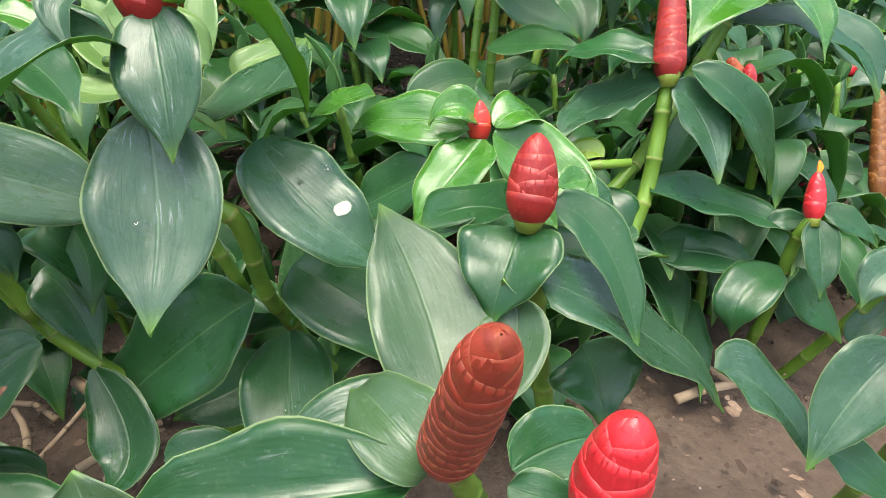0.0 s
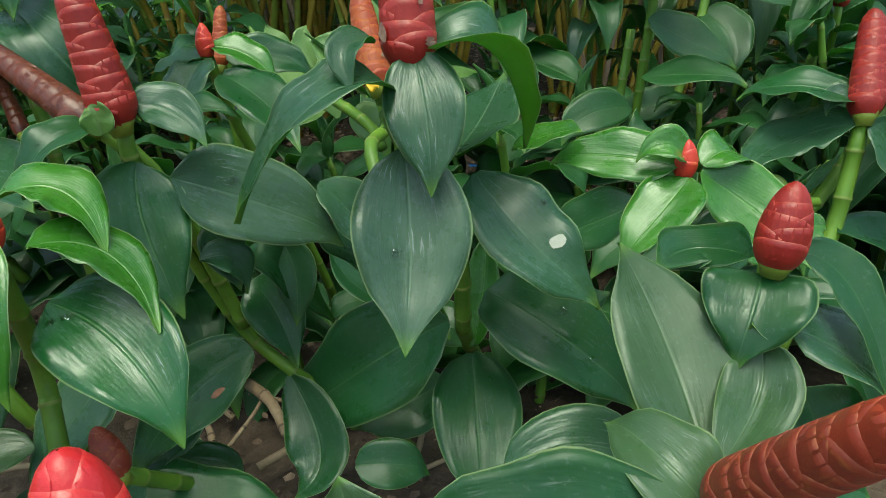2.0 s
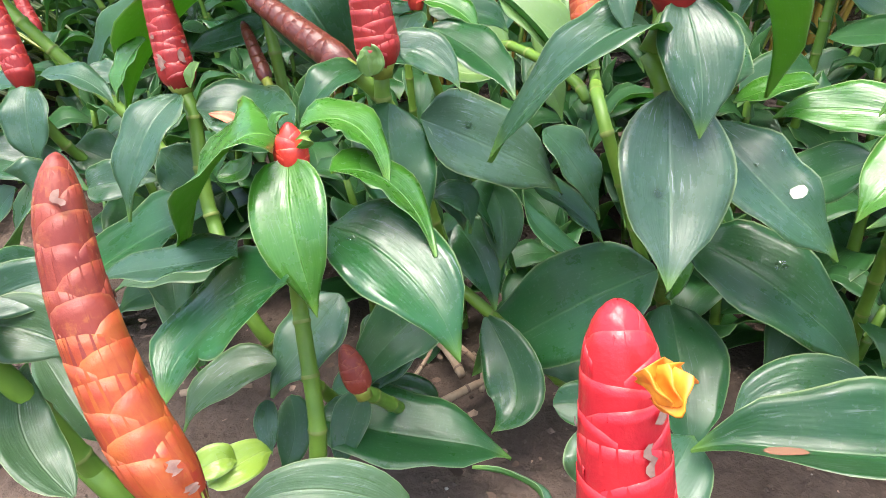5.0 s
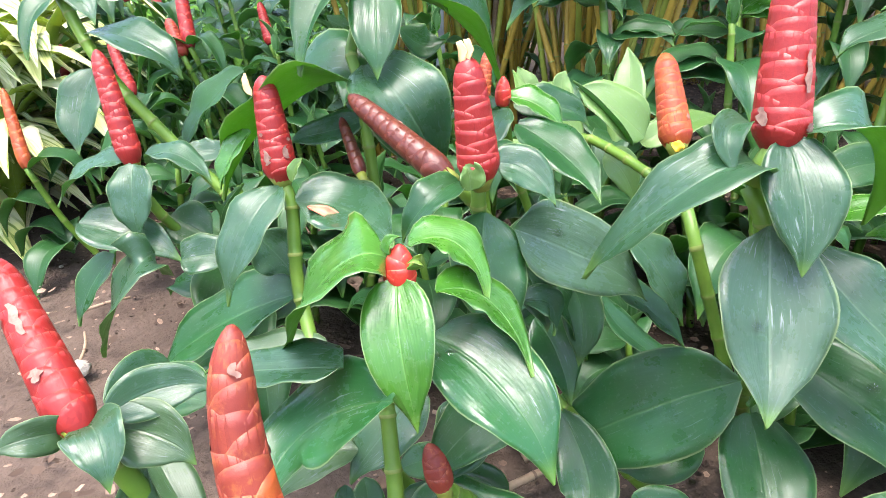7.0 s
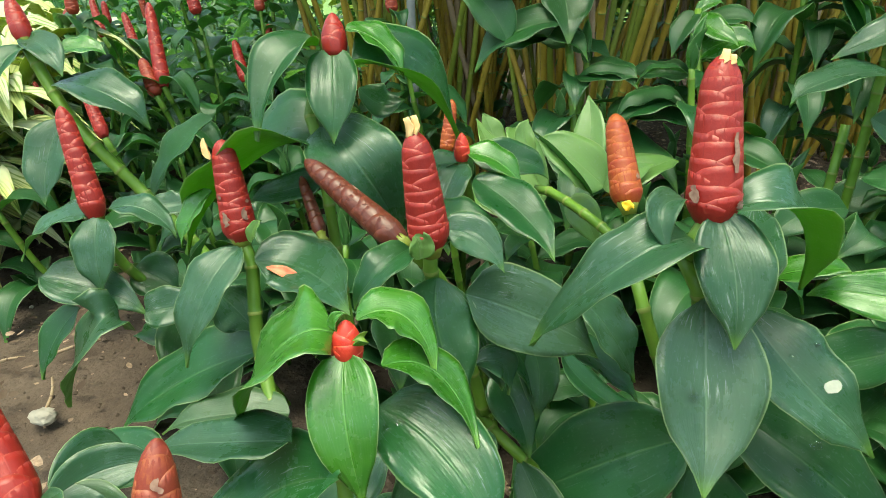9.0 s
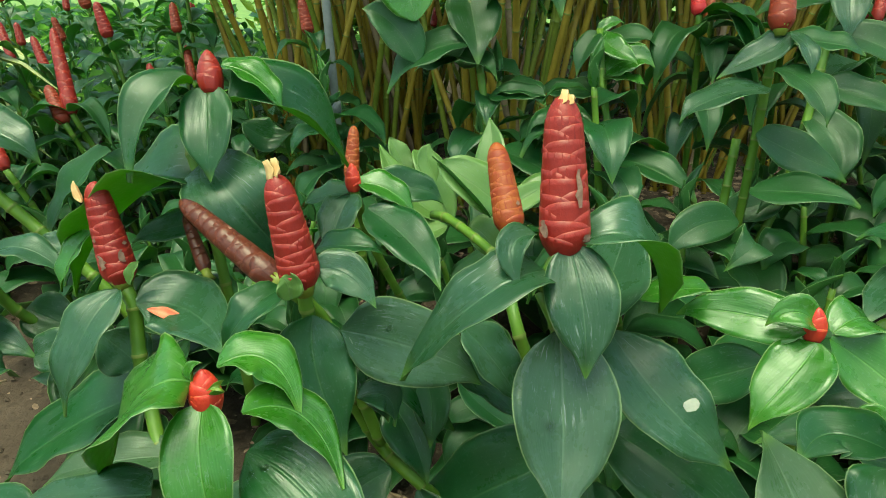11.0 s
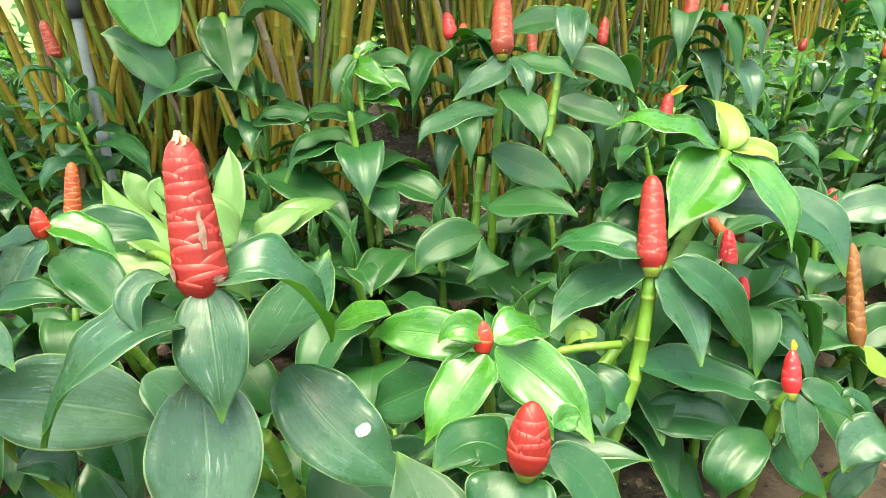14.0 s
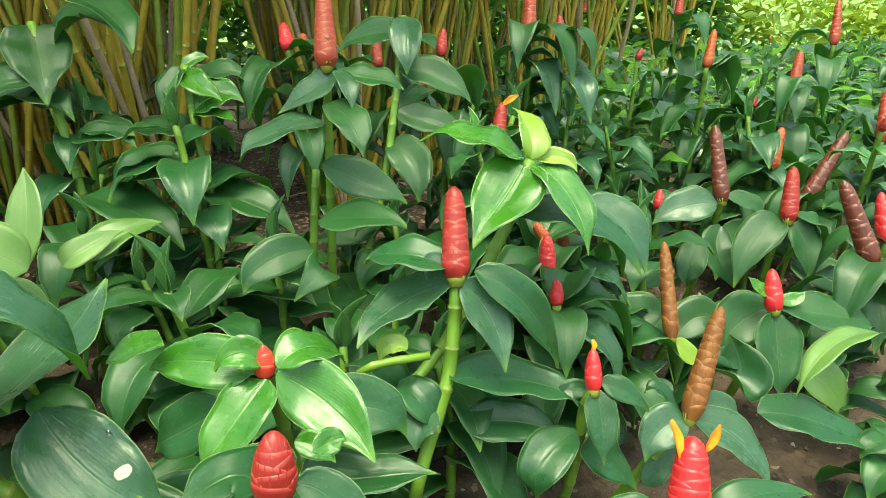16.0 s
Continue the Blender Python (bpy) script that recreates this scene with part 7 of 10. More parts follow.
leaf(back_cone_plant_2, (0.895, 0.775, 0.218), (0.867, 0.827, 0.242), (0.846, 0.867, 0.171), (0.027, 0.014, -0.000), LEAF_GREY, seed=23, nu=6, nv=10)
leaf(back_cone_plant_2, (0.898, 0.782, 0.186), (0.953, 0.798, 0.190), (0.994, 0.811, 0.150), (0.008, -0.028, 0.000), LEAF_SHADE, seed=24, nu=6, nv=10)
leaf(back_cone_plant_2, (0.902, 0.789, 0.152), (0.853, 0.801, 0.170), (0.815, 0.810, 0.084), (0.006, 0.026, -0.000), LEAF_SHADE, seed=25, nu=6, nv=10)

# ginger with a crimson cone deeper in the bed
back_cone_plant_3 = plant_at(0.972, 0.872, 0.02, "ginger with a crimson cone deeper in the bed", "ginger plants in the bed")
back_cone_plant_3_cone = top_cone(back_cone_plant_3, (0.952, 0.812, 0.302), (0.949, 0.843, 0.377), 0.014, CRIMSON, 0.4, 20, 444, False, 0, "")
stem(back_cone_plant_3, [(0.952, 0.812, 0.302), (0.962, 0.832, 0.202), (0.972, 0.872, 0.000)], 0.0065, 0.0075, 0.045)
leaf(back_cone_plant_3, (0.952, 0.812, 0.302), (0.902, 0.834, 0.307), (0.865, 0.851, 0.230), (0.012, 0.026, -0.000), LEAF_SHADE, seed=30, nu=6, nv=10)
leaf(back_cone_plant_3, (0.953, 0.814, 0.291), (1.013, 0.802, 0.316), (1.059, 0.793, 0.220), (-0.006, -0.031, 0.000), LEAF_SHADE, seed=31, nu=6, nv=10)
leaf(back_cone_plant_3, (0.954, 0.817, 0.276), (1.004, 0.841, 0.288), (1.042, 0.859, 0.199), (0.012, -0.026, 0.000), LEAF_SHADE, seed=32, nu=6, nv=10)
leaf(back_cone_plant_3, (0.956, 0.820, 0.258), (0.985, 0.762, 0.278), (1.007, 0.718, 0.228), (-0.030, -0.015, 0.000), LEAF_GREY, seed=33, nu=6, nv=10)
leaf(back_cone_plant_3, (0.958, 0.824, 0.239), (0.997, 0.780, 0.253), (1.026, 0.746, 0.165), (-0.023, -0.020, 0.000), LEAF_SHADE, seed=34, nu=6, nv=10)
leaf(back_cone_plant_3, (0.960, 0.829, 0.217), (0.927, 0.772, 0.229), (0.901, 0.729, 0.158), (-0.029, 0.018, 0.000), LEAF_SHADE, seed=35, nu=6, nv=10)
leaf(back_cone_plant_3, (0.963, 0.833, 0.195), (1.026, 0.845, 0.198), (1.075, 0.854, 0.145), (0.006, -0.033, 0.000), LEAF_SHADE, seed=36, nu=6, nv=10)
leaf(back_cone_plant_3, (0.965, 0.838, 0.171), (0.961, 0.891, 0.183), (0.957, 0.931, 0.138), (0.027, 0.002, -0.000), LEAF_GREY, seed=37, nu=6, nv=10)
leaf(back_cone_plant_3, (0.967, 0.843, 0.146), (0.933, 0.801, 0.157), (0.906, 0.770, 0.095), (-0.022, 0.018, 0.000), LEAF_SHADE, seed=38, nu=6, nv=10)

# ginger with a crimson cone deeper in the bed
back_cone_plant_4 = plant_at(0.390, 0.811, 0.02, "ginger with a crimson cone deeper in the bed", "ginger plants in the bed")
back_cone_plant_4_cone = top_cone(back_cone_plant_4, (0.370, 0.751, 0.310), (0.372, 0.773, 0.364), 0.0125, CRIMSON, 0.4, 20, 456, False, 0, "")
stem(back_cone_plant_4, [(0.370, 0.751, 0.310), (0.380, 0.771, 0.210), (0.390, 0.811, 0.000)], 0.0065, 0.0075, 0.045)
leaf(back_cone_plant_4, (0.370, 0.751, 0.310), (0.404, 0.796, 0.334), (0.429, 0.830, 0.265), (0.023, -0.017, 0.000), LEAF_SHADE, seed=40, nu=6, nv=10)
leaf(back_cone_plant_4, (0.371, 0.754, 0.299), (0.308, 0.725, 0.311), (0.260, 0.703, 0.219), (-0.015, 0.033, 0.000), LEAF_SHADE, seed=41, nu=6, nv=10)
leaf(back_cone_plant_4, (0.373, 0.757, 0.283), (0.373, 0.823, 0.301), (0.373, 0.873, 0.252), (0.034, -0.000, 0.000), LEAF_SHADE, seed=42, nu=6, nv=10)
leaf(back_cone_plant_4, (0.375, 0.760, 0.265), (0.305, 0.772, 0.278), (0.252, 0.780, 0.223), (0.006, 0.036, -0.000), LEAF_GREY, seed=43, nu=6, nv=10)
leaf(back_cone_plant_4, (0.377, 0.764, 0.245), (0.446, 0.740, 0.250), (0.498, 0.721, 0.177), (-0.013, -0.036, 0.000), LEAF_SHADE, seed=44, nu=6, nv=10)
leaf(back_cone_plant_4, (0.379, 0.769, 0.223), (0.444, 0.782, 0.244), (0.494, 0.793, 0.160), (0.007, -0.034, 0.000), LEAF_SHADE, seed=45, nu=6, nv=10)
leaf(back_cone_plant_4, (0.381, 0.773, 0.200), (0.449, 0.801, 0.213), (0.501, 0.823, 0.157), (0.015, -0.035, 0.000), LEAF_SHADE, seed=46, nu=6, nv=10)
leaf(back_cone_plant_4, (0.384, 0.778, 0.176), (0.426, 0.742, 0.191), (0.457, 0.714, 0.140), (-0.019, -0.022, 0.000), LEAF_GREY, seed=47, nu=6, nv=10)
leaf(back_cone_plant_4, (0.386, 0.783, 0.150), (0.433, 0.808, 0.156), (0.468, 0.828, 0.117), (0.013, -0.024, 0.000), LEAF_SHADE, seed=48, nu=6, nv=10)

# ginger with a rust-orange cone deeper in the bed
back_cone_plant_5 = plant_at(0.442, 0.891, 0.02, "ginger with a rust-orange cone deeper in the bed", "ginger plants in the bed")
back_cone_plant_5_cone = top_cone(back_cone_plant_5, (0.422, 0.831, 0.284), (0.423, 0.854, 0.340), 0.0125, RUST, 0, 20, 468, False, 0, "")
stem(back_cone_plant_5, [(0.422, 0.831, 0.284), (0.432, 0.851, 0.184), (0.442, 0.891, 0.000)], 0.0065, 0.0075, 0.045)
leaf(back_cone_plant_5, (0.422, 0.831, 0.284), (0.473, 0.861, 0.310), (0.511, 0.883, 0.249), (0.015, -0.026, 0.000), LEAF_SHADE, seed=50, nu=6, nv=10)
leaf(back_cone_plant_5, (0.424, 0.835, 0.268), (0.469, 0.809, 0.276), (0.503, 0.789, 0.237), (-0.013, -0.023, 0.000), LEAF_SHADE, seed=51, nu=6, nv=10)
leaf(back_cone_plant_5, (0.426, 0.839, 0.243), (0.442, 0.910, 0.261), (0.454, 0.963, 0.201), (0.037, -0.008, 0.000), LEAF_SHADE, seed=52, nu=6, nv=10)
leaf(back_cone_plant_5, (0.429, 0.845, 0.215), (0.378, 0.849, 0.231), (0.338, 0.852, 0.159), (0.002, 0.027, -0.000), LEAF_GREY, seed=53, nu=6, nv=10)
leaf(back_cone_plant_5, (0.432, 0.851, 0.184), (0.394, 0.907, 0.202), (0.365, 0.949, 0.135), (0.029, 0.020, -0.000), LEAF_SHADE, seed=54, nu=6, nv=10)
leaf(back_cone_plant_5, (0.436, 0.858, 0.150), (0.385, 0.876, 0.155), (0.346, 0.890, 0.114), (0.009, 0.027, -0.000), LEAF_SHADE, seed=55, nu=6, nv=10)

# ginger with a rust-orange cone deeper in the bed
back_cone_plant_6 = plant_at(0.410, 0.884, 0.02, "ginger with a rust-orange cone deeper in the bed", "ginger plants in the bed")
back_cone_plant_6_cone = top_cone(back_cone_plant_6, (0.390, 0.824, 0.335), (0.373, 0.836, 0.358), 0.01, RUST, 0, 20, 477, False, 0, "")
stem(back_cone_plant_6, [(0.390, 0.824, 0.335), (0.400, 0.844, 0.235), (0.410, 0.884, 0.000)], 0.0065, 0.0075, 0.045)
leaf(back_cone_plant_6, (0.390, 0.824, 0.335), (0.464, 0.828, 0.348), (0.520, 0.831, 0.274), (0.002, -0.038, 0.000), LEAF_SHADE, seed=60, nu=6, nv=10)
leaf(back_cone_plant_6, (0.391, 0.826, 0.323), (0.398, 0.895, 0.353), (0.404, 0.946, 0.251), (0.035, -0.004, 0.000), LEAF_SHADE, seed=61, nu=6, nv=10)
leaf(back_cone_plant_6, (0.393, 0.830, 0.306), (0.340, 0.781, 0.317), (0.301, 0.744, 0.266), (-0.025, 0.027, 0.000), LEAF_SHADE, seed=62, nu=6, nv=10)
leaf(back_cone_plant_6, (0.395, 0.834, 0.287), (0.460, 0.801, 0.288), (0.509, 0.777, 0.250), (-0.017, -0.034, 0.000), LEAF_GREY, seed=63, nu=6, nv=10)
leaf(back_cone_plant_6, (0.397, 0.838, 0.265), (0.383, 0.789, 0.280), (0.372, 0.752, 0.197), (-0.025, 0.008, 0.000), LEAF_SHADE, seed=64, nu=6, nv=10)
leaf(back_cone_plant_6, (0.399, 0.843, 0.241), (0.356, 0.877, 0.254), (0.323, 0.903, 0.183), (0.018, 0.023, -0.000), LEAF_SHADE, seed=65, nu=6, nv=10)
leaf(back_cone_plant_6, (0.402, 0.848, 0.216), (0.376, 0.790, 0.237), (0.357, 0.747, 0.137), (-0.030, 0.013, 0.000), LEAF_SHADE, seed=66, nu=6, nv=10)
leaf(back_cone_plant_6, (0.405, 0.853, 0.190), (0.391, 0.922, 0.196), (0.381, 0.975, 0.146), (0.036, 0.007, -0.000), LEAF_GREY, seed=67, nu=6, nv=10)
leaf(back_cone_plant_6, (0.407, 0.859, 0.163), (0.348, 0.860, 0.165), (0.303, 0.861, 0.119), (0.001, 0.031, -0.000), LEAF_SHADE, seed=68, nu=6, nv=10)

# ginger with a crimson cone deeper in the bed
back_cone_plant_7 = plant_at(0.381, 0.744, 0.02, "ginger with a crimson cone deeper in the bed", "ginger plants in the bed")
back_cone_plant_7_cone = top_cone(back_cone_plant_7, (0.361, 0.684, 0.301), (0.363, 0.696, 0.331), 0.0095, CRIMSON, 0.5, 20, 489, False, 0, "")
stem(back_cone_plant_7, [(0.361, 0.684, 0.301), (0.371, 0.704, 0.201), (0.381, 0.744, 0.000)], 0.0065, 0.0075, 0.045)
leaf(back_cone_plant_7, (0.361, 0.684, 0.301), (0.397, 0.743, 0.318), (0.424, 0.787, 0.260), (0.031, -0.019, 0.000), LEAF_SHADE, seed=70, nu=6, nv=10)
leaf(back_cone_plant_7, (0.362, 0.686, 0.290), (0.353, 0.633, 0.301), (0.346, 0.593, 0.258), (-0.028, 0.005, 0.000), LEAF_SHADE, seed=71, nu=6, nv=10)
leaf(back_cone_plant_7, (0.363, 0.689, 0.275), (0.428, 0.694, 0.304), (0.477, 0.697, 0.210), (0.002, -0.034, 0.000), LEAF_SHADE, seed=72, nu=6, nv=10)
leaf(back_cone_plant_7, (0.365, 0.692, 0.258), (0.402, 0.651, 0.272), (0.429, 0.620, 0.217), (-0.021, -0.019, 0.000), LEAF_GREY, seed=73, nu=6, nv=10)
leaf(back_cone_plant_7, (0.367, 0.696, 0.238), (0.338, 0.761, 0.242), (0.316, 0.810, 0.162), (0.033, 0.015, -0.000), LEAF_SHADE, seed=74, nu=6, nv=10)
leaf(back_cone_plant_7, (0.369, 0.701, 0.217), (0.433, 0.700, 0.219), (0.481, 0.700, 0.164), (-0.000, -0.033, 0.000), LEAF_SHADE, seed=75, nu=6, nv=10)
leaf(back_cone_plant_7, (0.371, 0.705, 0.194), (0.344, 0.649, 0.208), (0.323, 0.607, 0.151), (-0.029, 0.014, 0.000), LEAF_SHADE, seed=76, nu=6, nv=10)
leaf(back_cone_plant_7, (0.374, 0.710, 0.171), (0.345, 0.658, 0.184), (0.323, 0.618, 0.095), (-0.027, 0.015, 0.000), LEAF_GREY, seed=77, nu=6, nv=10)
leaf(back_cone_plant_7, (0.376, 0.715, 0.146), (0.450, 0.709, 0.162), (0.506, 0.705, 0.071), (-0.003, -0.038, 0.000), LEAF_SHADE, seed=78, nu=6, nv=10)

# ginger with a crimson cone deeper in the bed
back_cone_plant_8 = plant_at(0.735, 1.169, 0.02, "ginger with a crimson cone deeper in the bed", "ginger plants in the bed")
back_cone_plant_8_cone = top_cone(back_cone_plant_8, (0.715, 1.109, 0.274), (0.721, 1.123, 0.311), 0.011, CRIMSON, 0.4, 20, 501, False, 0, "")
stem(back_cone_plant_8, [(0.715, 1.109, 0.274), (0.725, 1.129, 0.174), (0.735, 1.169, 0.000)], 0.0065, 0.0075, 0.045)
leaf(back_cone_plant_8, (0.715, 1.109, 0.274), (0.721, 1.160, 0.291), (0.725, 1.198, 0.237), (0.026, -0.003, 0.000), LEAF_SHADE, seed=80, nu=6, nv=10)
leaf(back_cone_plant_8, (0.717, 1.113, 0.258), (0.778, 1.140, 0.284), (0.824, 1.161, 0.221), (0.014, -0.032, 0.000), LEAF_SHADE, seed=81, nu=6, nv=10)
leaf(back_cone_plant_8, (0.719, 1.117, 0.234), (0.688, 1.158, 0.244), (0.665, 1.189, 0.182), (0.021, 0.016, -0.000), LEAF_SHADE, seed=82, nu=6, nv=10)
leaf(back_cone_plant_8, (0.722, 1.123, 0.207), (0.782, 1.142, 0.208), (0.828, 1.157, 0.142), (0.010, -0.031, 0.000), LEAF_GREY, seed=83, nu=6, nv=10)
leaf(back_cone_plant_8, (0.725, 1.129, 0.177), (0.670, 1.121, 0.196), (0.629, 1.116, 0.110), (-0.004, 0.028, 0.000), LEAF_SHADE, seed=84, nu=6, nv=10)
leaf(back_cone_plant_8, (0.728, 1.135, 0.144), (0.745, 1.185, 0.164), (0.758, 1.223, 0.107), (0.026, -0.009, 0.000), LEAF_SHADE, seed=85, nu=6, nv=10)

# ginger with a red cone deeper in the bed
back_cone_plant_9 = plant_at(0.389, 1.125, 0.02, "ginger with a red cone deeper in the bed", "ginger plants in the bed")
back_cone_plant_9_cone = top_cone(back_cone_plant_9, (0.369, 1.065, 0.437), (0.382, 1.087, 0.495), 0.0135, RED, 0.1, 20, 510, False, 0, "")
stem(back_cone_plant_9, [(0.369, 1.065, 0.437), (0.379, 1.085, 0.337), (0.389, 1.125, 0.000)], 0.0065, 0.0075, 0.045)
leaf(back_cone_plant_9, (0.369, 1.065, 0.437), (0.321, 1.025, 0.458), (0.285, 0.995, 0.397), (-0.021, 0.025, 0.000), LEAF_SHADE, seed=90, nu=6, nv=10)
leaf(back_cone_plant_9, (0.370, 1.068, 0.422), (0.408, 1.125, 0.433), (0.436, 1.167, 0.343), (0.029, -0.020, 0.000), LEAF_SHADE, seed=91, nu=6, nv=10)
leaf(back_cone_plant_9, (0.372, 1.073, 0.400), (0.410, 1.025, 0.401), (0.438, 0.989, 0.355), (-0.025, -0.020, 0.000), LEAF_SHADE, seed=92, nu=6, nv=10)
leaf(back_cone_plant_9, (0.375, 1.078, 0.374), (0.421, 1.134, 0.387), (0.456, 1.177, 0.298), (0.029, -0.024, 0.000), LEAF_GREY, seed=93, nu=6, nv=10)
leaf(back_cone_plant_9, (0.378, 1.083, 0.345), (0.405, 1.025, 0.359), (0.425, 0.981, 0.314), (-0.030, -0.014, 0.000), LEAF_SHADE, seed=94, nu=6, nv=10)
leaf(back_cone_plant_9, (0.381, 1.090, 0.315), (0.417, 1.045, 0.340), (0.445, 1.010, 0.283), (-0.023, -0.019, 0.000), LEAF_SHADE, seed=95, nu=6, nv=10)
leaf(back_cone_plant_9, (0.384, 1.096, 0.282), (0.429, 1.049, 0.307), (0.464, 1.014, 0.236), (-0.024, -0.024, 0.000), LEAF_SHADE, seed=96, nu=6, nv=10)
leaf(back_cone_plant_9, (0.388, 1.103, 0.248), (0.337, 1.057, 0.275), (0.298, 1.022, 0.174), (-0.024, 0.026, 0.000), LEAF_GREY, seed=97, nu=6, nv=10)
leaf(back_cone_plant_9, (0.391, 1.110, 0.212), (0.457, 1.092, 0.228), (0.506, 1.078, 0.144), (-0.010, -0.034, 0.000), LEAF_SHADE, seed=98, nu=6, nv=10)

# ginger with a rust-orange cone deeper in the bed
back_cone_plant_10 = plant_at(0.962, 1.451, 0.02, "ginger with a rust-orange cone deeper in the bed", "ginger plants in the bed")
back_cone_plant_10_cone = top_cone(back_cone_plant_10, (0.942, 1.391, 0.516), (0.966, 1.421, 0.599), 0.012, RUST, 0, 20, 522, False, 0, "")
stem(back_cone_plant_10, [(0.942, 1.391, 0.516), (0.952, 1.411, 0.416), (0.962, 1.451, 0.000)], 0.0065, 0.0075, 0.045)
leaf(back_cone_plant_10, (0.942, 1.391, 0.516), (0.991, 1.436, 0.527), (1.029, 1.469, 0.455), (0.023, -0.026, 0.000), LEAF_SHADE, seed=100, nu=6, nv=10)
leaf(back_cone_plant_10, (0.943, 1.395, 0.499), (1.005, 1.420, 0.527), (1.053, 1.439, 0.437), (0.013, -0.032, 0.000), LEAF_SHADE, seed=101, nu=6, nv=10)
leaf(back_cone_plant_10, (0.946, 1.400, 0.473), (0.937, 1.451, 0.485), (0.930, 1.490, 0.429), (0.027, 0.005, -0.000), LEAF_SHADE, seed=102, nu=6, nv=10)
leaf(back_cone_plant_10, (0.949, 1.406, 0.444), (0.939, 1.455, 0.456), (0.931, 1.492, 0.389), (0.026, 0.005, -0.000), LEAF_GREY, seed=103, nu=6, nv=10)
leaf(back_cone_plant_10, (0.952, 1.412, 0.411), (0.891, 1.393, 0.414), (0.845, 1.378, 0.361), (-0.010, 0.032, 0.000), LEAF_SHADE, seed=104, nu=6, nv=10)
leaf(back_cone_plant_10, (0.956, 1.419, 0.376), (0.967, 1.488, 0.394), (0.975, 1.540, 0.325), (0.036, -0.006, 0.000), LEAF_SHADE, seed=105, nu=6, nv=10)
leaf(back_cone_plant_10, (0.959, 1.427, 0.339), (0.924, 1.391, 0.341), (0.897, 1.363, 0.266), (-0.019, 0.018, 0.000), LEAF_SHADE, seed=106, nu=6, nv=10)
leaf(back_cone_plant_10, (0.963, 1.435, 0.299), (0.992, 1.483, 0.322), (1.014, 1.520, 0.242), (0.025, -0.015, 0.000), LEAF_GREY, seed=107, nu=6, nv=10)
leaf(back_cone_plant_10, (0.967, 1.443, 0.258), (0.906, 1.467, 0.264), (0.859, 1.485, 0.193), (0.012, 0.032, -0.000), LEAF_SHADE, seed=108, nu=6, nv=10)

# ginger with a dark red cone deeper in the bed
back_cone_plant_11 = plant_at(1.196, 1.452, 0.02, "ginger with a dark red cone deeper in the bed", "ginger plants in the bed")
back_cone_plant_11_cone = top_cone(back_cone_plant_11, (1.176, 1.392, 0.473), (1.198, 1.420, 0.548), 0.014, RED_DARK, 0, 20, 534, False, 0, "")
stem(back_cone_plant_11, [(1.176, 1.392, 0.473), (1.186, 1.412, 0.373), (1.196, 1.452, 0.000)], 0.0065, 0.0075, 0.045)
leaf(back_cone_plant_11, (1.176, 1.392, 0.473), (1.135, 1.357, 0.486), (1.103, 1.331, 0.404), (-0.018, 0.022, 0.000), LEAF_SHADE, seed=110, nu=6, nv=10)
leaf(back_cone_plant_11, (1.178, 1.396, 0.456), (1.154, 1.347, 0.457), (1.136, 1.311, 0.405), (-0.025, 0.012, 0.000), LEAF_SHADE, seed=111, nu=6, nv=10)
leaf(back_cone_plant_11, (1.180, 1.400, 0.433), (1.239, 1.401, 0.462), (1.283, 1.402, 0.391), (0.000, -0.030, 0.000), LEAF_SHADE, seed=112, nu=6, nv=10)
leaf(back_cone_plant_11, (1.183, 1.406, 0.405), (1.193, 1.472, 0.423), (1.200, 1.522, 0.361), (0.034, -0.005, 0.000), LEAF_GREY, seed=113, nu=6, nv=10)
leaf(back_cone_plant_11, (1.186, 1.412, 0.374), (1.239, 1.410, 0.376), (1.279, 1.409, 0.299), (-0.001, -0.028, 0.000), LEAF_SHADE, seed=114, nu=6, nv=10)
leaf(back_cone_plant_11, (1.189, 1.419, 0.341), (1.169, 1.351, 0.365), (1.153, 1.299, 0.261), (-0.035, 0.011, 0.000), LEAF_SHADE, seed=115, nu=6, nv=10)
leaf(back_cone_plant_11, (1.193, 1.426, 0.305), (1.241, 1.374, 0.318), (1.277, 1.335, 0.274), (-0.027, -0.025, 0.000), LEAF_SHADE, seed=116, nu=6, nv=10)
leaf(back_cone_plant_11, (1.197, 1.433, 0.268), (1.233, 1.471, 0.293), (1.261, 1.500, 0.203), (0.020, -0.019, 0.000), LEAF_GREY, seed=117, nu=6, nv=10)
leaf(back_cone_plant_11, (1.201, 1.441, 0.229), (1.159, 1.402, 0.259), (1.128, 1.372, 0.192), (-0.020, 0.021, 0.000), LEAF_SHADE, seed=118, nu=6, nv=10)

# ginger with a dark red cone deeper in the bed
back_cone_plant_12 = plant_at(1.374, 1.567, 0.02, "ginger with a dark red cone deeper in the bed", "ginger plants in the bed")
back_cone_plant_12_cone = top_cone(back_cone_plant_12, (1.354, 1.507, 0.554), (1.375, 1.548, 0.661), 0.013, RED_DARK, 0, 20, 546, False, 0, "")
stem(back_cone_plant_12, [(1.354, 1.507, 0.554), (1.364, 1.527, 0.454), (1.374, 1.567, 0.000)], 0.0065, 0.0075, 0.045)
leaf(back_cone_plant_12, (1.354, 1.507, 0.554), (1.307, 1.554, 0.582), (1.272, 1.590, 0.520), (0.024, 0.024, -0.000), LEAF_SHADE, seed=120, nu=6, nv=10)
leaf(back_cone_plant_12, (1.355, 1.511, 0.537), (1.394, 1.570, 0.538), (1.423, 1.615, 0.466), (0.031, -0.020, 0.000), LEAF_SHADE, seed=121, nu=6, nv=10)
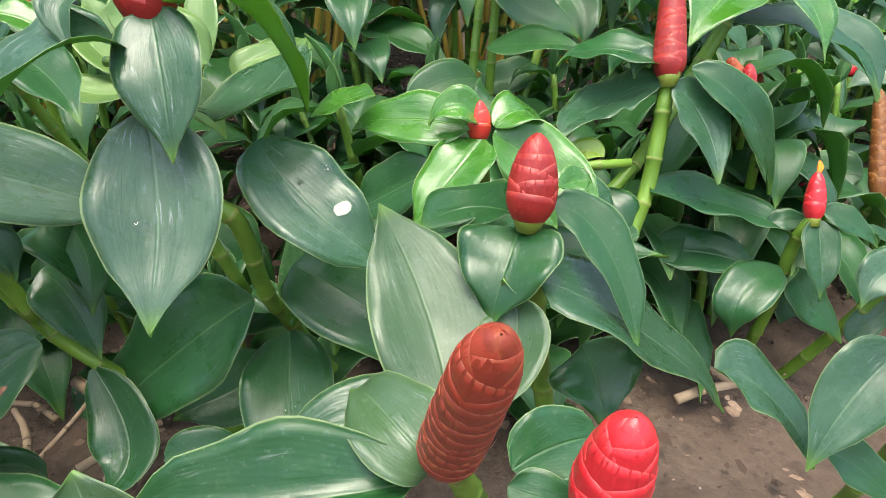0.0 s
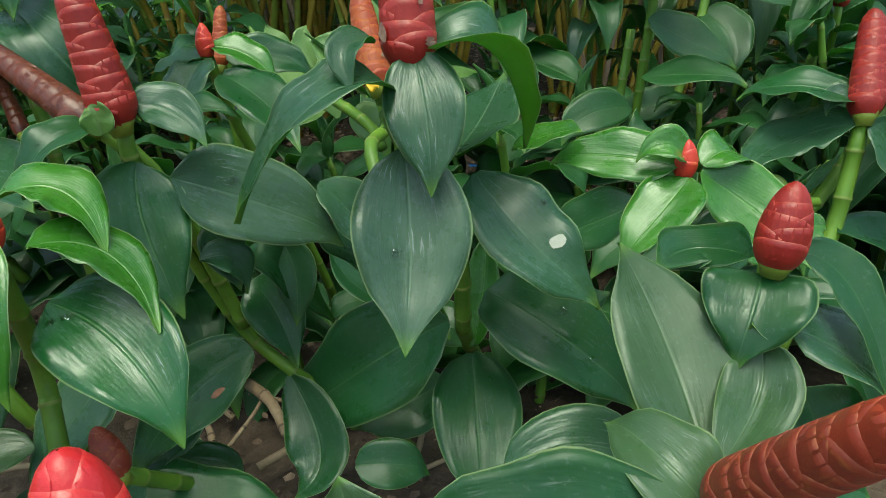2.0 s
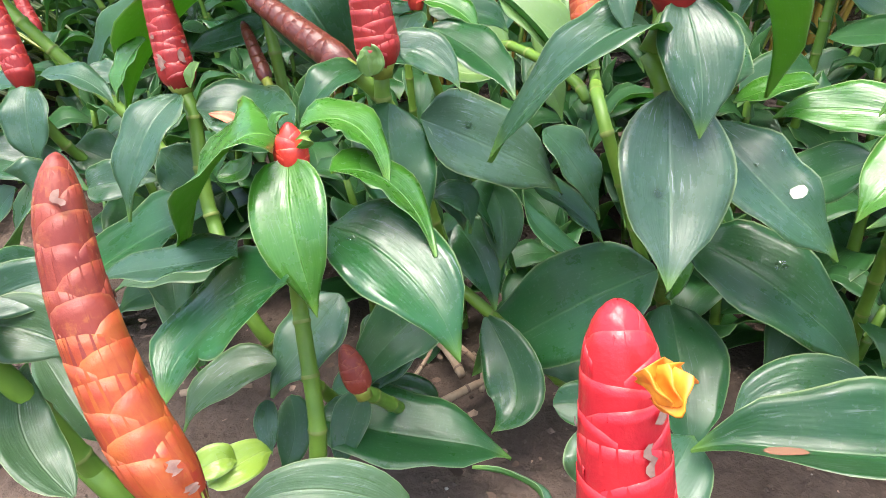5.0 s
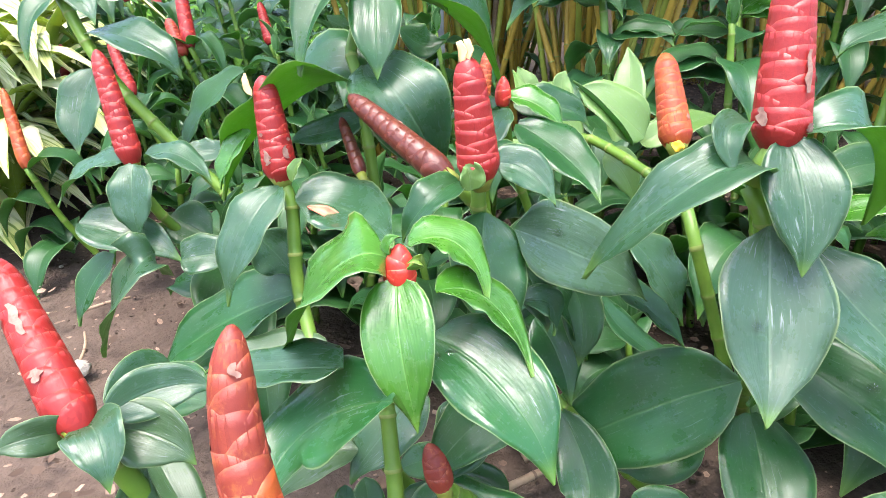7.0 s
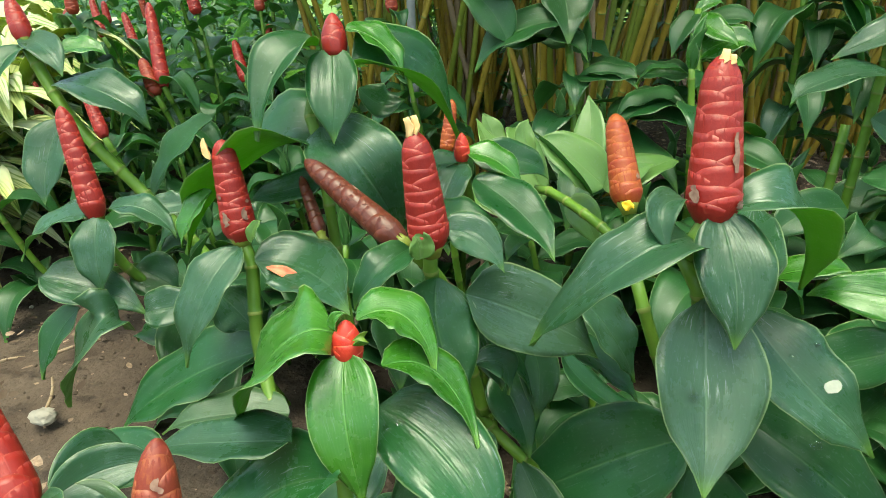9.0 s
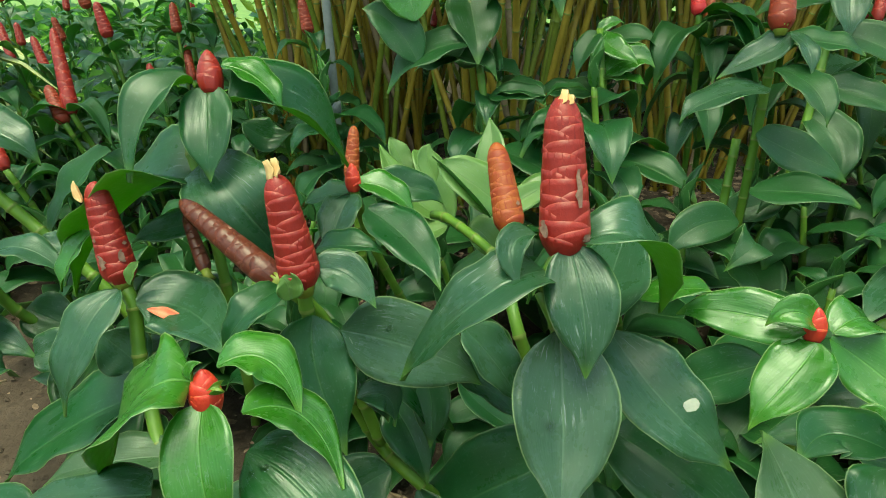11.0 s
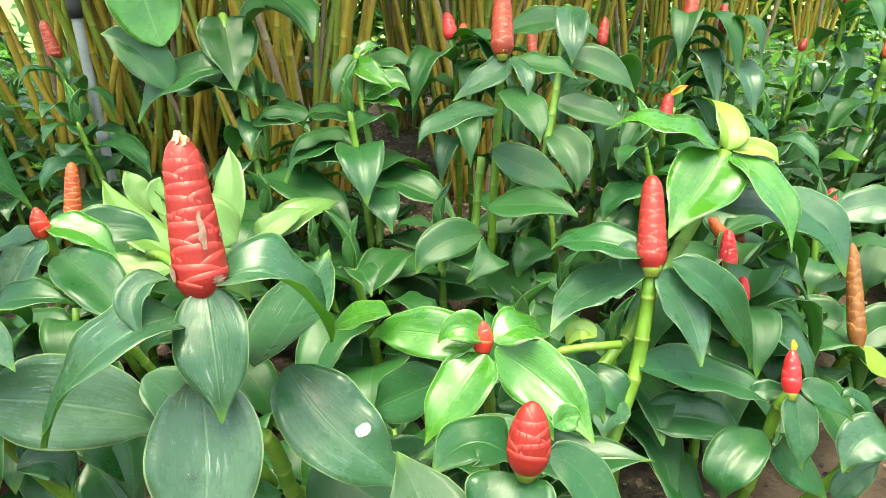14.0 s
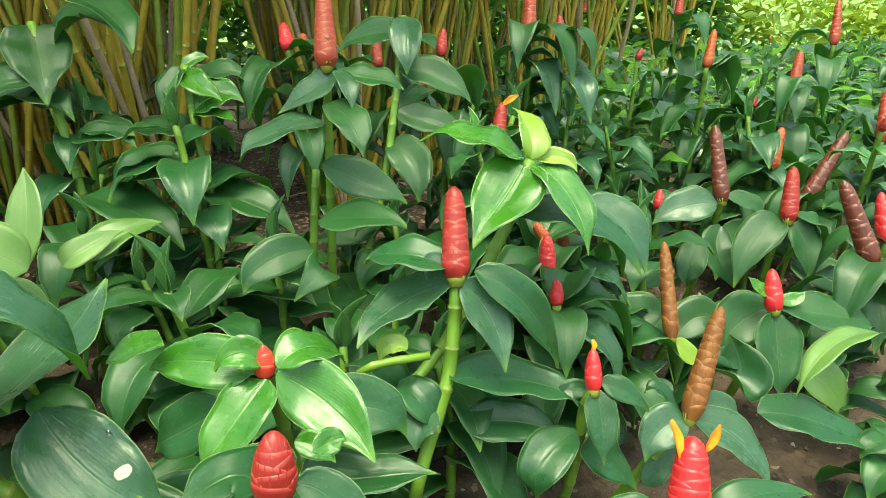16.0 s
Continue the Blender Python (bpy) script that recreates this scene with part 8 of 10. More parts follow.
leaf(back_cone_plant_12, (1.358, 1.516, 0.511), (1.317, 1.461, 0.511), (1.287, 1.419, 0.432), (-0.028, 0.021, 0.000), LEAF_SHADE, seed=122, nu=6, nv=10)
leaf(back_cone_plant_12, (1.361, 1.522, 0.482), (1.309, 1.525, 0.494), (1.269, 1.528, 0.452), (0.002, 0.027, -0.000), LEAF_GREY, seed=123, nu=6, nv=10)
leaf(back_cone_plant_12, (1.364, 1.528, 0.449), (1.357, 1.602, 0.474), (1.352, 1.658, 0.402), (0.038, 0.003, -0.000), LEAF_SHADE, seed=124, nu=6, nv=10)
leaf(back_cone_plant_12, (1.368, 1.535, 0.414), (1.351, 1.603, 0.417), (1.338, 1.654, 0.357), (0.035, 0.009, -0.000), LEAF_SHADE, seed=125, nu=6, nv=10)
leaf(back_cone_plant_12, (1.371, 1.543, 0.377), (1.316, 1.559, 0.378), (1.275, 1.572, 0.330), (0.008, 0.029, -0.000), LEAF_SHADE, seed=126, nu=6, nv=10)
leaf(back_cone_plant_12, (1.375, 1.551, 0.337), (1.315, 1.589, 0.359), (1.270, 1.618, 0.298), (0.020, 0.031, -0.000), LEAF_GREY, seed=127, nu=6, nv=10)
leaf(back_cone_plant_12, (1.379, 1.559, 0.296), (1.437, 1.574, 0.312), (1.481, 1.586, 0.228), (0.008, -0.030, 0.000), LEAF_SHADE, seed=128, nu=6, nv=10)

# ginger with a red cone deeper in the bed
back_cone_plant_13 = plant_at(0.595, 1.421, 0.02, "ginger with a red cone deeper in the bed", "ginger plants in the bed")
back_cone_plant_13_cone = top_cone(back_cone_plant_13, (0.575, 1.361, 0.572), (0.576, 1.385, 0.631), 0.012, RED, 0.2, 20, 558, False, 0, "")
stem(back_cone_plant_13, [(0.575, 1.361, 0.572), (0.585, 1.381, 0.472), (0.595, 1.421, 0.000)], 0.0065, 0.0075, 0.045)
leaf(back_cone_plant_13, (0.575, 1.361, 0.572), (0.606, 1.320, 0.599), (0.629, 1.288, 0.520), (-0.022, -0.016, 0.000), LEAF_SHADE, seed=130, nu=6, nv=10)
leaf(back_cone_plant_13, (0.577, 1.365, 0.554), (0.512, 1.361, 0.580), (0.463, 1.358, 0.503), (-0.002, 0.033, 0.000), LEAF_SHADE, seed=131, nu=6, nv=10)
leaf(back_cone_plant_13, (0.579, 1.370, 0.529), (0.514, 1.387, 0.550), (0.465, 1.399, 0.460), (0.009, 0.034, -0.000), LEAF_SHADE, seed=132, nu=6, nv=10)
leaf(back_cone_plant_13, (0.582, 1.376, 0.500), (0.600, 1.304, 0.503), (0.613, 1.249, 0.430), (-0.037, -0.009, 0.000), LEAF_GREY, seed=133, nu=6, nv=10)
leaf(back_cone_plant_13, (0.585, 1.382, 0.467), (0.549, 1.426, 0.492), (0.522, 1.459, 0.411), (0.023, 0.019, -0.000), LEAF_SHADE, seed=134, nu=6, nv=10)
leaf(back_cone_plant_13, (0.589, 1.389, 0.432), (0.542, 1.413, 0.460), (0.506, 1.430, 0.369), (0.012, 0.024, -0.000), LEAF_SHADE, seed=135, nu=6, nv=10)
leaf(back_cone_plant_13, (0.593, 1.397, 0.395), (0.538, 1.408, 0.409), (0.497, 1.417, 0.343), (0.006, 0.028, -0.000), LEAF_SHADE, seed=136, nu=6, nv=10)
leaf(back_cone_plant_13, (0.596, 1.405, 0.355), (0.545, 1.383, 0.373), (0.506, 1.367, 0.311), (-0.011, 0.027, 0.000), LEAF_GREY, seed=137, nu=6, nv=10)
leaf(back_cone_plant_13, (0.601, 1.413, 0.314), (0.551, 1.385, 0.330), (0.514, 1.364, 0.269), (-0.014, 0.026, 0.000), LEAF_SHADE, seed=138, nu=6, nv=10)

# ginger with a dark red cone deeper in the bed
back_cone_plant_14 = plant_at(1.270, 1.239, 0.02, "ginger with a dark red cone deeper in the bed", "ginger plants in the bed")
back_cone_plant_14_cone = top_cone(back_cone_plant_14, (1.250, 1.179, 0.378), (1.268, 1.218, 0.481), 0.014, RED_DARK, 0, 20, 570, False, 0, "")
stem(back_cone_plant_14, [(1.250, 1.179, 0.378), (1.260, 1.199, 0.278), (1.270, 1.239, 0.000)], 0.0065, 0.0075, 0.045)
leaf(back_cone_plant_14, (1.250, 1.179, 0.378), (1.292, 1.238, 0.406), (1.323, 1.282, 0.324), (0.030, -0.022, 0.000), LEAF_SHADE, seed=140, nu=6, nv=10)
leaf(back_cone_plant_14, (1.251, 1.182, 0.365), (1.287, 1.229, 0.369), (1.314, 1.265, 0.309), (0.025, -0.019, 0.000), LEAF_SHADE, seed=141, nu=6, nv=10)
leaf(back_cone_plant_14, (1.253, 1.186, 0.346), (1.198, 1.191, 0.357), (1.156, 1.195, 0.299), (0.003, 0.029, -0.000), LEAF_SHADE, seed=142, nu=6, nv=10)
leaf(back_cone_plant_14, (1.255, 1.190, 0.324), (1.259, 1.138, 0.326), (1.261, 1.099, 0.260), (-0.027, -0.002, 0.000), LEAF_GREY, seed=143, nu=6, nv=10)
leaf(back_cone_plant_14, (1.258, 1.195, 0.299), (1.311, 1.182, 0.327), (1.352, 1.172, 0.257), (-0.007, -0.028, 0.000), LEAF_SHADE, seed=144, nu=6, nv=10)
leaf(back_cone_plant_14, (1.261, 1.200, 0.273), (1.320, 1.172, 0.302), (1.366, 1.151, 0.205), (-0.014, -0.031, 0.000), LEAF_SHADE, seed=145, nu=6, nv=10)
leaf(back_cone_plant_14, (1.263, 1.206, 0.244), (1.306, 1.249, 0.260), (1.339, 1.283, 0.213), (0.023, -0.022, 0.000), LEAF_SHADE, seed=146, nu=6, nv=10)
leaf(back_cone_plant_14, (1.266, 1.212, 0.215), (1.340, 1.222, 0.240), (1.397, 1.229, 0.164), (0.005, -0.039, 0.000), LEAF_GREY, seed=147, nu=6, nv=10)
leaf(back_cone_plant_14, (1.269, 1.218, 0.184), (1.212, 1.229, 0.197), (1.169, 1.237, 0.118), (0.006, 0.030, -0.000), LEAF_SHADE, seed=148, nu=6, nv=10)

# ginger with a red cone deeper in the bed
back_cone_plant_15 = plant_at(1.092, 1.448, 0.02, "ginger with a red cone deeper in the bed", "ginger plants in the bed")
back_cone_plant_15_cone = top_cone(back_cone_plant_15, (1.072, 1.388, 0.422), (1.081, 1.397, 0.447), 0.012, RED, 0.3, 20, 582, False, 0, "")
stem(back_cone_plant_15, [(1.072, 1.388, 0.422), (1.082, 1.408, 0.322), (1.092, 1.448, 0.000)], 0.0065, 0.0075, 0.045)
leaf(back_cone_plant_15, (1.072, 1.388, 0.422), (1.095, 1.451, 0.435), (1.112, 1.500, 0.363), (0.033, -0.012, 0.000), LEAF_SHADE, seed=150, nu=6, nv=10)
leaf(back_cone_plant_15, (1.074, 1.391, 0.408), (1.116, 1.425, 0.425), (1.148, 1.452, 0.347), (0.018, -0.022, 0.000), LEAF_SHADE, seed=151, nu=6, nv=10)
leaf(back_cone_plant_15, (1.076, 1.395, 0.386), (1.051, 1.460, 0.403), (1.032, 1.510, 0.336), (0.034, 0.013, -0.000), LEAF_SHADE, seed=152, nu=6, nv=10)
leaf(back_cone_plant_15, (1.078, 1.400, 0.362), (1.088, 1.467, 0.391), (1.095, 1.518, 0.324), (0.035, -0.005, 0.000), LEAF_GREY, seed=153, nu=6, nv=10)
leaf(back_cone_plant_15, (1.081, 1.405, 0.334), (1.058, 1.355, 0.362), (1.040, 1.317, 0.264), (-0.026, 0.012, 0.000), LEAF_SHADE, seed=154, nu=6, nv=10)
leaf(back_cone_plant_15, (1.084, 1.411, 0.304), (1.115, 1.344, 0.328), (1.139, 1.293, 0.230), (-0.035, -0.016, 0.000), LEAF_SHADE, seed=155, nu=6, nv=10)
leaf(back_cone_plant_15, (1.087, 1.418, 0.273), (1.038, 1.380, 0.294), (1.000, 1.351, 0.198), (-0.020, 0.026, 0.000), LEAF_SHADE, seed=156, nu=6, nv=10)
leaf(back_cone_plant_15, (1.091, 1.424, 0.240), (1.037, 1.442, 0.248), (0.996, 1.455, 0.206), (0.009, 0.028, -0.000), LEAF_GREY, seed=157, nu=6, nv=10)
leaf(back_cone_plant_15, (1.094, 1.431, 0.205), (1.085, 1.492, 0.208), (1.077, 1.539, 0.126), (0.032, 0.005, -0.000), LEAF_SHADE, seed=158, nu=6, nv=10)

# ginger with a red cone deeper in the bed
back_cone_plant_16 = plant_at(0.314, 1.297, 0.02, "ginger with a red cone deeper in the bed", "ginger plants in the bed")
back_cone_plant_16_cone = top_cone(back_cone_plant_16, (0.294, 1.237, 0.562), (0.302, 1.256, 0.613), 0.011, RED, 0.4, 20, 594, False, 0, "")
stem(back_cone_plant_16, [(0.294, 1.237, 0.562), (0.304, 1.257, 0.462), (0.314, 1.297, 0.000)], 0.0065, 0.0075, 0.045)
leaf(back_cone_plant_16, (0.294, 1.237, 0.562), (0.252, 1.278, 0.590), (0.221, 1.310, 0.531), (0.022, 0.022, -0.000), LEAF_SHADE, seed=160, nu=6, nv=10)
leaf(back_cone_plant_16, (0.296, 1.240, 0.545), (0.243, 1.286, 0.546), (0.204, 1.322, 0.491), (0.024, 0.027, -0.000), LEAF_SHADE, seed=161, nu=6, nv=10)
leaf(back_cone_plant_16, (0.298, 1.245, 0.520), (0.351, 1.298, 0.526), (0.391, 1.339, 0.444), (0.028, -0.027, 0.000), LEAF_SHADE, seed=162, nu=6, nv=10)
leaf(back_cone_plant_16, (0.301, 1.251, 0.490), (0.246, 1.209, 0.491), (0.203, 1.178, 0.440), (-0.022, 0.029, 0.000), LEAF_GREY, seed=163, nu=6, nv=10)
leaf(back_cone_plant_16, (0.304, 1.258, 0.458), (0.255, 1.228, 0.487), (0.218, 1.205, 0.390), (-0.016, 0.025, 0.000), LEAF_SHADE, seed=164, nu=6, nv=10)
leaf(back_cone_plant_16, (0.308, 1.265, 0.422), (0.301, 1.200, 0.451), (0.296, 1.151, 0.343), (-0.034, 0.004, 0.000), LEAF_SHADE, seed=165, nu=6, nv=10)
leaf(back_cone_plant_16, (0.312, 1.272, 0.385), (0.358, 1.301, 0.392), (0.393, 1.323, 0.344), (0.015, -0.024, 0.000), LEAF_SHADE, seed=166, nu=6, nv=10)
leaf(back_cone_plant_16, (0.315, 1.280, 0.346), (0.359, 1.247, 0.362), (0.393, 1.222, 0.301), (-0.017, -0.023, 0.000), LEAF_GREY, seed=167, nu=6, nv=10)
leaf(back_cone_plant_16, (0.320, 1.288, 0.305), (0.345, 1.238, 0.309), (0.365, 1.200, 0.267), (-0.026, -0.013, 0.000), LEAF_SHADE, seed=168, nu=6, nv=10)

# ginger with a dark red cone deeper in the bed
back_cone_plant_17 = plant_at(0.200, 1.411, 0.02, "ginger with a dark red cone deeper in the bed", "ginger plants in the bed")
back_cone_plant_17_cone = top_cone(back_cone_plant_17, (0.180, 1.351, 0.532), (0.175, 1.383, 0.608), 0.0115, RED_DARK, 0.0, 20, 606, False, 0, "")
stem(back_cone_plant_17, [(0.180, 1.351, 0.532), (0.190, 1.371, 0.432), (0.200, 1.411, 0.000)], 0.0065, 0.0075, 0.045)
leaf(back_cone_plant_17, (0.180, 1.351, 0.532), (0.125, 1.368, 0.539), (0.083, 1.381, 0.457), (0.009, 0.028, -0.000), LEAF_SHADE, seed=170, nu=6, nv=10)
leaf(back_cone_plant_17, (0.182, 1.354, 0.514), (0.115, 1.324, 0.516), (0.064, 1.301, 0.446), (-0.016, 0.035, 0.000), LEAF_SHADE, seed=171, nu=6, nv=10)
leaf(back_cone_plant_17, (0.184, 1.359, 0.489), (0.216, 1.316, 0.509), (0.240, 1.284, 0.411), (-0.022, -0.017, 0.000), LEAF_SHADE, seed=172, nu=6, nv=10)
leaf(back_cone_plant_17, (0.187, 1.365, 0.460), (0.258, 1.349, 0.482), (0.311, 1.336, 0.393), (-0.009, -0.037, 0.000), LEAF_GREY, seed=173, nu=6, nv=10)
leaf(back_cone_plant_17, (0.190, 1.372, 0.427), (0.161, 1.310, 0.436), (0.138, 1.263, 0.368), (-0.032, 0.015, 0.000), LEAF_SHADE, seed=174, nu=6, nv=10)
leaf(back_cone_plant_17, (0.194, 1.379, 0.392), (0.241, 1.359, 0.393), (0.276, 1.345, 0.335), (-0.010, -0.024, 0.000), LEAF_SHADE, seed=175, nu=6, nv=10)
leaf(back_cone_plant_17, (0.197, 1.386, 0.355), (0.148, 1.439, 0.384), (0.111, 1.479, 0.283), (0.027, 0.026, -0.000), LEAF_SHADE, seed=176, nu=6, nv=10)
leaf(back_cone_plant_17, (0.201, 1.394, 0.315), (0.135, 1.411, 0.345), (0.085, 1.424, 0.260), (0.009, 0.034, -0.000), LEAF_GREY, seed=177, nu=6, nv=10)
leaf(back_cone_plant_17, (0.206, 1.402, 0.274), (0.269, 1.388, 0.291), (0.317, 1.377, 0.207), (-0.008, -0.033, 0.000), LEAF_SHADE, seed=178, nu=6, nv=10)

# ginger with a crimson cone deeper in the bed
back_cone_plant_18 = plant_at(0.029, 1.292, 0.02, "ginger with a crimson cone deeper in the bed", "ginger plants in the bed")
back_cone_plant_18_cone = top_cone(back_cone_plant_18, (0.009, 1.232, 0.578), (0.001, 1.253, 0.625), 0.014, CRIMSON, 0.4, 20, 618, False, 0, "")
stem(back_cone_plant_18, [(0.009, 1.232, 0.578), (0.019, 1.252, 0.478), (0.029, 1.292, 0.000)], 0.0065, 0.0075, 0.045)
leaf(back_cone_plant_18, (0.009, 1.232, 0.578), (0.069, 1.210, 0.580), (0.115, 1.192, 0.503), (-0.012, -0.031, 0.000), LEAF_SHADE, seed=180, nu=6, nv=10)
leaf(back_cone_plant_18, (0.010, 1.236, 0.561), (0.083, 1.247, 0.565), (0.138, 1.255, 0.502), (0.006, -0.038, 0.000), LEAF_SHADE, seed=181, nu=6, nv=10)
leaf(back_cone_plant_18, (0.013, 1.241, 0.536), (-0.031, 1.180, 0.551), (-0.063, 1.134, 0.473), (-0.032, 0.023, 0.000), LEAF_SHADE, seed=182, nu=6, nv=10)
leaf(back_cone_plant_18, (0.016, 1.247, 0.506), (0.081, 1.242, 0.525), (0.130, 1.238, 0.431), (-0.003, -0.034, 0.000), LEAF_GREY, seed=183, nu=6, nv=10)
leaf(back_cone_plant_18, (0.019, 1.253, 0.474), (-0.034, 1.281, 0.493), (-0.074, 1.302, 0.409), (0.014, 0.028, -0.000), LEAF_SHADE, seed=184, nu=6, nv=10)
leaf(back_cone_plant_18, (0.023, 1.260, 0.438), (0.036, 1.309, 0.468), (0.047, 1.347, 0.404), (0.025, -0.007, 0.000), LEAF_SHADE, seed=185, nu=6, nv=10)
leaf(back_cone_plant_18, (0.026, 1.268, 0.401), (0.037, 1.209, 0.423), (0.044, 1.164, 0.356), (-0.031, -0.005, 0.000), LEAF_SHADE, seed=186, nu=6, nv=10)
leaf(back_cone_plant_18, (0.030, 1.276, 0.362), (0.005, 1.223, 0.387), (-0.015, 1.184, 0.310), (-0.027, 0.013, 0.000), LEAF_GREY, seed=187, nu=6, nv=10)
leaf(back_cone_plant_18, (0.034, 1.284, 0.321), (0.086, 1.299, 0.322), (0.125, 1.310, 0.282), (0.008, -0.027, 0.000), LEAF_SHADE, seed=188, nu=6, nv=10)

# ginger with a rust-orange cone deeper in the bed
back_cone_plant_19 = plant_at(0.056, 1.338, 0.02, "ginger with a rust-orange cone deeper in the bed", "ginger plants in the bed")
back_cone_plant_19_cone = top_cone(back_cone_plant_19, (0.036, 1.278, 0.567), (0.033, 1.293, 0.603), 0.012, RUST, 0, 20, 630, False, 0, "")
stem(back_cone_plant_19, [(0.036, 1.278, 0.567), (0.046, 1.298, 0.467), (0.056, 1.338, 0.000)], 0.0065, 0.0075, 0.045)
leaf(back_cone_plant_19, (0.036, 1.278, 0.567), (0.072, 1.227, 0.573), (0.099, 1.188, 0.500), (-0.027, -0.019, 0.000), LEAF_SHADE, seed=190, nu=6, nv=10)
leaf(back_cone_plant_19, (0.038, 1.282, 0.550), (0.089, 1.286, 0.551), (0.128, 1.289, 0.499), (0.002, -0.027, 0.000), LEAF_SHADE, seed=191, nu=6, nv=10)
leaf(back_cone_plant_19, (0.040, 1.287, 0.525), (0.040, 1.235, 0.528), (0.041, 1.195, 0.468), (-0.027, -0.000, 0.000), LEAF_SHADE, seed=192, nu=6, nv=10)
leaf(back_cone_plant_19, (0.043, 1.293, 0.495), (0.099, 1.270, 0.505), (0.140, 1.253, 0.463), (-0.012, -0.029, 0.000), LEAF_GREY, seed=193, nu=6, nv=10)
leaf(back_cone_plant_19, (0.047, 1.299, 0.463), (0.089, 1.252, 0.479), (0.121, 1.216, 0.397), (-0.025, -0.022, 0.000), LEAF_SHADE, seed=194, nu=6, nv=10)
leaf(back_cone_plant_19, (0.050, 1.306, 0.428), (-0.014, 1.317, 0.451), (-0.063, 1.325, 0.354), (0.006, 0.033, -0.000), LEAF_SHADE, seed=195, nu=6, nv=10)
leaf(back_cone_plant_19, (0.054, 1.314, 0.390), (0.100, 1.346, 0.408), (0.136, 1.370, 0.353), (0.017, -0.024, 0.000), LEAF_SHADE, seed=196, nu=6, nv=10)
leaf(back_cone_plant_19, (0.058, 1.322, 0.351), (0.058, 1.373, 0.375), (0.058, 1.412, 0.307), (0.027, -0.000, 0.000), LEAF_GREY, seed=197, nu=6, nv=10)
leaf(back_cone_plant_19, (0.062, 1.330, 0.310), (0.132, 1.331, 0.311), (0.186, 1.332, 0.260), (0.001, -0.037, 0.000), LEAF_SHADE, seed=198, nu=6, nv=10)

# ginger with a dark red cone deeper in the bed
back_cone_plant_20 = plant_at(0.527, 1.440, 0.02, "ginger with a dark red cone deeper in the bed", "ginger plants in the bed")
back_cone_plant_20_cone = top_cone(back_cone_plant_20, (0.507, 1.380, 0.592), (0.520, 1.421, 0.697), 0.0165, RED_DARK, 0.0, 20, 642, False, 0, "")
stem(back_cone_plant_20, [(0.507, 1.380, 0.592), (0.517, 1.400, 0.492), (0.527, 1.440, 0.000)], 0.0065, 0.0075, 0.045)
leaf(back_cone_plant_20, (0.507, 1.380, 0.592), (0.480, 1.324, 0.611), (0.459, 1.281, 0.538), (-0.029, 0.014, 0.000), LEAF_SHADE, seed=200, nu=6, nv=10)
leaf(back_cone_plant_20, (0.509, 1.383, 0.575), (0.549, 1.322, 0.604), (0.580, 1.275, 0.502), (-0.032, -0.021, 0.000), LEAF_SHADE, seed=201, nu=6, nv=10)
leaf(back_cone_plant_20, (0.511, 1.388, 0.550), (0.478, 1.432, 0.558), (0.452, 1.465, 0.516), (0.023, 0.018, -0.000), LEAF_SHADE, seed=202, nu=6, nv=10)
leaf(back_cone_plant_20, (0.514, 1.394, 0.520), (0.532, 1.329, 0.531), (0.546, 1.279, 0.443), (-0.034, -0.009, 0.000), LEAF_GREY, seed=203, nu=6, nv=10)
leaf(back_cone_plant_20, (0.518, 1.401, 0.488), (0.571, 1.453, 0.504), (0.612, 1.493, 0.454), (0.027, -0.028, 0.000), LEAF_SHADE, seed=204, nu=6, nv=10)
leaf(back_cone_plant_20, (0.521, 1.408, 0.452), (0.574, 1.425, 0.468), (0.613, 1.438, 0.396), (0.009, -0.027, 0.000), LEAF_SHADE, seed=205, nu=6, nv=10)
leaf(back_cone_plant_20, (0.525, 1.415, 0.415), (0.550, 1.365, 0.433), (0.568, 1.327, 0.350), (-0.026, -0.013, 0.000), LEAF_SHADE, seed=206, nu=6, nv=10)
leaf(back_cone_plant_20, (0.529, 1.423, 0.376), (0.525, 1.367, 0.381), (0.523, 1.325, 0.297), (-0.029, 0.002, 0.000), LEAF_GREY, seed=207, nu=6, nv=10)
leaf(back_cone_plant_20, (0.533, 1.431, 0.335), (0.538, 1.380, 0.351), (0.542, 1.340, 0.298), (-0.027, -0.003, 0.000), LEAF_SHADE, seed=208, nu=6, nv=10)

# ginger with a crimson cone deeper in the bed
back_cone_plant_21 = plant_at(0.478, 0.799, 0.02, "ginger with a crimson cone deeper in the bed", "ginger plants in the bed")
back_cone_plant_21_cone = top_cone(back_cone_plant_21, (0.458, 0.739, 0.206), (0.463, 0.745, 0.221), 0.01, CRIMSON, 0.6, 20, 654, False, 0, "")
stem(back_cone_plant_21, [(0.458, 0.739, 0.206), (0.468, 0.759, 0.106), (0.478, 0.799, 0.000)], 0.0065, 0.0075, 0.045)
leaf(back_cone_plant_21, (0.458, 0.739, 0.206), (0.500, 0.775, 0.213), (0.532, 0.802, 0.168), (0.018, -0.022, 0.000), LEAF_SHADE, seed=210, nu=6, nv=10)
leaf(back_cone_plant_21, (0.459, 0.742, 0.194), (0.473, 0.800, 0.211), (0.484, 0.845, 0.127), (0.030, -0.007, 0.000), LEAF_SHADE, seed=211, nu=6, nv=10)
leaf(back_cone_plant_21, (0.461, 0.745, 0.176), (0.535, 0.751, 0.205), (0.591, 0.755, 0.122), (0.003, -0.038, 0.000), LEAF_SHADE, seed=212, nu=6, nv=10)
leaf(back_cone_plant_21, (0.463, 0.749, 0.156), (0.500, 0.811, 0.168), (0.527, 0.857, 0.095), (0.032, -0.019, 0.000), LEAF_GREY, seed=213, nu=6, nv=10)
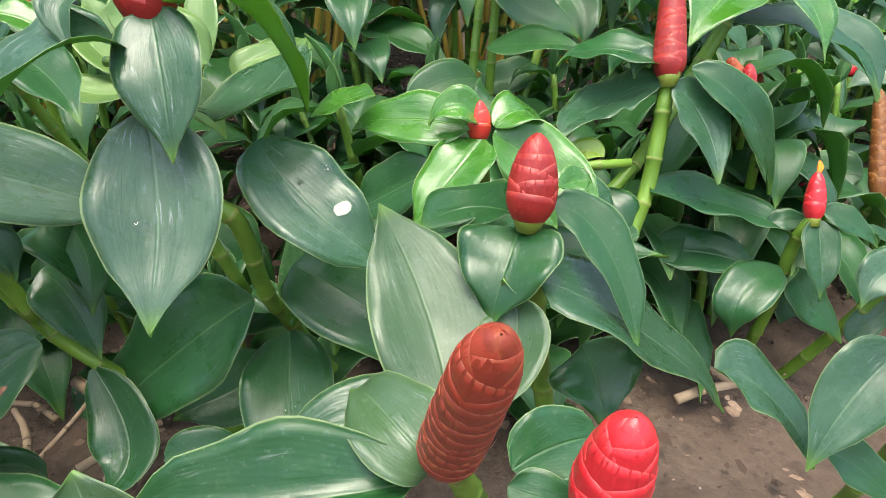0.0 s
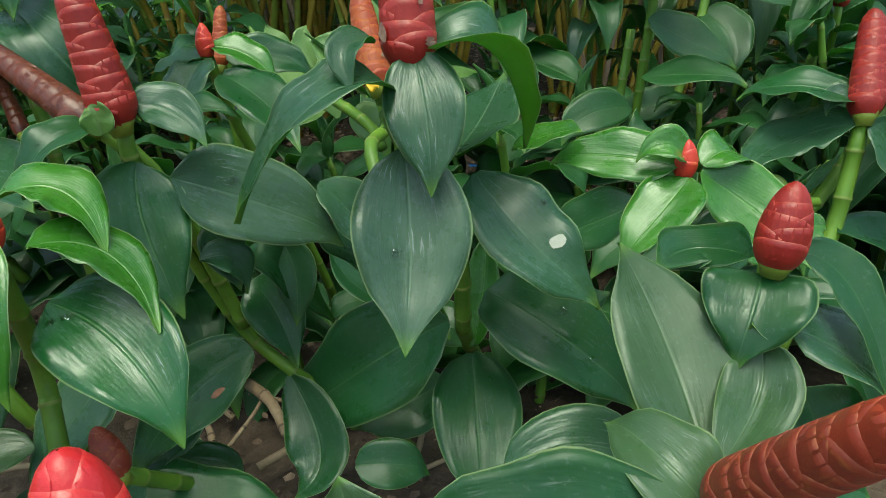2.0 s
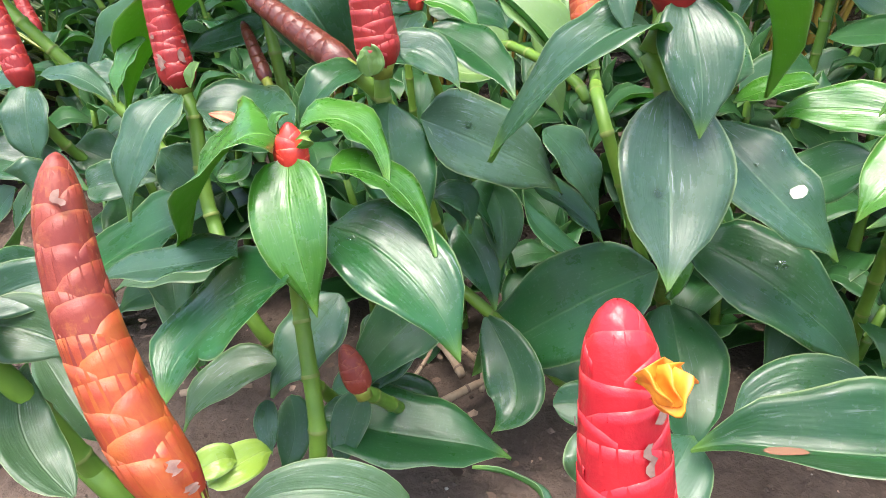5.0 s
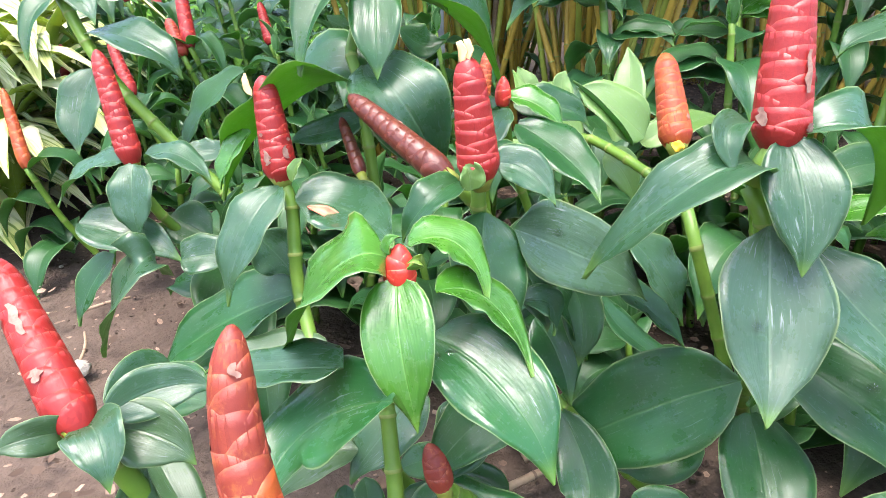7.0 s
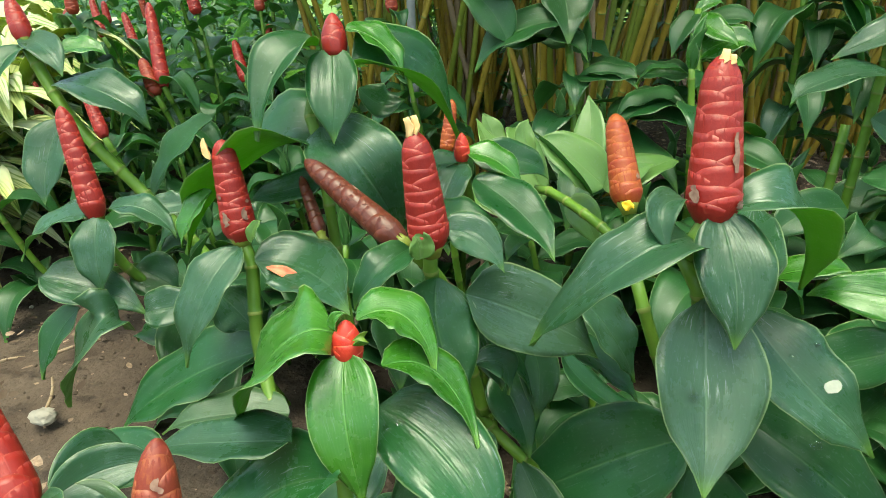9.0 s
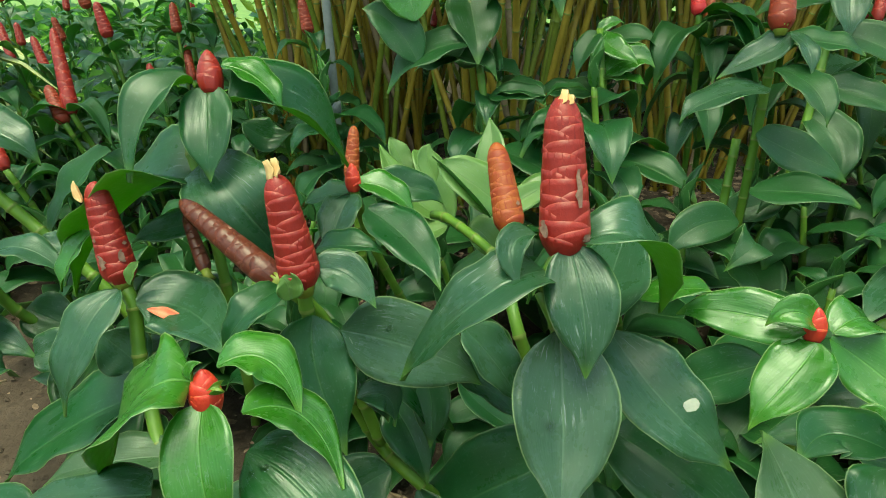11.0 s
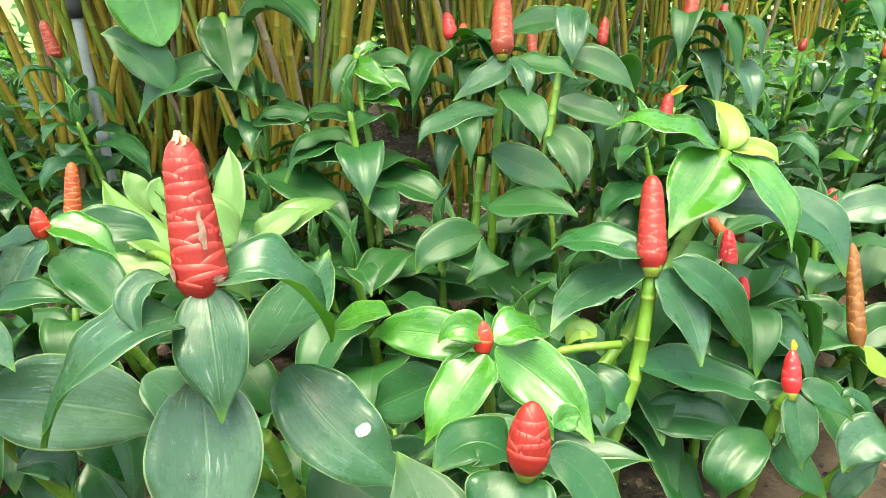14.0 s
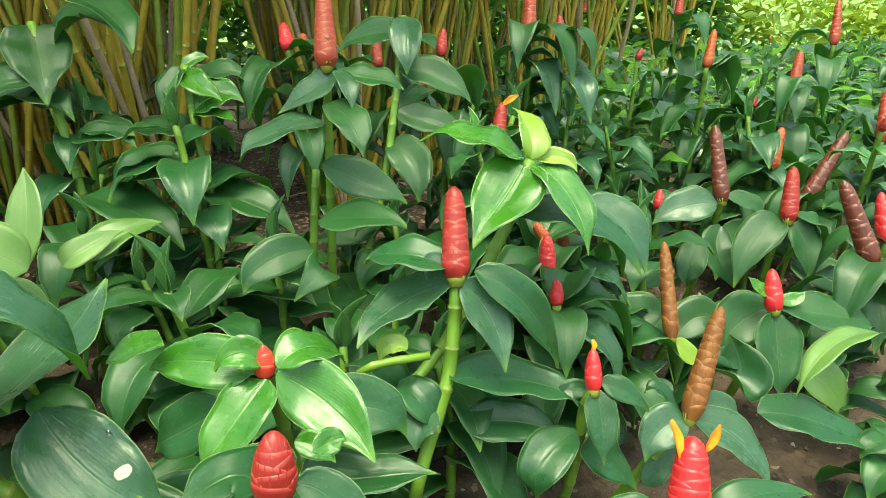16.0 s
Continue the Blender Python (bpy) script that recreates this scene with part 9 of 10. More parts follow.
leaf(back_cone_plant_21, (0.465, 0.754, 0.133), (0.498, 0.688, 0.145), (0.522, 0.638, 0.075), (-0.034, -0.017, 0.000), LEAF_SHADE, seed=214, nu=6, nv=10)
leaf(back_cone_plant_21, (0.468, 0.759, 0.108), (0.499, 0.805, 0.110), (0.522, 0.840, 0.049), (0.024, -0.016, 0.000), LEAF_SHADE, seed=215, nu=6, nv=10)

# ginger with a red cone deeper in the bed
back_cone_plant_22 = plant_at(1.037, 1.754, 0.02, "ginger with a red cone deeper in the bed", "ginger plants in the bed")
back_cone_plant_22_cone = top_cone(back_cone_plant_22, (1.017, 1.694, 0.618), (1.028, 1.716, 0.676), 0.012, RED, 0.2, 20, 663, False, 0, "")
stem(back_cone_plant_22, [(1.017, 1.694, 0.618), (1.027, 1.714, 0.518), (1.037, 1.754, 0.000)], 0.0065, 0.0075, 0.045)
leaf(back_cone_plant_22, (1.017, 1.694, 0.618), (1.054, 1.751, 0.626), (1.083, 1.793, 0.566), (0.029, -0.019, 0.000), LEAF_SHADE, seed=220, nu=6, nv=10)
leaf(back_cone_plant_22, (1.019, 1.698, 0.601), (1.035, 1.635, 0.619), (1.047, 1.586, 0.561), (-0.033, -0.008, 0.000), LEAF_SHADE, seed=221, nu=6, nv=10)
leaf(back_cone_plant_22, (1.021, 1.703, 0.576), (1.086, 1.683, 0.590), (1.135, 1.668, 0.522), (-0.010, -0.034, 0.000), LEAF_SHADE, seed=222, nu=6, nv=10)
leaf(back_cone_plant_22, (1.024, 1.709, 0.547), (1.025, 1.768, 0.547), (1.026, 1.813, 0.505), (0.031, -0.001, 0.000), LEAF_GREY, seed=223, nu=6, nv=10)
leaf(back_cone_plant_22, (1.027, 1.715, 0.514), (1.075, 1.744, 0.531), (1.110, 1.765, 0.442), (0.015, -0.025, 0.000), LEAF_SHADE, seed=224, nu=6, nv=10)
leaf(back_cone_plant_22, (1.031, 1.722, 0.479), (1.031, 1.661, 0.500), (1.031, 1.615, 0.403), (-0.032, -0.000, 0.000), LEAF_SHADE, seed=225, nu=6, nv=10)
leaf(back_cone_plant_22, (1.035, 1.730, 0.441), (0.995, 1.692, 0.448), (0.965, 1.663, 0.370), (-0.020, 0.021, 0.000), LEAF_SHADE, seed=226, nu=6, nv=10)
leaf(back_cone_plant_22, (1.039, 1.738, 0.402), (1.016, 1.686, 0.407), (0.999, 1.647, 0.371), (-0.027, 0.012, 0.000), LEAF_GREY, seed=227, nu=6, nv=10)
leaf(back_cone_plant_22, (1.043, 1.746, 0.361), (1.012, 1.810, 0.386), (0.989, 1.858, 0.288), (0.033, 0.016, -0.000), LEAF_SHADE, seed=228, nu=6, nv=10)

# tall red-coned ginger in the shade of palm canes
back_row_plant = plant_at(0.063, 0.988, 0.02, "tall red-coned ginger in the shade of palm canes", "ginger plants in the bed")
back_row_plant_cone = top_cone(back_row_plant, (0.083, 0.968, 0.571), (0.084, 1.009, 0.672), 0.0185, RED_DARK, 0.0, 26, 675, True, 1, "")
stem(back_row_plant, [(0.083, 0.968, 0.571), (0.082, 0.982, 0.534), (0.072, 0.971, 0.287), (0.063, 0.988, 0.000)], 0.0075, 0.008, 0.045)
leaf(back_row_plant, (0.093, 0.965, 0.567), (0.067, 0.960, 0.544), (0.007, 0.956, 0.513), (-0.011, 0.009, 0.017), LEAF_GREY, seed=677, fold=0.2)
leaf(back_row_plant, (0.097, 0.964, 0.567), (0.112, 0.933, 0.550), (0.116, 0.910, 0.522), (-0.015, -0.006, 0.001), LEAF_GREY, seed=678, fold=0.2)
leaf(back_row_plant, (0.082, 0.949, 0.524), (0.113, 0.883, 0.507), (0.127, 0.845, 0.472), (-0.026, -0.009, -0.004), LEAF_SHADE, seed=679, fold=0.2)
leaf(back_row_plant, (0.076, 0.939, 0.497), (0.008, 0.913, 0.488), (-0.044, 0.889, 0.463), (-0.012, 0.022, 0.011), LEAF_GREY, seed=680, fold=0.2)
leaf(back_row_plant, (0.092, 0.995, 0.560), (0.151, 0.983, 0.552), (0.197, 0.972, 0.544), (-0.006, -0.020, -0.015), LEAF_SHADE, seed=681, fold=0.2)
leaf(back_row_plant, (0.060, 0.887, 0.362), (0.121, 0.859, 0.372), (0.185, 0.839, 0.372), (-0.007, -0.023, -0.016), LEAF_SHADE, seed=682, fold=0.2)
leaf(back_row_plant, (0.049, 0.872, 0.323), (-0.009, 0.838, 0.323), (-0.047, 0.810, 0.295), (-0.012, 0.006, 0.027), LEAF_SHADE, seed=683, fold=0.2)
leaf(back_row_plant, (0.043, 0.861, 0.292), (0.062, 0.812, 0.313), (0.023, 0.786, 0.288), (-0.018, 0.004, 0.018), LEAF_SHADE, seed=684, fold=0.2)
leaf(back_row_plant, (0.068, 0.937, 0.434), (0.125, 0.938, 0.405), (0.194, 0.927, 0.378), (-0.013, -0.010, -0.027), LEAF_SHADE, seed=685, fold=0.2)
stem(back_row_plant, [(0.055, 0.994, 0.411), (0.039, 0.953, 0.252)], 0.0075, 0.008, 0.045)

# tall leafy ginger shoot without a cone, in shade
back_row_shoot = plant_at(0.190, 1.060, 0.02, "tall leafy ginger shoot without a cone, in shade", "ginger plants in the bed")
stem(back_row_shoot, [(0.223, 1.222, 0.634), (0.197, 1.147, 0.492), (0.162, 1.077, 0.334), (0.119, 1.033, 0.211)], 0.008, 0.0085, 0.045)
leaf(back_row_shoot, (0.221, 1.201, 0.635), (0.218, 1.144, 0.599), (0.216, 1.113, 0.550), (-0.030, 0.003, -0.001), LEAF_GREY, seed=689)
leaf(back_row_shoot, (0.206, 1.169, 0.549), (0.271, 1.153, 0.535), (0.334, 1.128, 0.497), (-0.014, -0.009, -0.028), LEAF_SHADE, seed=690)
leaf(back_row_shoot, (0.216, 1.190, 0.606), (0.165, 1.220, 0.605), (0.102, 1.232, 0.585), (-0.001, 0.011, 0.027), LEAF_SHADE, seed=691)
leaf(back_row_shoot, (0.183, 1.122, 0.426), (0.218, 1.071, 0.395), (0.223, 1.029, 0.346), (-0.032, 0.004, -0.021), LEAF_SHADE, seed=692)
leaf(back_row_shoot, (0.196, 1.139, 0.473), (0.256, 1.124, 0.459), (0.325, 1.104, 0.435), (-0.010, -0.009, -0.026), LEAF_SHADE, seed=693)
leaf(back_row_shoot, (0.155, 1.076, 0.302), (0.103, 1.053, 0.281), (0.043, 1.059, 0.271), (-0.009, 0.010, 0.027), LEAF_SHADE, seed=694)
leaf(back_row_shoot, (0.078, 1.045, 0.198), (0.106, 0.934, 0.205), (0.094, 0.899, 0.167), (-0.041, -0.003, -0.006), LEAF_SHADE, seed=695)

# tall leafy ginger shoot beside the palm canes
left_row_shoot = plant_at(-0.250, 1.150, 0.02, "tall leafy ginger shoot beside the palm canes", "ginger plants in the bed")
stem(left_row_shoot, [(-0.408, 1.208, 0.628), (-0.374, 1.149, 0.496), (-0.349, 1.113, 0.337), (-0.340, 1.085, 0.220)], 0.008, 0.0085, 0.045)
leaf(left_row_shoot, (-0.408, 1.206, 0.624), (-0.388, 1.162, 0.577), (-0.368, 1.103, 0.521), (-0.047, -0.006, -0.013), LEAF_SHADE, seed=698)
leaf(left_row_shoot, (-0.373, 1.184, 0.584), (-0.330, 1.232, 0.636), (-0.260, 1.205, 0.598), (0.008, -0.033, -0.019), LEAF_SHADE, seed=699)
leaf(left_row_shoot, (-0.400, 1.167, 0.531), (-0.449, 1.164, 0.505), (-0.506, 1.169, 0.496), (-0.006, 0.017, 0.020), LEAF_SHADE, seed=700)
leaf(left_row_shoot, (-0.353, 1.126, 0.447), (-0.297, 1.119, 0.452), (-0.245, 1.113, 0.456), (-0.001, -0.018, -0.017), LEAF_SHADE, seed=701)
leaf(left_row_shoot, (-0.335, 1.087, 0.359), (-0.247, 1.034, 0.342), (-0.162, 0.983, 0.304), (-0.023, -0.030, -0.014), LEAF_SHADE, seed=702)
leaf(left_row_shoot, (-0.436, 1.213, 0.497), (-0.358, 1.197, 0.488), (-0.299, 1.186, 0.483), (-0.007, -0.026, -0.016), LEAF_SHADE, seed=703)
leaf(left_row_shoot, (-0.287, 1.085, 0.372), (-0.238, 1.094, 0.412), (-0.162, 1.085, 0.421), (0.004, -0.030, -0.011), LEAF_SHADE, seed=704)
leaf(left_row_shoot, (-0.386, 1.121, 0.543), (-0.460, 1.098, 0.527), (-0.529, 1.061, 0.475), (-0.022, 0.020, 0.027), LEAF_SHADE, seed=705)
leaf(left_row_shoot, (-0.373, 1.196, 0.679), (-0.285, 1.158, 0.654), (-0.225, 1.111, 0.602), (-0.025, -0.033, -0.012), LEAF_SHADE, seed=706)
leaf(left_row_shoot, (-0.474, 1.082, 0.511), (-0.516, 1.089, 0.573), (-0.574, 1.086, 0.608), (0.024, 0.008, 0.025), LEAF_SHADE, seed=707)
leaf(left_row_shoot, (-0.476, 1.166, 0.504), (-0.407, 1.144, 0.515), (-0.333, 1.107, 0.491), (-0.014, -0.030, -0.014), LEAF_SHADE, seed=708)
leaf(left_row_shoot, (-0.475, 1.089, 0.582), (-0.501, 1.107, 0.674), (-0.496, 1.111, 0.739), (0.056, -0.004, 0.008), LEAF_LIME, seed=709)
leaf(left_row_shoot, (-0.346, 1.153, 0.444), (-0.294, 1.134, 0.459), (-0.244, 1.102, 0.442), (-0.010, -0.019, -0.015), LEAF_SHADE, seed=710)

# thin ginger shoot with a bright top leaf
thin_row_shoot = plant_at(-0.120, 1.150, 0.02, "thin ginger shoot with a bright top leaf", "ginger plants in the bed")
stem(thin_row_shoot, [(-0.162, 1.160, 0.560), (-0.149, 1.119, 0.466), (-0.127, 1.068, 0.350), (-0.120, 1.020, 0.233), (-0.107, 0.978, 0.135)], 0.007, 0.008, 0.045)
leaf(thin_row_shoot, (-0.163, 1.157, 0.554), (-0.136, 1.122, 0.532), (-0.095, 1.098, 0.514), (-0.014, -0.004, -0.016), LEAF_LIME, seed=713)
leaf(thin_row_shoot, (-0.163, 1.158, 0.556), (-0.182, 1.129, 0.532), (-0.196, 1.105, 0.494), (-0.018, 0.003, 0.007), LEAF_SHADE, seed=714)
leaf(thin_row_shoot, (-0.163, 1.157, 0.554), (-0.145, 1.171, 0.569), (-0.121, 1.180, 0.572), (0.006, -0.003, -0.010), LEAF_LIME, seed=715)
leaf(thin_row_shoot, (-0.164, 1.168, 0.527), (-0.107, 1.177, 0.544), (-0.058, 1.166, 0.534), (0.001, -0.020, -0.017), LEAF_SHADE, seed=716)
leaf(thin_row_shoot, (-0.153, 1.127, 0.484), (-0.113, 1.132, 0.511), (-0.065, 1.125, 0.511), (0.008, -0.013, -0.028), LEAF_LIME, seed=717)
leaf(thin_row_shoot, (-0.148, 1.125, 0.480), (-0.113, 1.109, 0.482), (-0.075, 1.101, 0.475), (-0.005, -0.015, -0.007), LEAF_LIME, seed=718)
leaf(thin_row_shoot, (-0.153, 1.094, 0.404), (-0.221, 1.065, 0.414), (-0.281, 1.035, 0.372), (-0.016, 0.026, 0.017), LEAF_SHADE, seed=719)
leaf(thin_row_shoot, (-0.136, 1.073, 0.359), (-0.063, 1.035, 0.347), (0.011, 1.000, 0.315), (-0.018, -0.025, -0.017), LEAF_SHADE, seed=720)
leaf(thin_row_shoot, (-0.152, 1.146, 0.452), (-0.211, 1.155, 0.452), (-0.279, 1.168, 0.456), (0.005, 0.023, 0.017), LEAF_SHADE, seed=721)
leaf(thin_row_shoot, (-0.132, 1.007, 0.198), (-0.038, 0.951, 0.228), (0.045, 0.904, 0.224), (-0.020, -0.036, -0.008), LEAF_SHADE, seed=722)
leaf(thin_row_shoot, (-0.124, 0.997, 0.175), (-0.150, 0.954, 0.194), (-0.177, 0.955, 0.185), (-0.003, 0.011, 0.028), LEAF_SHADE, seed=723)
leaf(thin_row_shoot, (-0.146, 1.046, 0.287), (-0.185, 1.044, 0.269), (-0.223, 1.050, 0.269), (-0.004, 0.008, 0.019), LEAF_SHADE, seed=724)
leaf(thin_row_shoot, (-0.158, 1.156, 0.419), (-0.179, 1.155, 0.410), (-0.211, 1.149, 0.382), (-0.011, 0.007, 0.014), LEAF_SHADE, seed=725)
scar_at(tall_plant_cone, tall_plant, (-0.162, 0.378, 0.517), 0.026, 0.006, 0)
scar_at(tall_plant_cone, tall_plant, (-0.184, 0.380, 0.487), 0.012, 0.009, 1)
scar_at(tall_plant_cone, tall_plant, (-0.164, 0.384, 0.480), 0.006, 0.01, 2)
scar_at(middle_plant_cone, middle_plant, (-0.388, 0.376, 0.467), 0.012, 0.009, 3)
scar_at(petal_plant_cone, petal_plant, (-0.585, 0.399, 0.419), 0.014, 0.008, 4)
scar_at(petal_plant_cone, petal_plant, (-0.572, 0.408, 0.423), 0.012, 0.006, 5)
scar_at(near_red_cone_plant_cone, near_red_cone_plant, (-0.592, 0.138, 0.401), 0.022, 0.006, 6)
scar_at(near_red_cone_plant_cone, near_red_cone_plant, (-0.572, 0.130, 0.370), 0.008, 0.01, 7)
scar_at(rust_cone_plant_cone, rust_cone_plant, (-0.387, 0.083, 0.447), 0.006, 0.005, 8)
scar_at(rust_cone_plant_cone, rust_cone_plant, (-0.347, 0.059, 0.355), 0.006, 0.006, 9)
scar_at(rust_cone_plant_cone, rust_cone_plant, (-0.338, 0.057, 0.347), 0.004, 0.006, 10)
scar_at(flowering_plant_cone, flowering_plant, (-0.184, 0.055, 0.399), 0.01, 0.004, 11)
scar_at(front_plant_cone, front_plant, (0.026, 0.199, 0.319), 0.01, 0.007, 12)
petal(back_cone_plant_9_cone, *flower_points(back_cone_plant_9_cone, back_cone_plant_9, (0.381, 1.080, 0.492), (0.408, 1.078, 0.509)), 0.006, PETAL_ORANGE)
petal(small_crimson_plant_cone, *flower_points(small_crimson_plant_cone, small_crimson_plant, (0.367, 0.573, 0.298), (0.368, 0.578, 0.311)), 0.0035, PETAL_ORANGE)


# ---- grown plants behind and between ----
KINDS = [
    grown_plant("costus_plant", 0.58, 11, 15, (0.05, 0.02), 0.15, 0.16, LEAF_SHADE, 0.085, RED, 0.0, "red-coned spiral ginger with dark green leaves"),
    grown_plant("costus_plant", 0.50, 12, 14, (-0.06, 0.0), 0.15, 0.17, LEAF_SHADE, 0.055, RED, 0.5, "spiral ginger with short red cone and dark leaves"),
    grown_plant("costus_plant", 0.62, 13, 15, (0.02, -0.05), 0.15, 0.15, LEAF_SHADE, 0.10, RUST, 0.0, "spiral ginger with old rust-orange cone"),
    grown_plant("costus_plant", 0.42, 14, 13, (0.03, 0.04), 0.12, 0.17, LEAF_SHADE, 0.0, RED, 0.0, "leafy spiral ginger shoot without a cone"),
    grown_plant("costus_plant", 0.66, 15, 16, (-0.03, 0.03), 0.15, 0.16, LEAF_SHADE, 0.09, RED_DARK, 0.0, "tall spiral ginger with dark red cone"),
    grown_plant("costus_plant", 0.52, 16, 13, (0.04, -0.02), 0.15, 0.15, LEAF_SHADE, 0.03, RED, 1.0, "young spiral ginger with lime top leaves and small bud", True),
    grown_plant("costus_shoot", 0.17, 17, 9, (0.02, 0.02), 0.15, 0.17, LEAF_SHADE, 0.0, RED, 0.0, "low dark green ginger shoot in the shade"),
    grown_plant("costus_shoot", 0.22, 18, 10, (-0.03, 0.01), 0.15, 0.16, LEAF_SHADE, 0.0, RED, 0.0, "low dark green ginger shoot in the shade"),
    grown_plant("costus_shoot", 0.28, 19, 11, (0.03, -0.02), 0.12, 0.16, LEAF_SHADE, 0.0, RED, 0.0, "leafy ginger shoot under taller plants"),
]
rng = random.Random(5)
TAKEN = []
BARE = ((-0.38, 0.50, 0.10), (-0.33, 0.46, 0.06), (0.33, 0.50, 0.15), (0.26, 0.45, 0.10), (-1.10, 0.60, 0.20), (-1.02, 0.45, 0.16), (-1.33, 0.64, 0.12), (-0.62, 0.37, 0.08), (-0.72, 0.28, 0.08), (0.38, 0.78, 0.06), (-0.14, 1.9, 0.14), (-0.20, 2.6, 0.2), (0.05, 2.4, 0.2), (-1.9, 1.0, 0.35), (-2.25, 1.5, 0.35), (-0.02, 1.42, 0.20), (-0.14, 1.62, 0.16), (0.16, 1.50, 0.12), (-0.30, 1.36, 0.10), (1.75, 2.9, 0.5), (1.25, 2.2, 0.3), (0.57, 0.69, 0.17), (0.50, 0.58, 0.12), (0.69, 0.64, 0.14), (0.80, 0.92, 0.12))


def scatter(x0, x1, y0, y1, count, kinds, lo=0.85, hi=1.15, gap=0.12):
    made = 0
    for _ in range(count * 40):
        if made >= count:
            break
        x, y = rng.uniform(x0, x1), rng.uniform(y0, y1)
        if any((x - a) ** 2 + (y - b) ** 2 < gap * gap for a, b in TAKEN) or any((x - a) ** 2 + (y - b) ** 2 < r * r for a, b, r in BARE):
            continue
        TAKEN.append((x, y))
        s = rng.uniform(lo, hi)
        copy_thing(KINDS[rng.choice(kinds)], pose(x, y, 0.02, rng.uniform(-6, 6), rng.uniform(-6, 6), rng.uniform(0, 360)) @ Matrix.Scale(s, 4))
        made += 1


copy_thing(KINDS[4], pose(-0.735, 1.27, 0.02, 0, 0, 40) @ Matrix.Scale(0.8, 4))
copy_thing(KINDS[3], pose(-0.66, 1.20, 0.02, 0, 0, 140))
scatter(-0.50, 0.20, 0.52, 0.62, 4, (6, 7), 0.7, 0.9, 0.12)
scatter(-0.70, 0.62, 0.60, 0.92, 15, (7, 8), 0.85, 1.1, 0.13)
scatter(-1.15, -0.55, 0.55, 1.0, 8, (7, 8), 0.85, 1.1, 0.13)
scatter(0.45, 1.1, 0.5, 0.95, 6, (6, 7), 0.65, 0.8, 0.13)
scatter(-0.45, 0.6, 0.95, 1.6, 16, (3, 8, 8), 0.85, 1.1, 0.15)
scatter(-0.5, 0.5, 2.0, 3.8, 10, (3, 8), 0.85, 1.1, 0.25)
scatter(0.6, 2.4, 0.95, 2.2, 40, (3, 3, 8, 3, 3, 5), 0.8, 1.05, 0.15)
scatter(-2.6, -0.8, 0.85, 2.6, 46, (3, 3, 3, 0, 3, 4), 0.7, 0.95, 0.15)
scatter(0.5, 3.8, 2.2, 3.9, 44, (3, 3, 3, 5, 3, 0), 0.75, 1.0, 0.18)
for i, k in enumerate(KINDS):
    k.location = (-3.2 + 0.22 * i, 2.4 + 0.2 * (i % 3), 0.02)

# ---- canes behind ----
CANE_MESHES = []
for k in range(8):
    r = random.Random(40 + k)
    pts = [(0, 0, -0.02), (r.uniform(-0.03, 0.03), r.uniform(-0.03, 0.03), 0.8), (r.uniform(-0.16, 0.16), r.uniform(-0.1, 0.1), 2.3)]
    me = tube("cane", pts, (0.0085, 0.0075, 0.006), 7, 0.22, None, 5)
    me.materials.append(CANE_GREEN if k > 5 else TWIG if k == 0 else CANE)
    CANE_MESHES.append(me)


def cane_clump(x, y, count, seed, spread=19.0, shade_crowned=True):
    r = random.Random(seed)
    clump = tagged(place_empty("cane_clump", (x, y, 0.02)), "clump of upright ochre and green palm canes", "palm clump", "cane clumps")
    for k in range(count):
        a, d = r.uniform(0, 6.28), 0.12 * r.random() ** 0.6
        ob = part("cane", CANE_MESHES[r.randrange(8)], NODE_RING, clump)
        lean = spread * d / 0.12 + r.uniform(-5, 5)
        ob.matrix_basis = pose(d * math.cos(a), 0.7 * d * math.sin(a), 0, -lean * math.sin(a), lean * math.cos(a), r.uniform(0, 360)) @ Matrix.Diagonal((1, 1, r.uniform(0.9, 1.1), 1))
    # unseen leaflets high above the canes, added only to shade the back of the bed
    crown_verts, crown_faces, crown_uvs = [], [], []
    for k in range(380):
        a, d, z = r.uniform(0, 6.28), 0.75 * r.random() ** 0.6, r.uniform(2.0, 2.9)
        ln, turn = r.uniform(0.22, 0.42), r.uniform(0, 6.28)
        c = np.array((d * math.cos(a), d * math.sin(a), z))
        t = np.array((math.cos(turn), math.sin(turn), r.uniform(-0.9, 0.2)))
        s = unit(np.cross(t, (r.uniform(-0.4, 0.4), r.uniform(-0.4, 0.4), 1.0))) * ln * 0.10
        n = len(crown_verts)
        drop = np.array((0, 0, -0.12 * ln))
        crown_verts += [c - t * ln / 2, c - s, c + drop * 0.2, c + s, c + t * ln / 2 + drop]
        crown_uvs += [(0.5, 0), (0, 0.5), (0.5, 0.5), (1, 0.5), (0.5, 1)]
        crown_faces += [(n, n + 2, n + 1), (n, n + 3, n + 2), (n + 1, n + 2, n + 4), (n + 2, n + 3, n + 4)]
    if shade_crowned:
        part("crown", mesh_of("crown", crown_verts, crown_faces, crown_uvs), LEAF_SHADE, clump, "unseen palm leaflets added over the canes to shade the bed")
    return clump


# added leaflets only left of 0.7, so the right of the bed stays bright
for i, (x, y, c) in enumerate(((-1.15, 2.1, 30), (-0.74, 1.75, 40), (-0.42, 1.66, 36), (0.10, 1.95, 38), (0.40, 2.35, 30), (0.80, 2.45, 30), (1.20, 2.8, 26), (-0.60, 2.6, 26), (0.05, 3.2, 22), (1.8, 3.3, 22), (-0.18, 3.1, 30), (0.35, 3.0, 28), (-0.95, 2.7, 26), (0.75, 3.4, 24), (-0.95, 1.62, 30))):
    cane_clump(x, y, c, 70 + i, shade_crowned=x < 0.7)


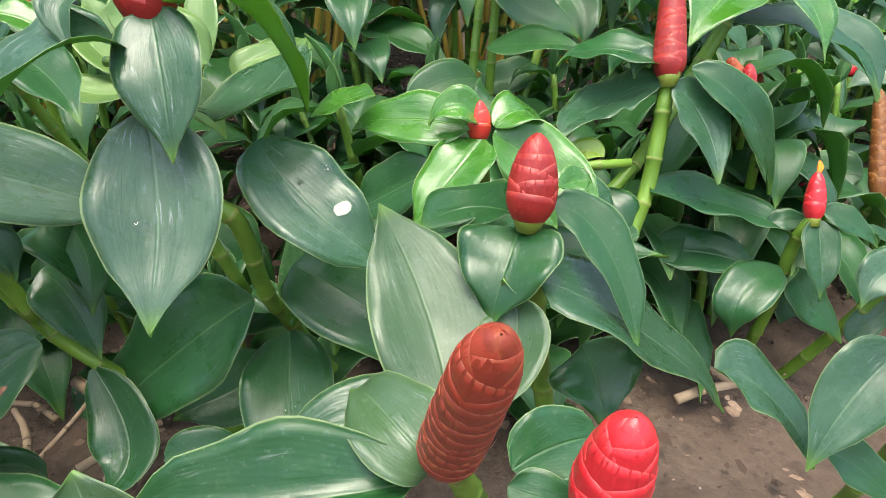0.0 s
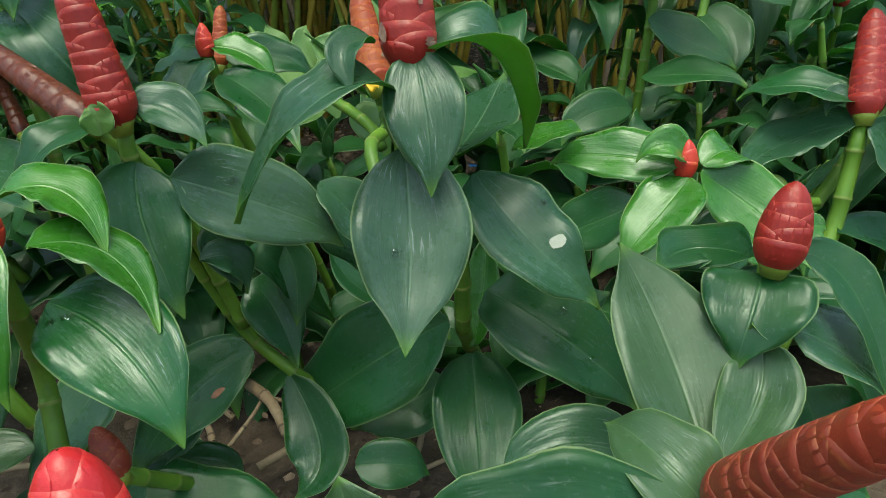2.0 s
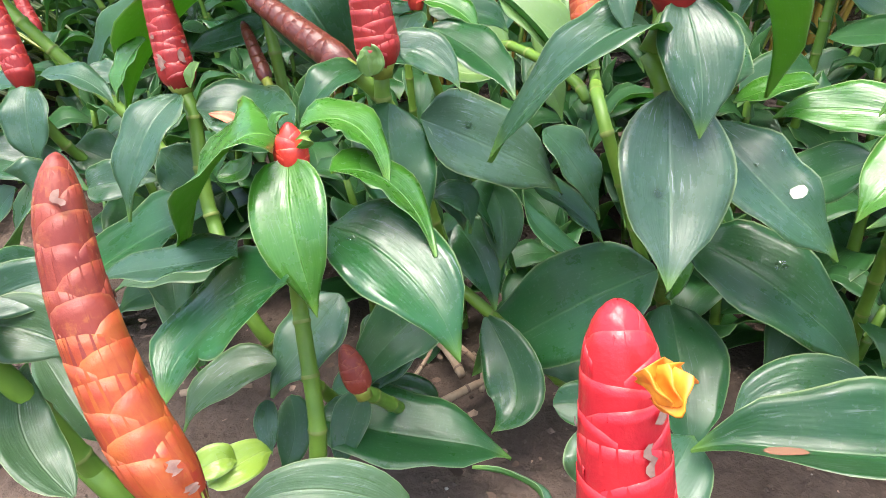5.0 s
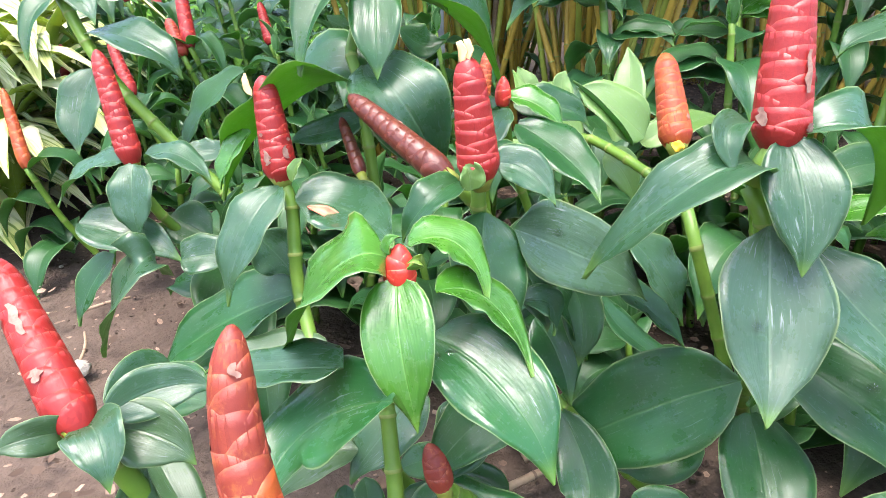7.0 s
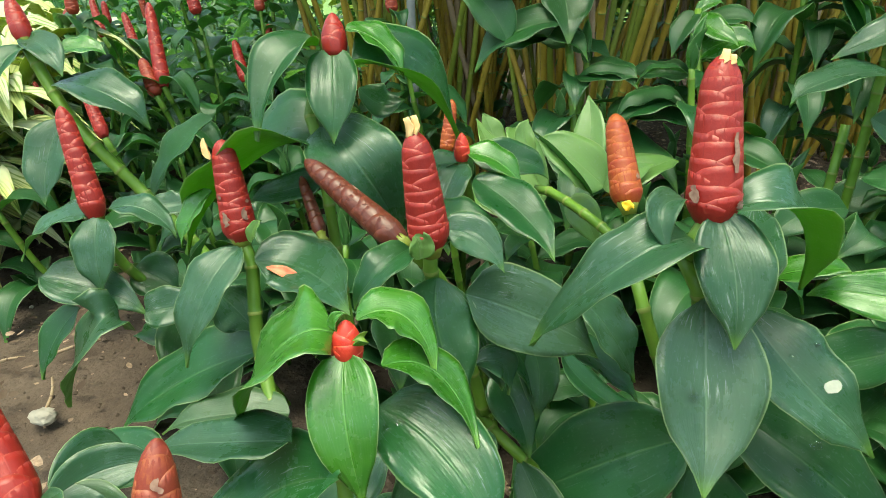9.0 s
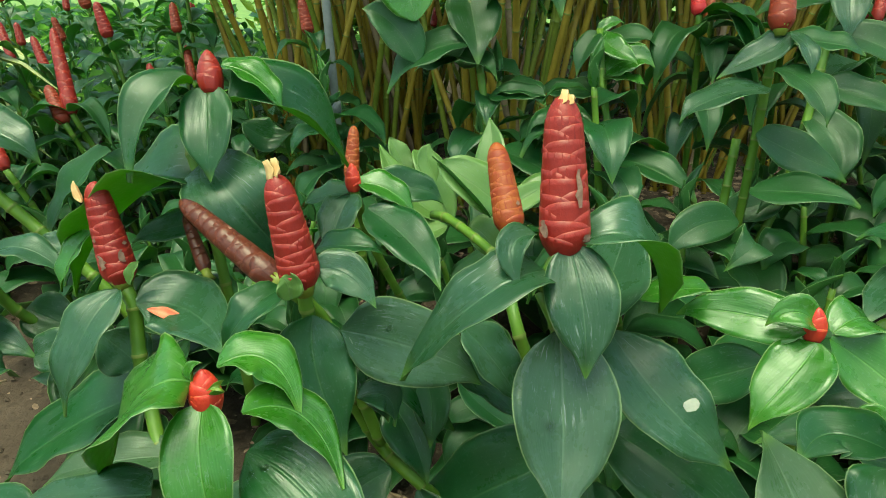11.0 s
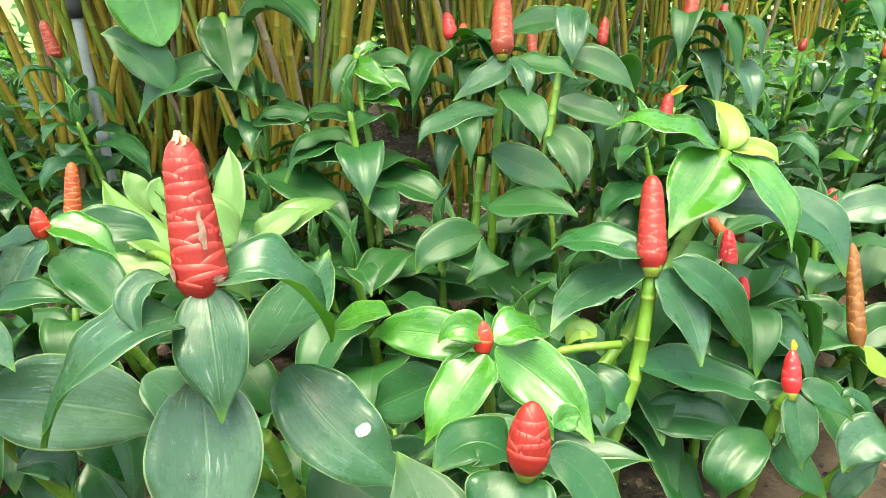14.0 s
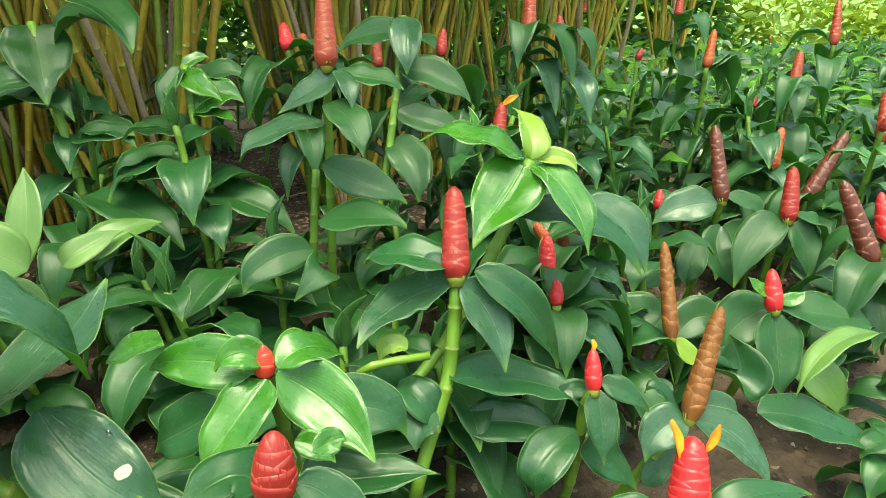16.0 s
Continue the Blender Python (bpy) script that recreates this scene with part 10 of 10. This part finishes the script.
# ---- lawn, low wall and far hedge ----
def lawn_mesh():
    """Mown grass round the bed, open to the horizon."""
    verts, faces = [], []
    for x0, x1, y0, y1 in ((-300, -3.4, 0.6, 4.5), (-300, 300, 4.5, 300), (5.2, 300, 0.6, 4.5)):
        n = len(verts)
        verts += [(x0, y0, 0.06), (x1, y0, 0.06), (x1, y1, 0.06), (x0, y1, 0.06)]
        faces.append((n, n + 1, n + 2, n + 3))
    return mesh_of("lawn", verts, faces, smooth=False)


lawn = new("lawn", lawn_mesh())
lawn.data.materials.append(GRASS)
tagged(lawn, "sunlit mown lawn beyond the planted bed", "lawn", "", "structure")



def block(name, x0, x1, y0, y1, z0, z1, material, label, category):
    bm = bmesh.new()
    bmesh.ops.create_cube(bm, size=1.0)
    for v in bm.verts:
        v.co = Vector(((x0 + x1) / 2 + v.co.x * (x1 - x0), (y0 + y1) / 2 + v.co.y * (y1 - y0), (z0 + z1) / 2 + v.co.z * (z1 - z0)))
    bmesh.ops.bevel(bm, geom=bm.edges[:], offset=0.012, segments=2, affect="EDGES")
    me = bpy.data.meshes.new(name)
    bm.to_mesh(me)
    bm.free()
    me.materials.append(material)
    return tagged(new(name, me), label, category, "", "structure")


block("low_wall", -4.0, 5.0, 4.2, 4.4, -0.05, 0.27, CONCRETE, "low weathered concrete edging wall behind the canes", "wall")


def leaf_mass(name, material, boxes, count, size, seed, label, kind="stuff", lift=0.0):
    """Countless small leaves as one object; each a bent diamond of two halves."""
    r = np.random.RandomState(seed)
    verts, faces, uvs = [], [], []
    for k in range(count):
        x0, x1, y0, y1, z0, z1 = boxes[r.randint(len(boxes))]
        c = np.array((r.uniform(x0, x1), r.uniform(y0, y1), z0 + (z1 - z0) * r.random_sample() ** 0.9))
        d = unit(r.normal(size=3) * (1, 1, 0.5))
        s = unit(np.cross(d, r.normal(size=3) + (0, 0, 1.5)))
        ln = size * r.uniform(0.6, 1.3)
        up = np.cross(s, d) * ln * 0.1
        n = len(verts)
        verts += [c - d * ln / 2, c - s * ln * 0.22 + up, c, c + s * ln * 0.22 + up, c + d * ln / 2 - up]
        uvs += [(0.5, 0), (0, 0.5), (0.5, 0.5), (1, 0.5), (0.5, 1)]
        faces += [(n, n + 2, n + 1), (n, n + 3, n + 2), (n + 1, n + 2, n + 4), (n + 2, n + 3, n + 4)]
    me = mesh_of(name, verts, faces, uvs)
    me.materials.append(material)
    return tagged(new(name, me), label, "hedge", "", kind)


FAR = [(-5.5, -2.9, 3.0, 4.6, 0, 0.52), (-2.6, 3.0, 4.45, 4.9, 0, 1.1), (-3.2, 3.4, 4.6, 6.5, 0, 2.6)]
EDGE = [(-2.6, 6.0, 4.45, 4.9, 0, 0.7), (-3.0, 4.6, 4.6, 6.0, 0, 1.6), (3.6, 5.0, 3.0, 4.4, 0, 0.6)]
leaf_mass("far_hedge", LEAF_OLD, FAR, 14000, 0.16, 1, "dense dark green garden hedge in the distance")
# yellow leaf colour stands in for sun on the far foliage
leaf_mass("far_hedge_bright", LEAF_YELLOW, EDGE, 9000, 0.14, 2, "bright yellow-green foliage in the distance, sunlight put into its colour")
# paler grey leaf colour stands in for light on this undergrowth
leaf_mass("bed_undergrowth", LEAF_GREY, [(-3.2, -0.9, 1.3, 3.2, 0.05, 0.42), (0.8, 4.2, 1.3, 4.0, 0.05, 0.42)], 9000, 0.10, 3, "dense low green undergrowth between the plants")


def variegated_shrub(x, y, seed, size=0.42, count=40):
    r = random.Random(seed)
    shrub = tagged(place_empty("variegated_shrub", (x, y, 0.02)), "variegated shrub with yellow and white striped leaves, whitened to look sunlit", "shrub", "variegated shrubs")
    for k in range(count):
        a, ln = r.uniform(0, 6.28), size * r.uniform(0.6, 1.0)
        d = np.array((math.cos(a), math.sin(a), 0.0))
        rise = r.uniform(0.3, 1.1)
        b = np.array((0, 0, r.uniform(0.0, 0.25)))
        m = b + d * ln * 0.35 + np.array((0, 0, ln * rise * 0.75))
        t = b + d * ln * 0.85 + np.array((0, 0, ln * (rise - 0.35)))
        part("leaf", blade(b, m, t, np.cross(d, (0, 0, 1)) * ln * 0.11, 0.3, 0, 0.04, 0.5, 0, seed * 50 + k, 4, 8), (VARIEGATED, LEAF_YELLOW), shrub)
    return shrub


for i, (x, y) in enumerate(((-1.82, 1.05), (-2.25, 1.40), (-2.28, 1.72), (-1.75, 0.80), (-2.1, 1.05), (-2.6, 2.2), (-2.75, 1.6), (-3.1, 2.5), (-2.05, 0.75), (-1.66, 0.78), (-1.62, 0.98), (-1.95, 1.25), (-2.4, 1.2), (-1.56, 0.82), (-1.74, 0.86))):
    variegated_shrub(x, y, 300 + i, 0.42 if i < 13 else 0.34)


# ---- litter, twigs, stones, pipe ----
def litter(count, seed, x0, x1, y0, y1, least, more):
    r = np.random.RandomState(seed)
    verts, faces, uvs = [], [], []
    for k in range(count):
        x, y = r.uniform(x0, x1), r.uniform(y0, y1)
        a, ln = r.uniform(0, 6.28), least + more * r.random_sample() ** 3
        d, s = np.array((math.cos(a), math.sin(a), r.uniform(-0.2, 0.2))), np.array((-math.sin(a), math.cos(a), r.uniform(-0.4, 0.4)))
        c = np.array((x, y, 0.04 + r.uniform(0, 0.012)))
        cu, n, corners = r.uniform(-0.2, 0.45), len(verts), r.randint(5, 8)
        verts.append(c)
        uvs.append((0.5, 0.5))
        for q in range(corners):
            f = 6.28319 * q / corners
            x, y = r.uniform(0.6, 1.15) * math.cos(f), r.uniform(0.35, 0.7) * math.sin(f)
            verts.append(c + d * ln * 0.5 * x + s * ln * 0.5 * y + np.array((0, 0, ln * cu * (0.7 * y * y + 0.3 * x * x))))
            uvs.append((0.5 + 0.5 * y, 0.5 + 0.5 * x))
            faces.append((n, n + 1 + q, n + 1 + (q + 1) % corners))
    me = mesh_of("leaf_litter", verts, faces, uvs)
    me.materials.append(LITTER)
    return tagged(new("leaf_litter", me), "dry brown leaf litter scattered over the soil", "litter", "", "stuff")


litter(17000, 4, -1.8, 1.6, 0.15, 3.4, 0.004, 0.022)
litter(11000, 5, -0.8, 0.9, 1.25, 3.3, 0.010, 0.030)


def pebbles(count, seed):
    r = np.random.RandomState(seed)
    verts, faces = [], []
    for k in range(count):
        c = np.array((r.uniform(-1.7, 1.2), r.uniform(0.15, 2.6), 0.028 + r.uniform(0, 0.012)))
        q = 0.0012 + 0.005 * r.random_sample() ** 3
        n = len(verts)
        for d in ((1, 0, 0), (0, 1, 0), (-1, 0, 0), (0, -1, 0), (0, 0, 0.8), (0, 0, -0.8)):
            verts.append(c + np.array(d) * q * r.uniform(0.7, 1.3))
        for i in range(4):
            faces += [(n + i, n + (i + 1) % 4, n + 4), (n + (i + 1) % 4, n + i, n + 5)]
    me = mesh_of("gravel", verts, faces, smooth=False)
    me.materials.append(SOIL), me.materials.append(STONE)
    me.polygons.foreach_set("material_index", [1 if (f // 8) % 30 == 0 else 0 for f in range(len(faces))])
    return tagged(new("gravel", me), "fine gravel and crumbs on the soil", "gravel", "", "stuff")


pebbles(9000, 6)


def twig(a, b, r, material=TWIG, label="dry bare twig lying on the soil"):
    m = (np.asarray(a) + np.asarray(b)) / 2 + np.array((0.006, 0.004, 0.004))
    me = tube("twig", [a, m, b], (r, r * 0.9, r * 0.7), 8, 0.06, None, 4)
    me.materials.append(material)
    me.materials.append(LITTER)
    return tagged(new("twig", me), label, "twig", "twigs on the soil")


twig((-0.42, 0.56, 0.05), (-0.345, 0.485, 0.045), 0.0075, TWIG, "thick pale dead stem lying on the soil")
twig((0.26, 0.535, 0.045), (0.335, 0.555, 0.05), 0.006)
twig((-0.36, 0.44, 0.04), (-0.30, 0.50, 0.045), 0.005)
r9 = random.Random(9)
for x, y in ((-0.40, 0.50), (-0.36, 0.53), (-0.45, 0.52), (-0.33, 0.50), (-0.44, 0.48), (-0.16, 0.47), (-0.20, 0.50), (0.30, 0.60), (-0.62, 0.40), (-1.05, 0.50), (-1.12, 0.62), (0.38, 0.80), (0.5, 0.76), (-0.13, 1.9), (-0.2, 2.2), (-0.05, 2.1), (-1.2, 0.55)):
    a = r9.uniform(0, 3.14)
    ln = r9.uniform(0.03, 0.07)
    twig((x - ln * math.cos(a), y - ln * math.sin(a), 0.04), (x + ln * math.cos(a), y + ln * math.sin(a), 0.045), r9.uniform(0.0025, 0.005))


def pale_stone(x, y, size):
    bm = bmesh.new()
    bmesh.ops.create_icosphere(bm, subdivisions=3, radius=1.0)
    for v in bm.verts:
        v.co *= 1 + 0.25 * noise.noise(v.co * 1.6) + 0.08 * noise.noise(v.co * 5)
        v.co = Vector((v.co.x * size, v.co.y * size * 0.7, v.co.z * size * 0.5))
    me = bpy.data.meshes.new("stone")
    bm.to_mesh(me)
    bm.free()
    me.materials.append(STONE)
    ob = tagged(new("stone", me), "rough pale limestone lump on the soil", "stone")
    ob.location = (x, y, 0.03 + size * 0.3)


pale_stone(-1.02, 0.465, 0.022)


def scrap(x, y, size, material, label):
    """A crumpled bit of thin plastic."""
    r = random.Random(8)
    vs, fs, k = [], [], 7
    for side in (0, 1):
        for j in range(k):
            for i in range(k):
                u, v = i / (k - 1) - 0.5, j / (k - 1) - 0.5
                vs.append((u * size * (1 + 0.3 * v), v * size * 0.6 + 0.1 * size * u, 0.25 * size * noise.noise((4 * u, 4 * v, 2.0)) + 0.2 * size - 0.0006 * side))
    for j in range(k - 1):
        for i in range(k - 1):
            a = j * k + i
            fs += [(a, a + 1, a + k + 1, a + k), (a + k * k, a + k * k + k, a + k * k + k + 1, a + k * k + 1)]
    ob = new("plastic_scrap", mesh_of("plastic_scrap", vs, fs))
    ob.data.materials.append(material)
    ob.location = (x, y, 0.03)
    return tagged(ob, label, "litter")


BLUE = mottled("blue_plastic", (0.03, 0.16, 0.55), (0.06, 0.26, 0.68), 40.0, 0.4, 0.2, 0.0006)
scrap(-0.218, 1.445, 0.022, BLUE, "small crumpled blue plastic scrap on the soil")


def sprinkler(x, y):
    base = tagged(place_empty("sprinkler_riser", (x, y, 0.02)), "grey plastic sprinkler riser with black head", "sprinkler")
    part("riser", tube("riser", [(0, 0, -0.02), (0, 0, 0.3), (0, 0, 0.62)], (0.010, 0.010), 14), PIPE, base)
    part("coupling", tube("coupling", [(0, 0, 0.34), (0, 0, 0.355), (0, 0, 0.37)], (0.0125, 0.0125), 14), PIPE, base)
    part("sprinkler_head", tube("sprinkler_head", [(0, 0, 0.60), (0, 0, 0.66), (0, 0, 0.76)], (0.0135, 0.016, 0.012), 14), BLACK, base, "black sprinkler head")
    return base


sprinkler(-0.76, 1.36)
